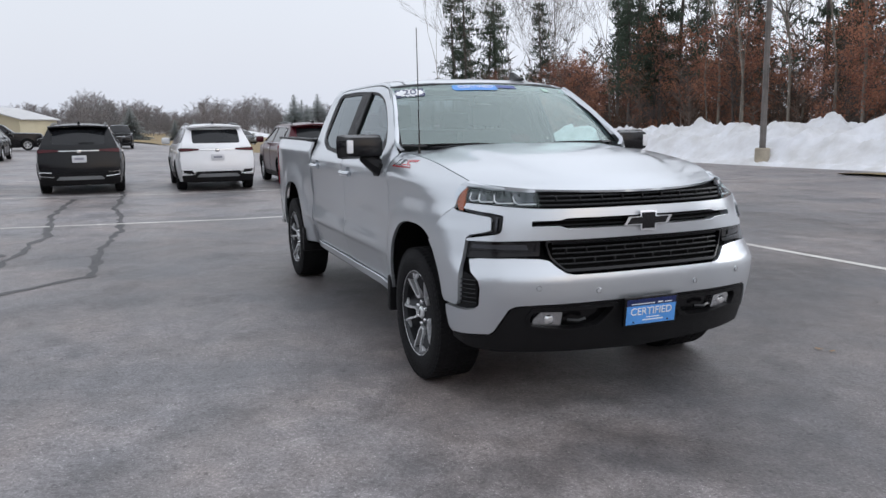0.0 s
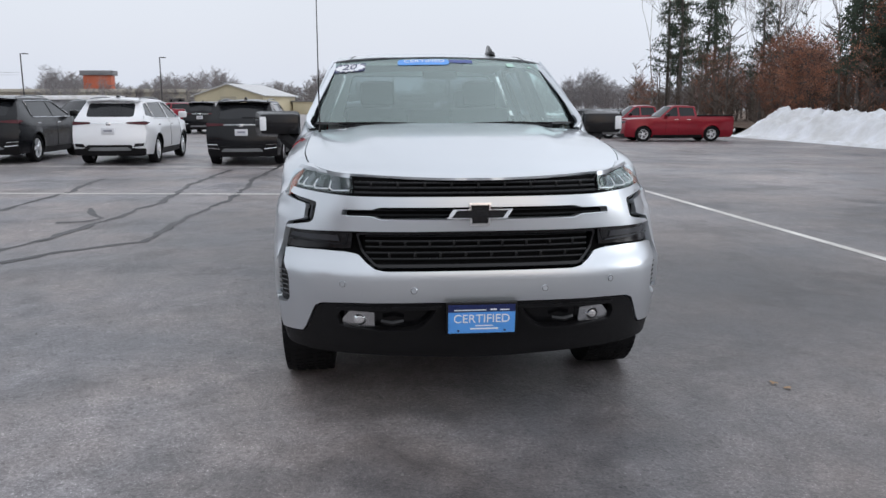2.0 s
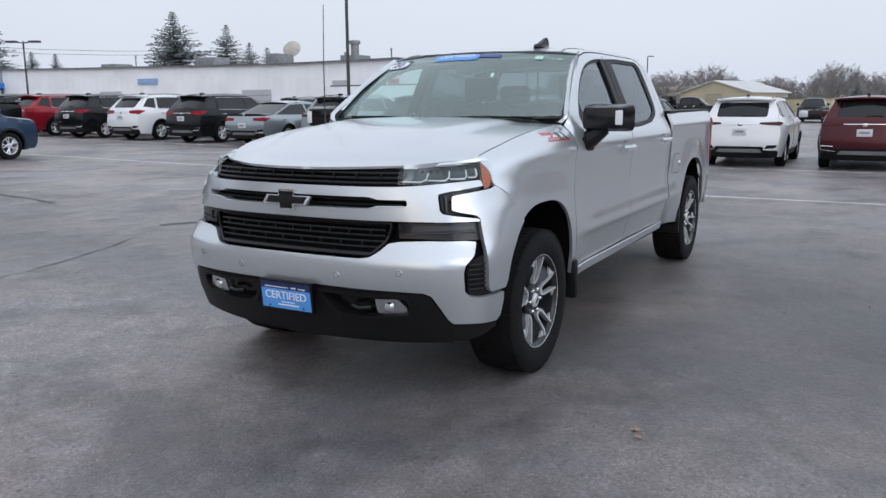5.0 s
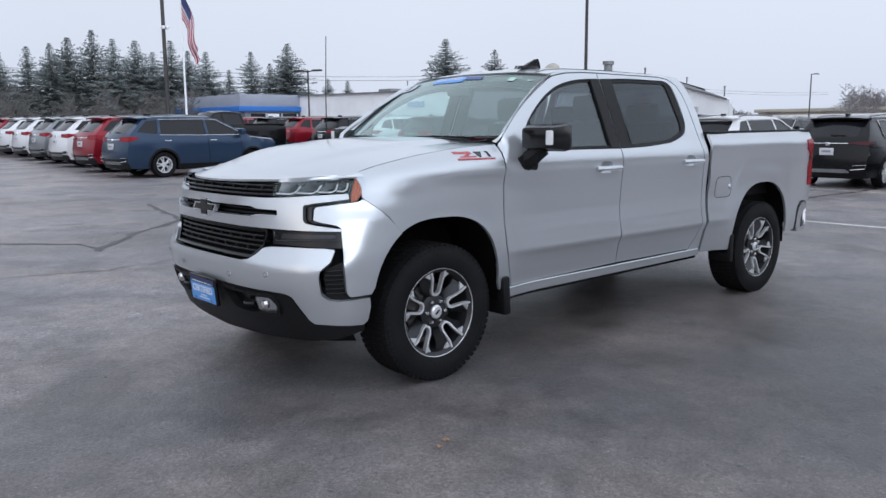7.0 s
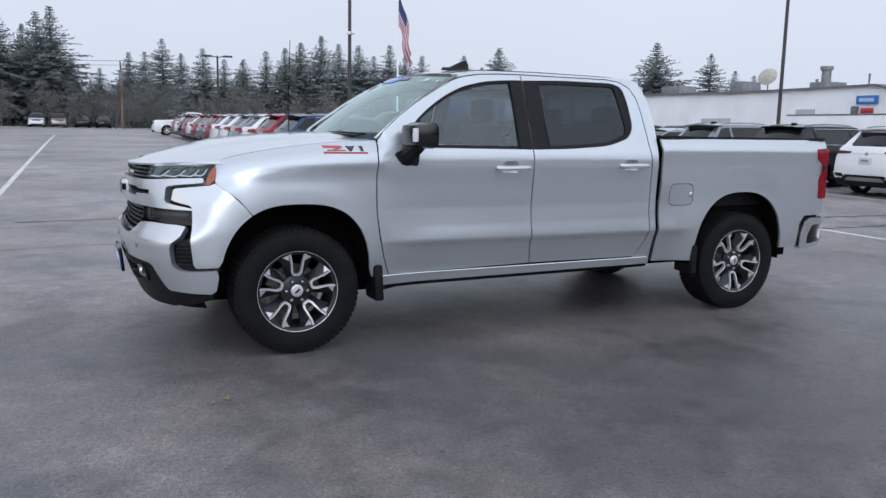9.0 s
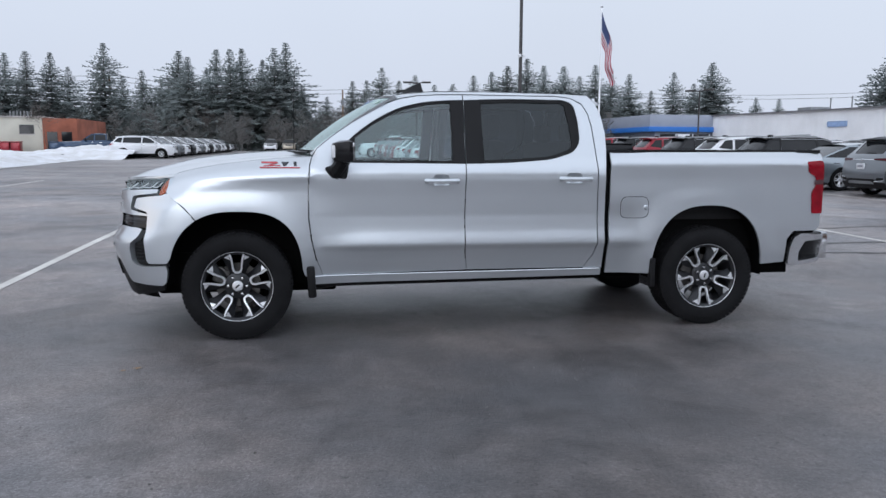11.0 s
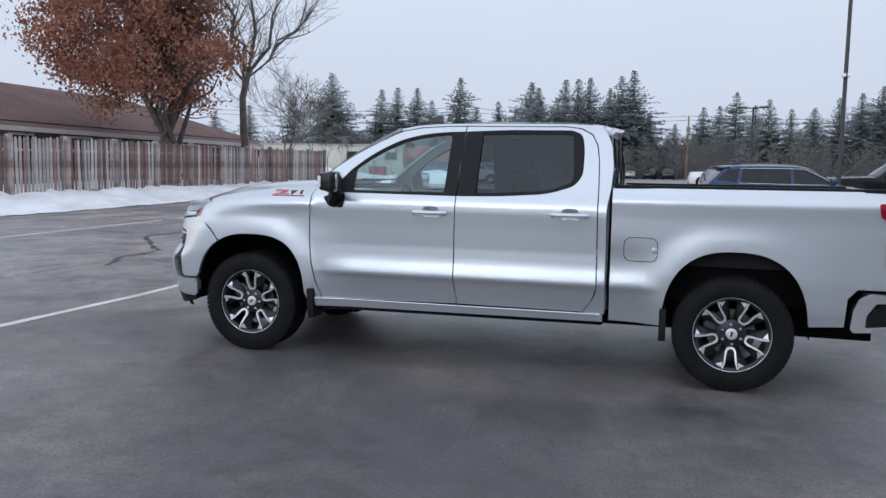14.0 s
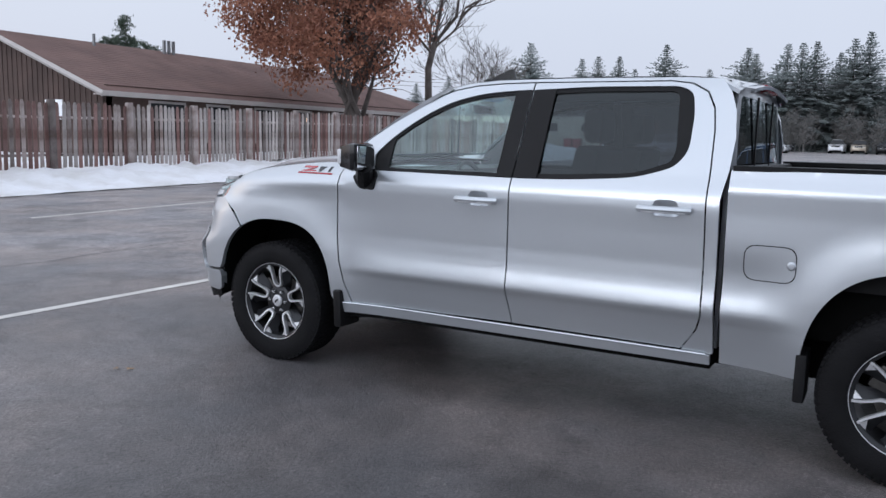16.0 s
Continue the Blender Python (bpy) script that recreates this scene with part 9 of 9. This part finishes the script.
for i in range(1100):
    az, d = radians(rnd.uniform(-112.5, -58)), rnd.uniform(98, 140)
    d += 26 * (radians(-97) < az < radians(-79))
    spots.append((d * math.cos(az), 6 + d * math.sin(az), rnd.choice((3.0, 3.8, 4.6, 5.2)) * rnd.uniform(0.8, 1.2) * d / 115))
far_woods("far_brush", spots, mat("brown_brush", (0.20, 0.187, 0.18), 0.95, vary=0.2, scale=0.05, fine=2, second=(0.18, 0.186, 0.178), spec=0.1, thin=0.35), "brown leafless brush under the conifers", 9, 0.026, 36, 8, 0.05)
for k, (az, d, h) in enumerate(((-179.6, 118, 7.2), (177.6, 118, 6.6), (168.7, 190, 14), (167.6, 190, 14), (167.2, 200, 13), (176.5, 95, 5.0), (169.4, 140, 11), (168.5, 142, 12))):
    x, y = 4.4 + d * math.cos(radians(az)), -1 + d * math.sin(radians(az))
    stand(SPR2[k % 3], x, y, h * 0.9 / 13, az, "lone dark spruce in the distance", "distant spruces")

# ---------------------------------------------------------------- wooden fence and small litter
def picket_fence():
    f = tagged(new("wooden_fence"), "weathered grey-brown wooden picket fence on a snowy verge", "fence")
    rnd = random.Random(8)
    bm = bmesh.new()
    w, t, h = 0.052, 0.011, 1.78
    prof = [(-w, 0), (w, 0), (w, h - 0.10), (w * 0.45, h - 0.015), (-w * 0.45, h - 0.015), (-w, h - 0.10)]
    a, b = [bm.verts.new((t, y, z)) for y, z in prof], [bm.verts.new((-t, y, z)) for y, z in prof]
    bm.faces.new(a), bm.faces.new(b[::-1])
    for i in range(6):
        bm.faces.new((a[i], b[i], b[(i + 1) % 6], a[(i + 1) % 6]))
    bmesh.ops.recalc_face_normals(bm, faces=bm.faces)
    protos = {}
    y = 4.6
    base = lambda yy: ground_z(16, yy) + 0.40
    line = lambda yy: 16.1 + 0.0009 * max(0, -yy - 10) ** 2
    while y > -37.8:
        at = pose(line(y) + rnd.uniform(-0.006, 0.006), y, base(y) + rnd.uniform(-0.05, 0.03), rnd.uniform(-1.2, 1.2), rnd.uniform(-0.6, 0.6), 0)
        patch_of = 0.5 + 0.5 * math.sin(y * 0.55 + 1.5 * math.sin(y * 0.23))     # stretches of redder and of paler boards
        wood = FENCE_RED if rnd.random() < 0.15 + 0.55 * patch_of else FENCE_PALE if rnd.random() < 0.55 * (1 - patch_of) + 0.12 else FENCE_WOOD
        if wood.name in protos:
            again("picket", protos[wood.name], f, at)
        else:
            protos[wood.name] = part("picket", bm.copy(), wood, f, sharp=30, at=at)
        y -= 0.160 + rnd.uniform(-0.006, 0.010)
        if rnd.random() < 0.02:
            y -= 0.10
    for z in (0.35, 1.35):
        part("rail", add_tube(bmesh.new(), [(line(yy) + 0.045, yy, base(yy) + z) for yy in np.linspace(4.6, -37.8, 18)], 0.035, 4), FENCE_WOOD, f)
    yy = 4.2
    while yy > -38:
        part("post", box((-0.07, -0.09, -0.3), (0.07, 0.09, 1.82), 0.01), FENCE_WOOD, f, at=pose(line(yy) - 0.02, yy, base(yy)))
        yy -= 2.45
    g = tagged(new("far_fence"), "far stretch of weathered wooden picket fence", "fence")
    rows = bmesh.new()
    for k in range(95):
        x, y = 18.4 + 0.075 * k, -39.2 - 0.14 * k
        z = ground_z(x, y) + 0.35
        h2 = 1.7 + rnd.uniform(-0.05, 0.05)
        vs = [rows.verts.new((x + dx, y + dy, z + dz)) for dz in (0, h2) for dx, dy in ((-0.03, 0.055), (0.03, -0.055), (0.045, -0.045), (-0.015, 0.065))]
        for q in ((0, 1, 5, 4), (1, 2, 6, 5), (2, 3, 7, 6), (3, 0, 4, 7), (4, 5, 6, 7)):
            rows.faces.new([vs[i] for i in q])
    bmesh.ops.recalc_face_normals(rows, faces=rows.faces)
    tagged(part("pickets", rows, FENCE_WOOD, g, sharp=30), kind="stuff")
    for k in range(2):
        part("gate_post", box((-0.1, -0.1, 0), (0.1, 0.1, 1.9), 0.01), TRIM_PALE, g, at=pose(17.4 + 0.5 * k, -38.2 - 0.8 * k, ground_z(17, -38) + 0.3))


picket_fence()


def fallen_leaf(x, y, turn, s=1.0):
    rnd = random.Random(int(x * 100))
    t = thing("fallen_leaf", "curled tan fallen leaf on the asphalt", "leaf", "fallen leaves", at=pose(x, y, ground_z(x, y) + 0.006, 0, 0, turn) @ Matrix.Scale(s, 4))
    out = [(0.06 * (1 + 0.35 * math.cos(5 * a)) * math.cos(a), 0.04 * (1 + 0.35 * math.cos(5 * a)) * math.sin(a)) for a in np.linspace(0, 2 * math.pi, 26)[:-1]]
    part("blade", patch(out, lambda u, v: (u, v, 0.012 * math.sin(u * 40) * math.cos(v * 50) + 0.012), 0.02, 0.0, (), (0, 0, 1)), mat("tan_leaf", (0.34, 0.22, 0.12), 0.8, vary=0.2, scale=30, fine=200), t)
    part("stem", add_tube(bmesh.new(), [(-0.05, 0, 0.01), (-0.09, 0.01, 0.004)], 0.002, 4), BARK, t)


fallen_leaf(0.58, 1.70, 30, 0.40)
fallen_leaf(0.66, 1.74, 100, 0.32)


def grit():
    """Loose grit and salt grains over the lot, one mesh."""
    rnd = random.Random(4)
    vs, fs = [], []
    for k in range(3000):
        a, d = rnd.uniform(0, 6.28), 1 + 9 * rnd.random() ** 0.8
        x, y = -0.5 + d * math.cos(a) * 1.1, 2.2 + d * math.sin(a)
        r = rnd.uniform(0.002, 0.0055) * (1.9 if rnd.random() < 0.03 else 1)
        z = ground_z(x, y)
        i = len(vs)
        vs += [(x - r, y - r * 0.6, z), (x + r, y - r * 0.8, z), (x + r * 0.2, y + r, z), (x + r * 0.1, y, z + r * 1.1)]
        fs += [(i, i + 1, i + 3), (i + 1, i + 2, i + 3), (i + 2, i, i + 3)]
    me = bpy.data.meshes.new("loose_grit")
    me.from_pydata(vs, [], fs)
    me.materials.append(mat("pale_grit", (0.22, 0.21, 0.20), 0.8, vary=0.5, scale=4, fine=30, second=(0.10, 0.097, 0.094)))
    tagged(new("loose_grit", me), "scattered pale grit on the asphalt", "grit", kind="stuff")


grit()
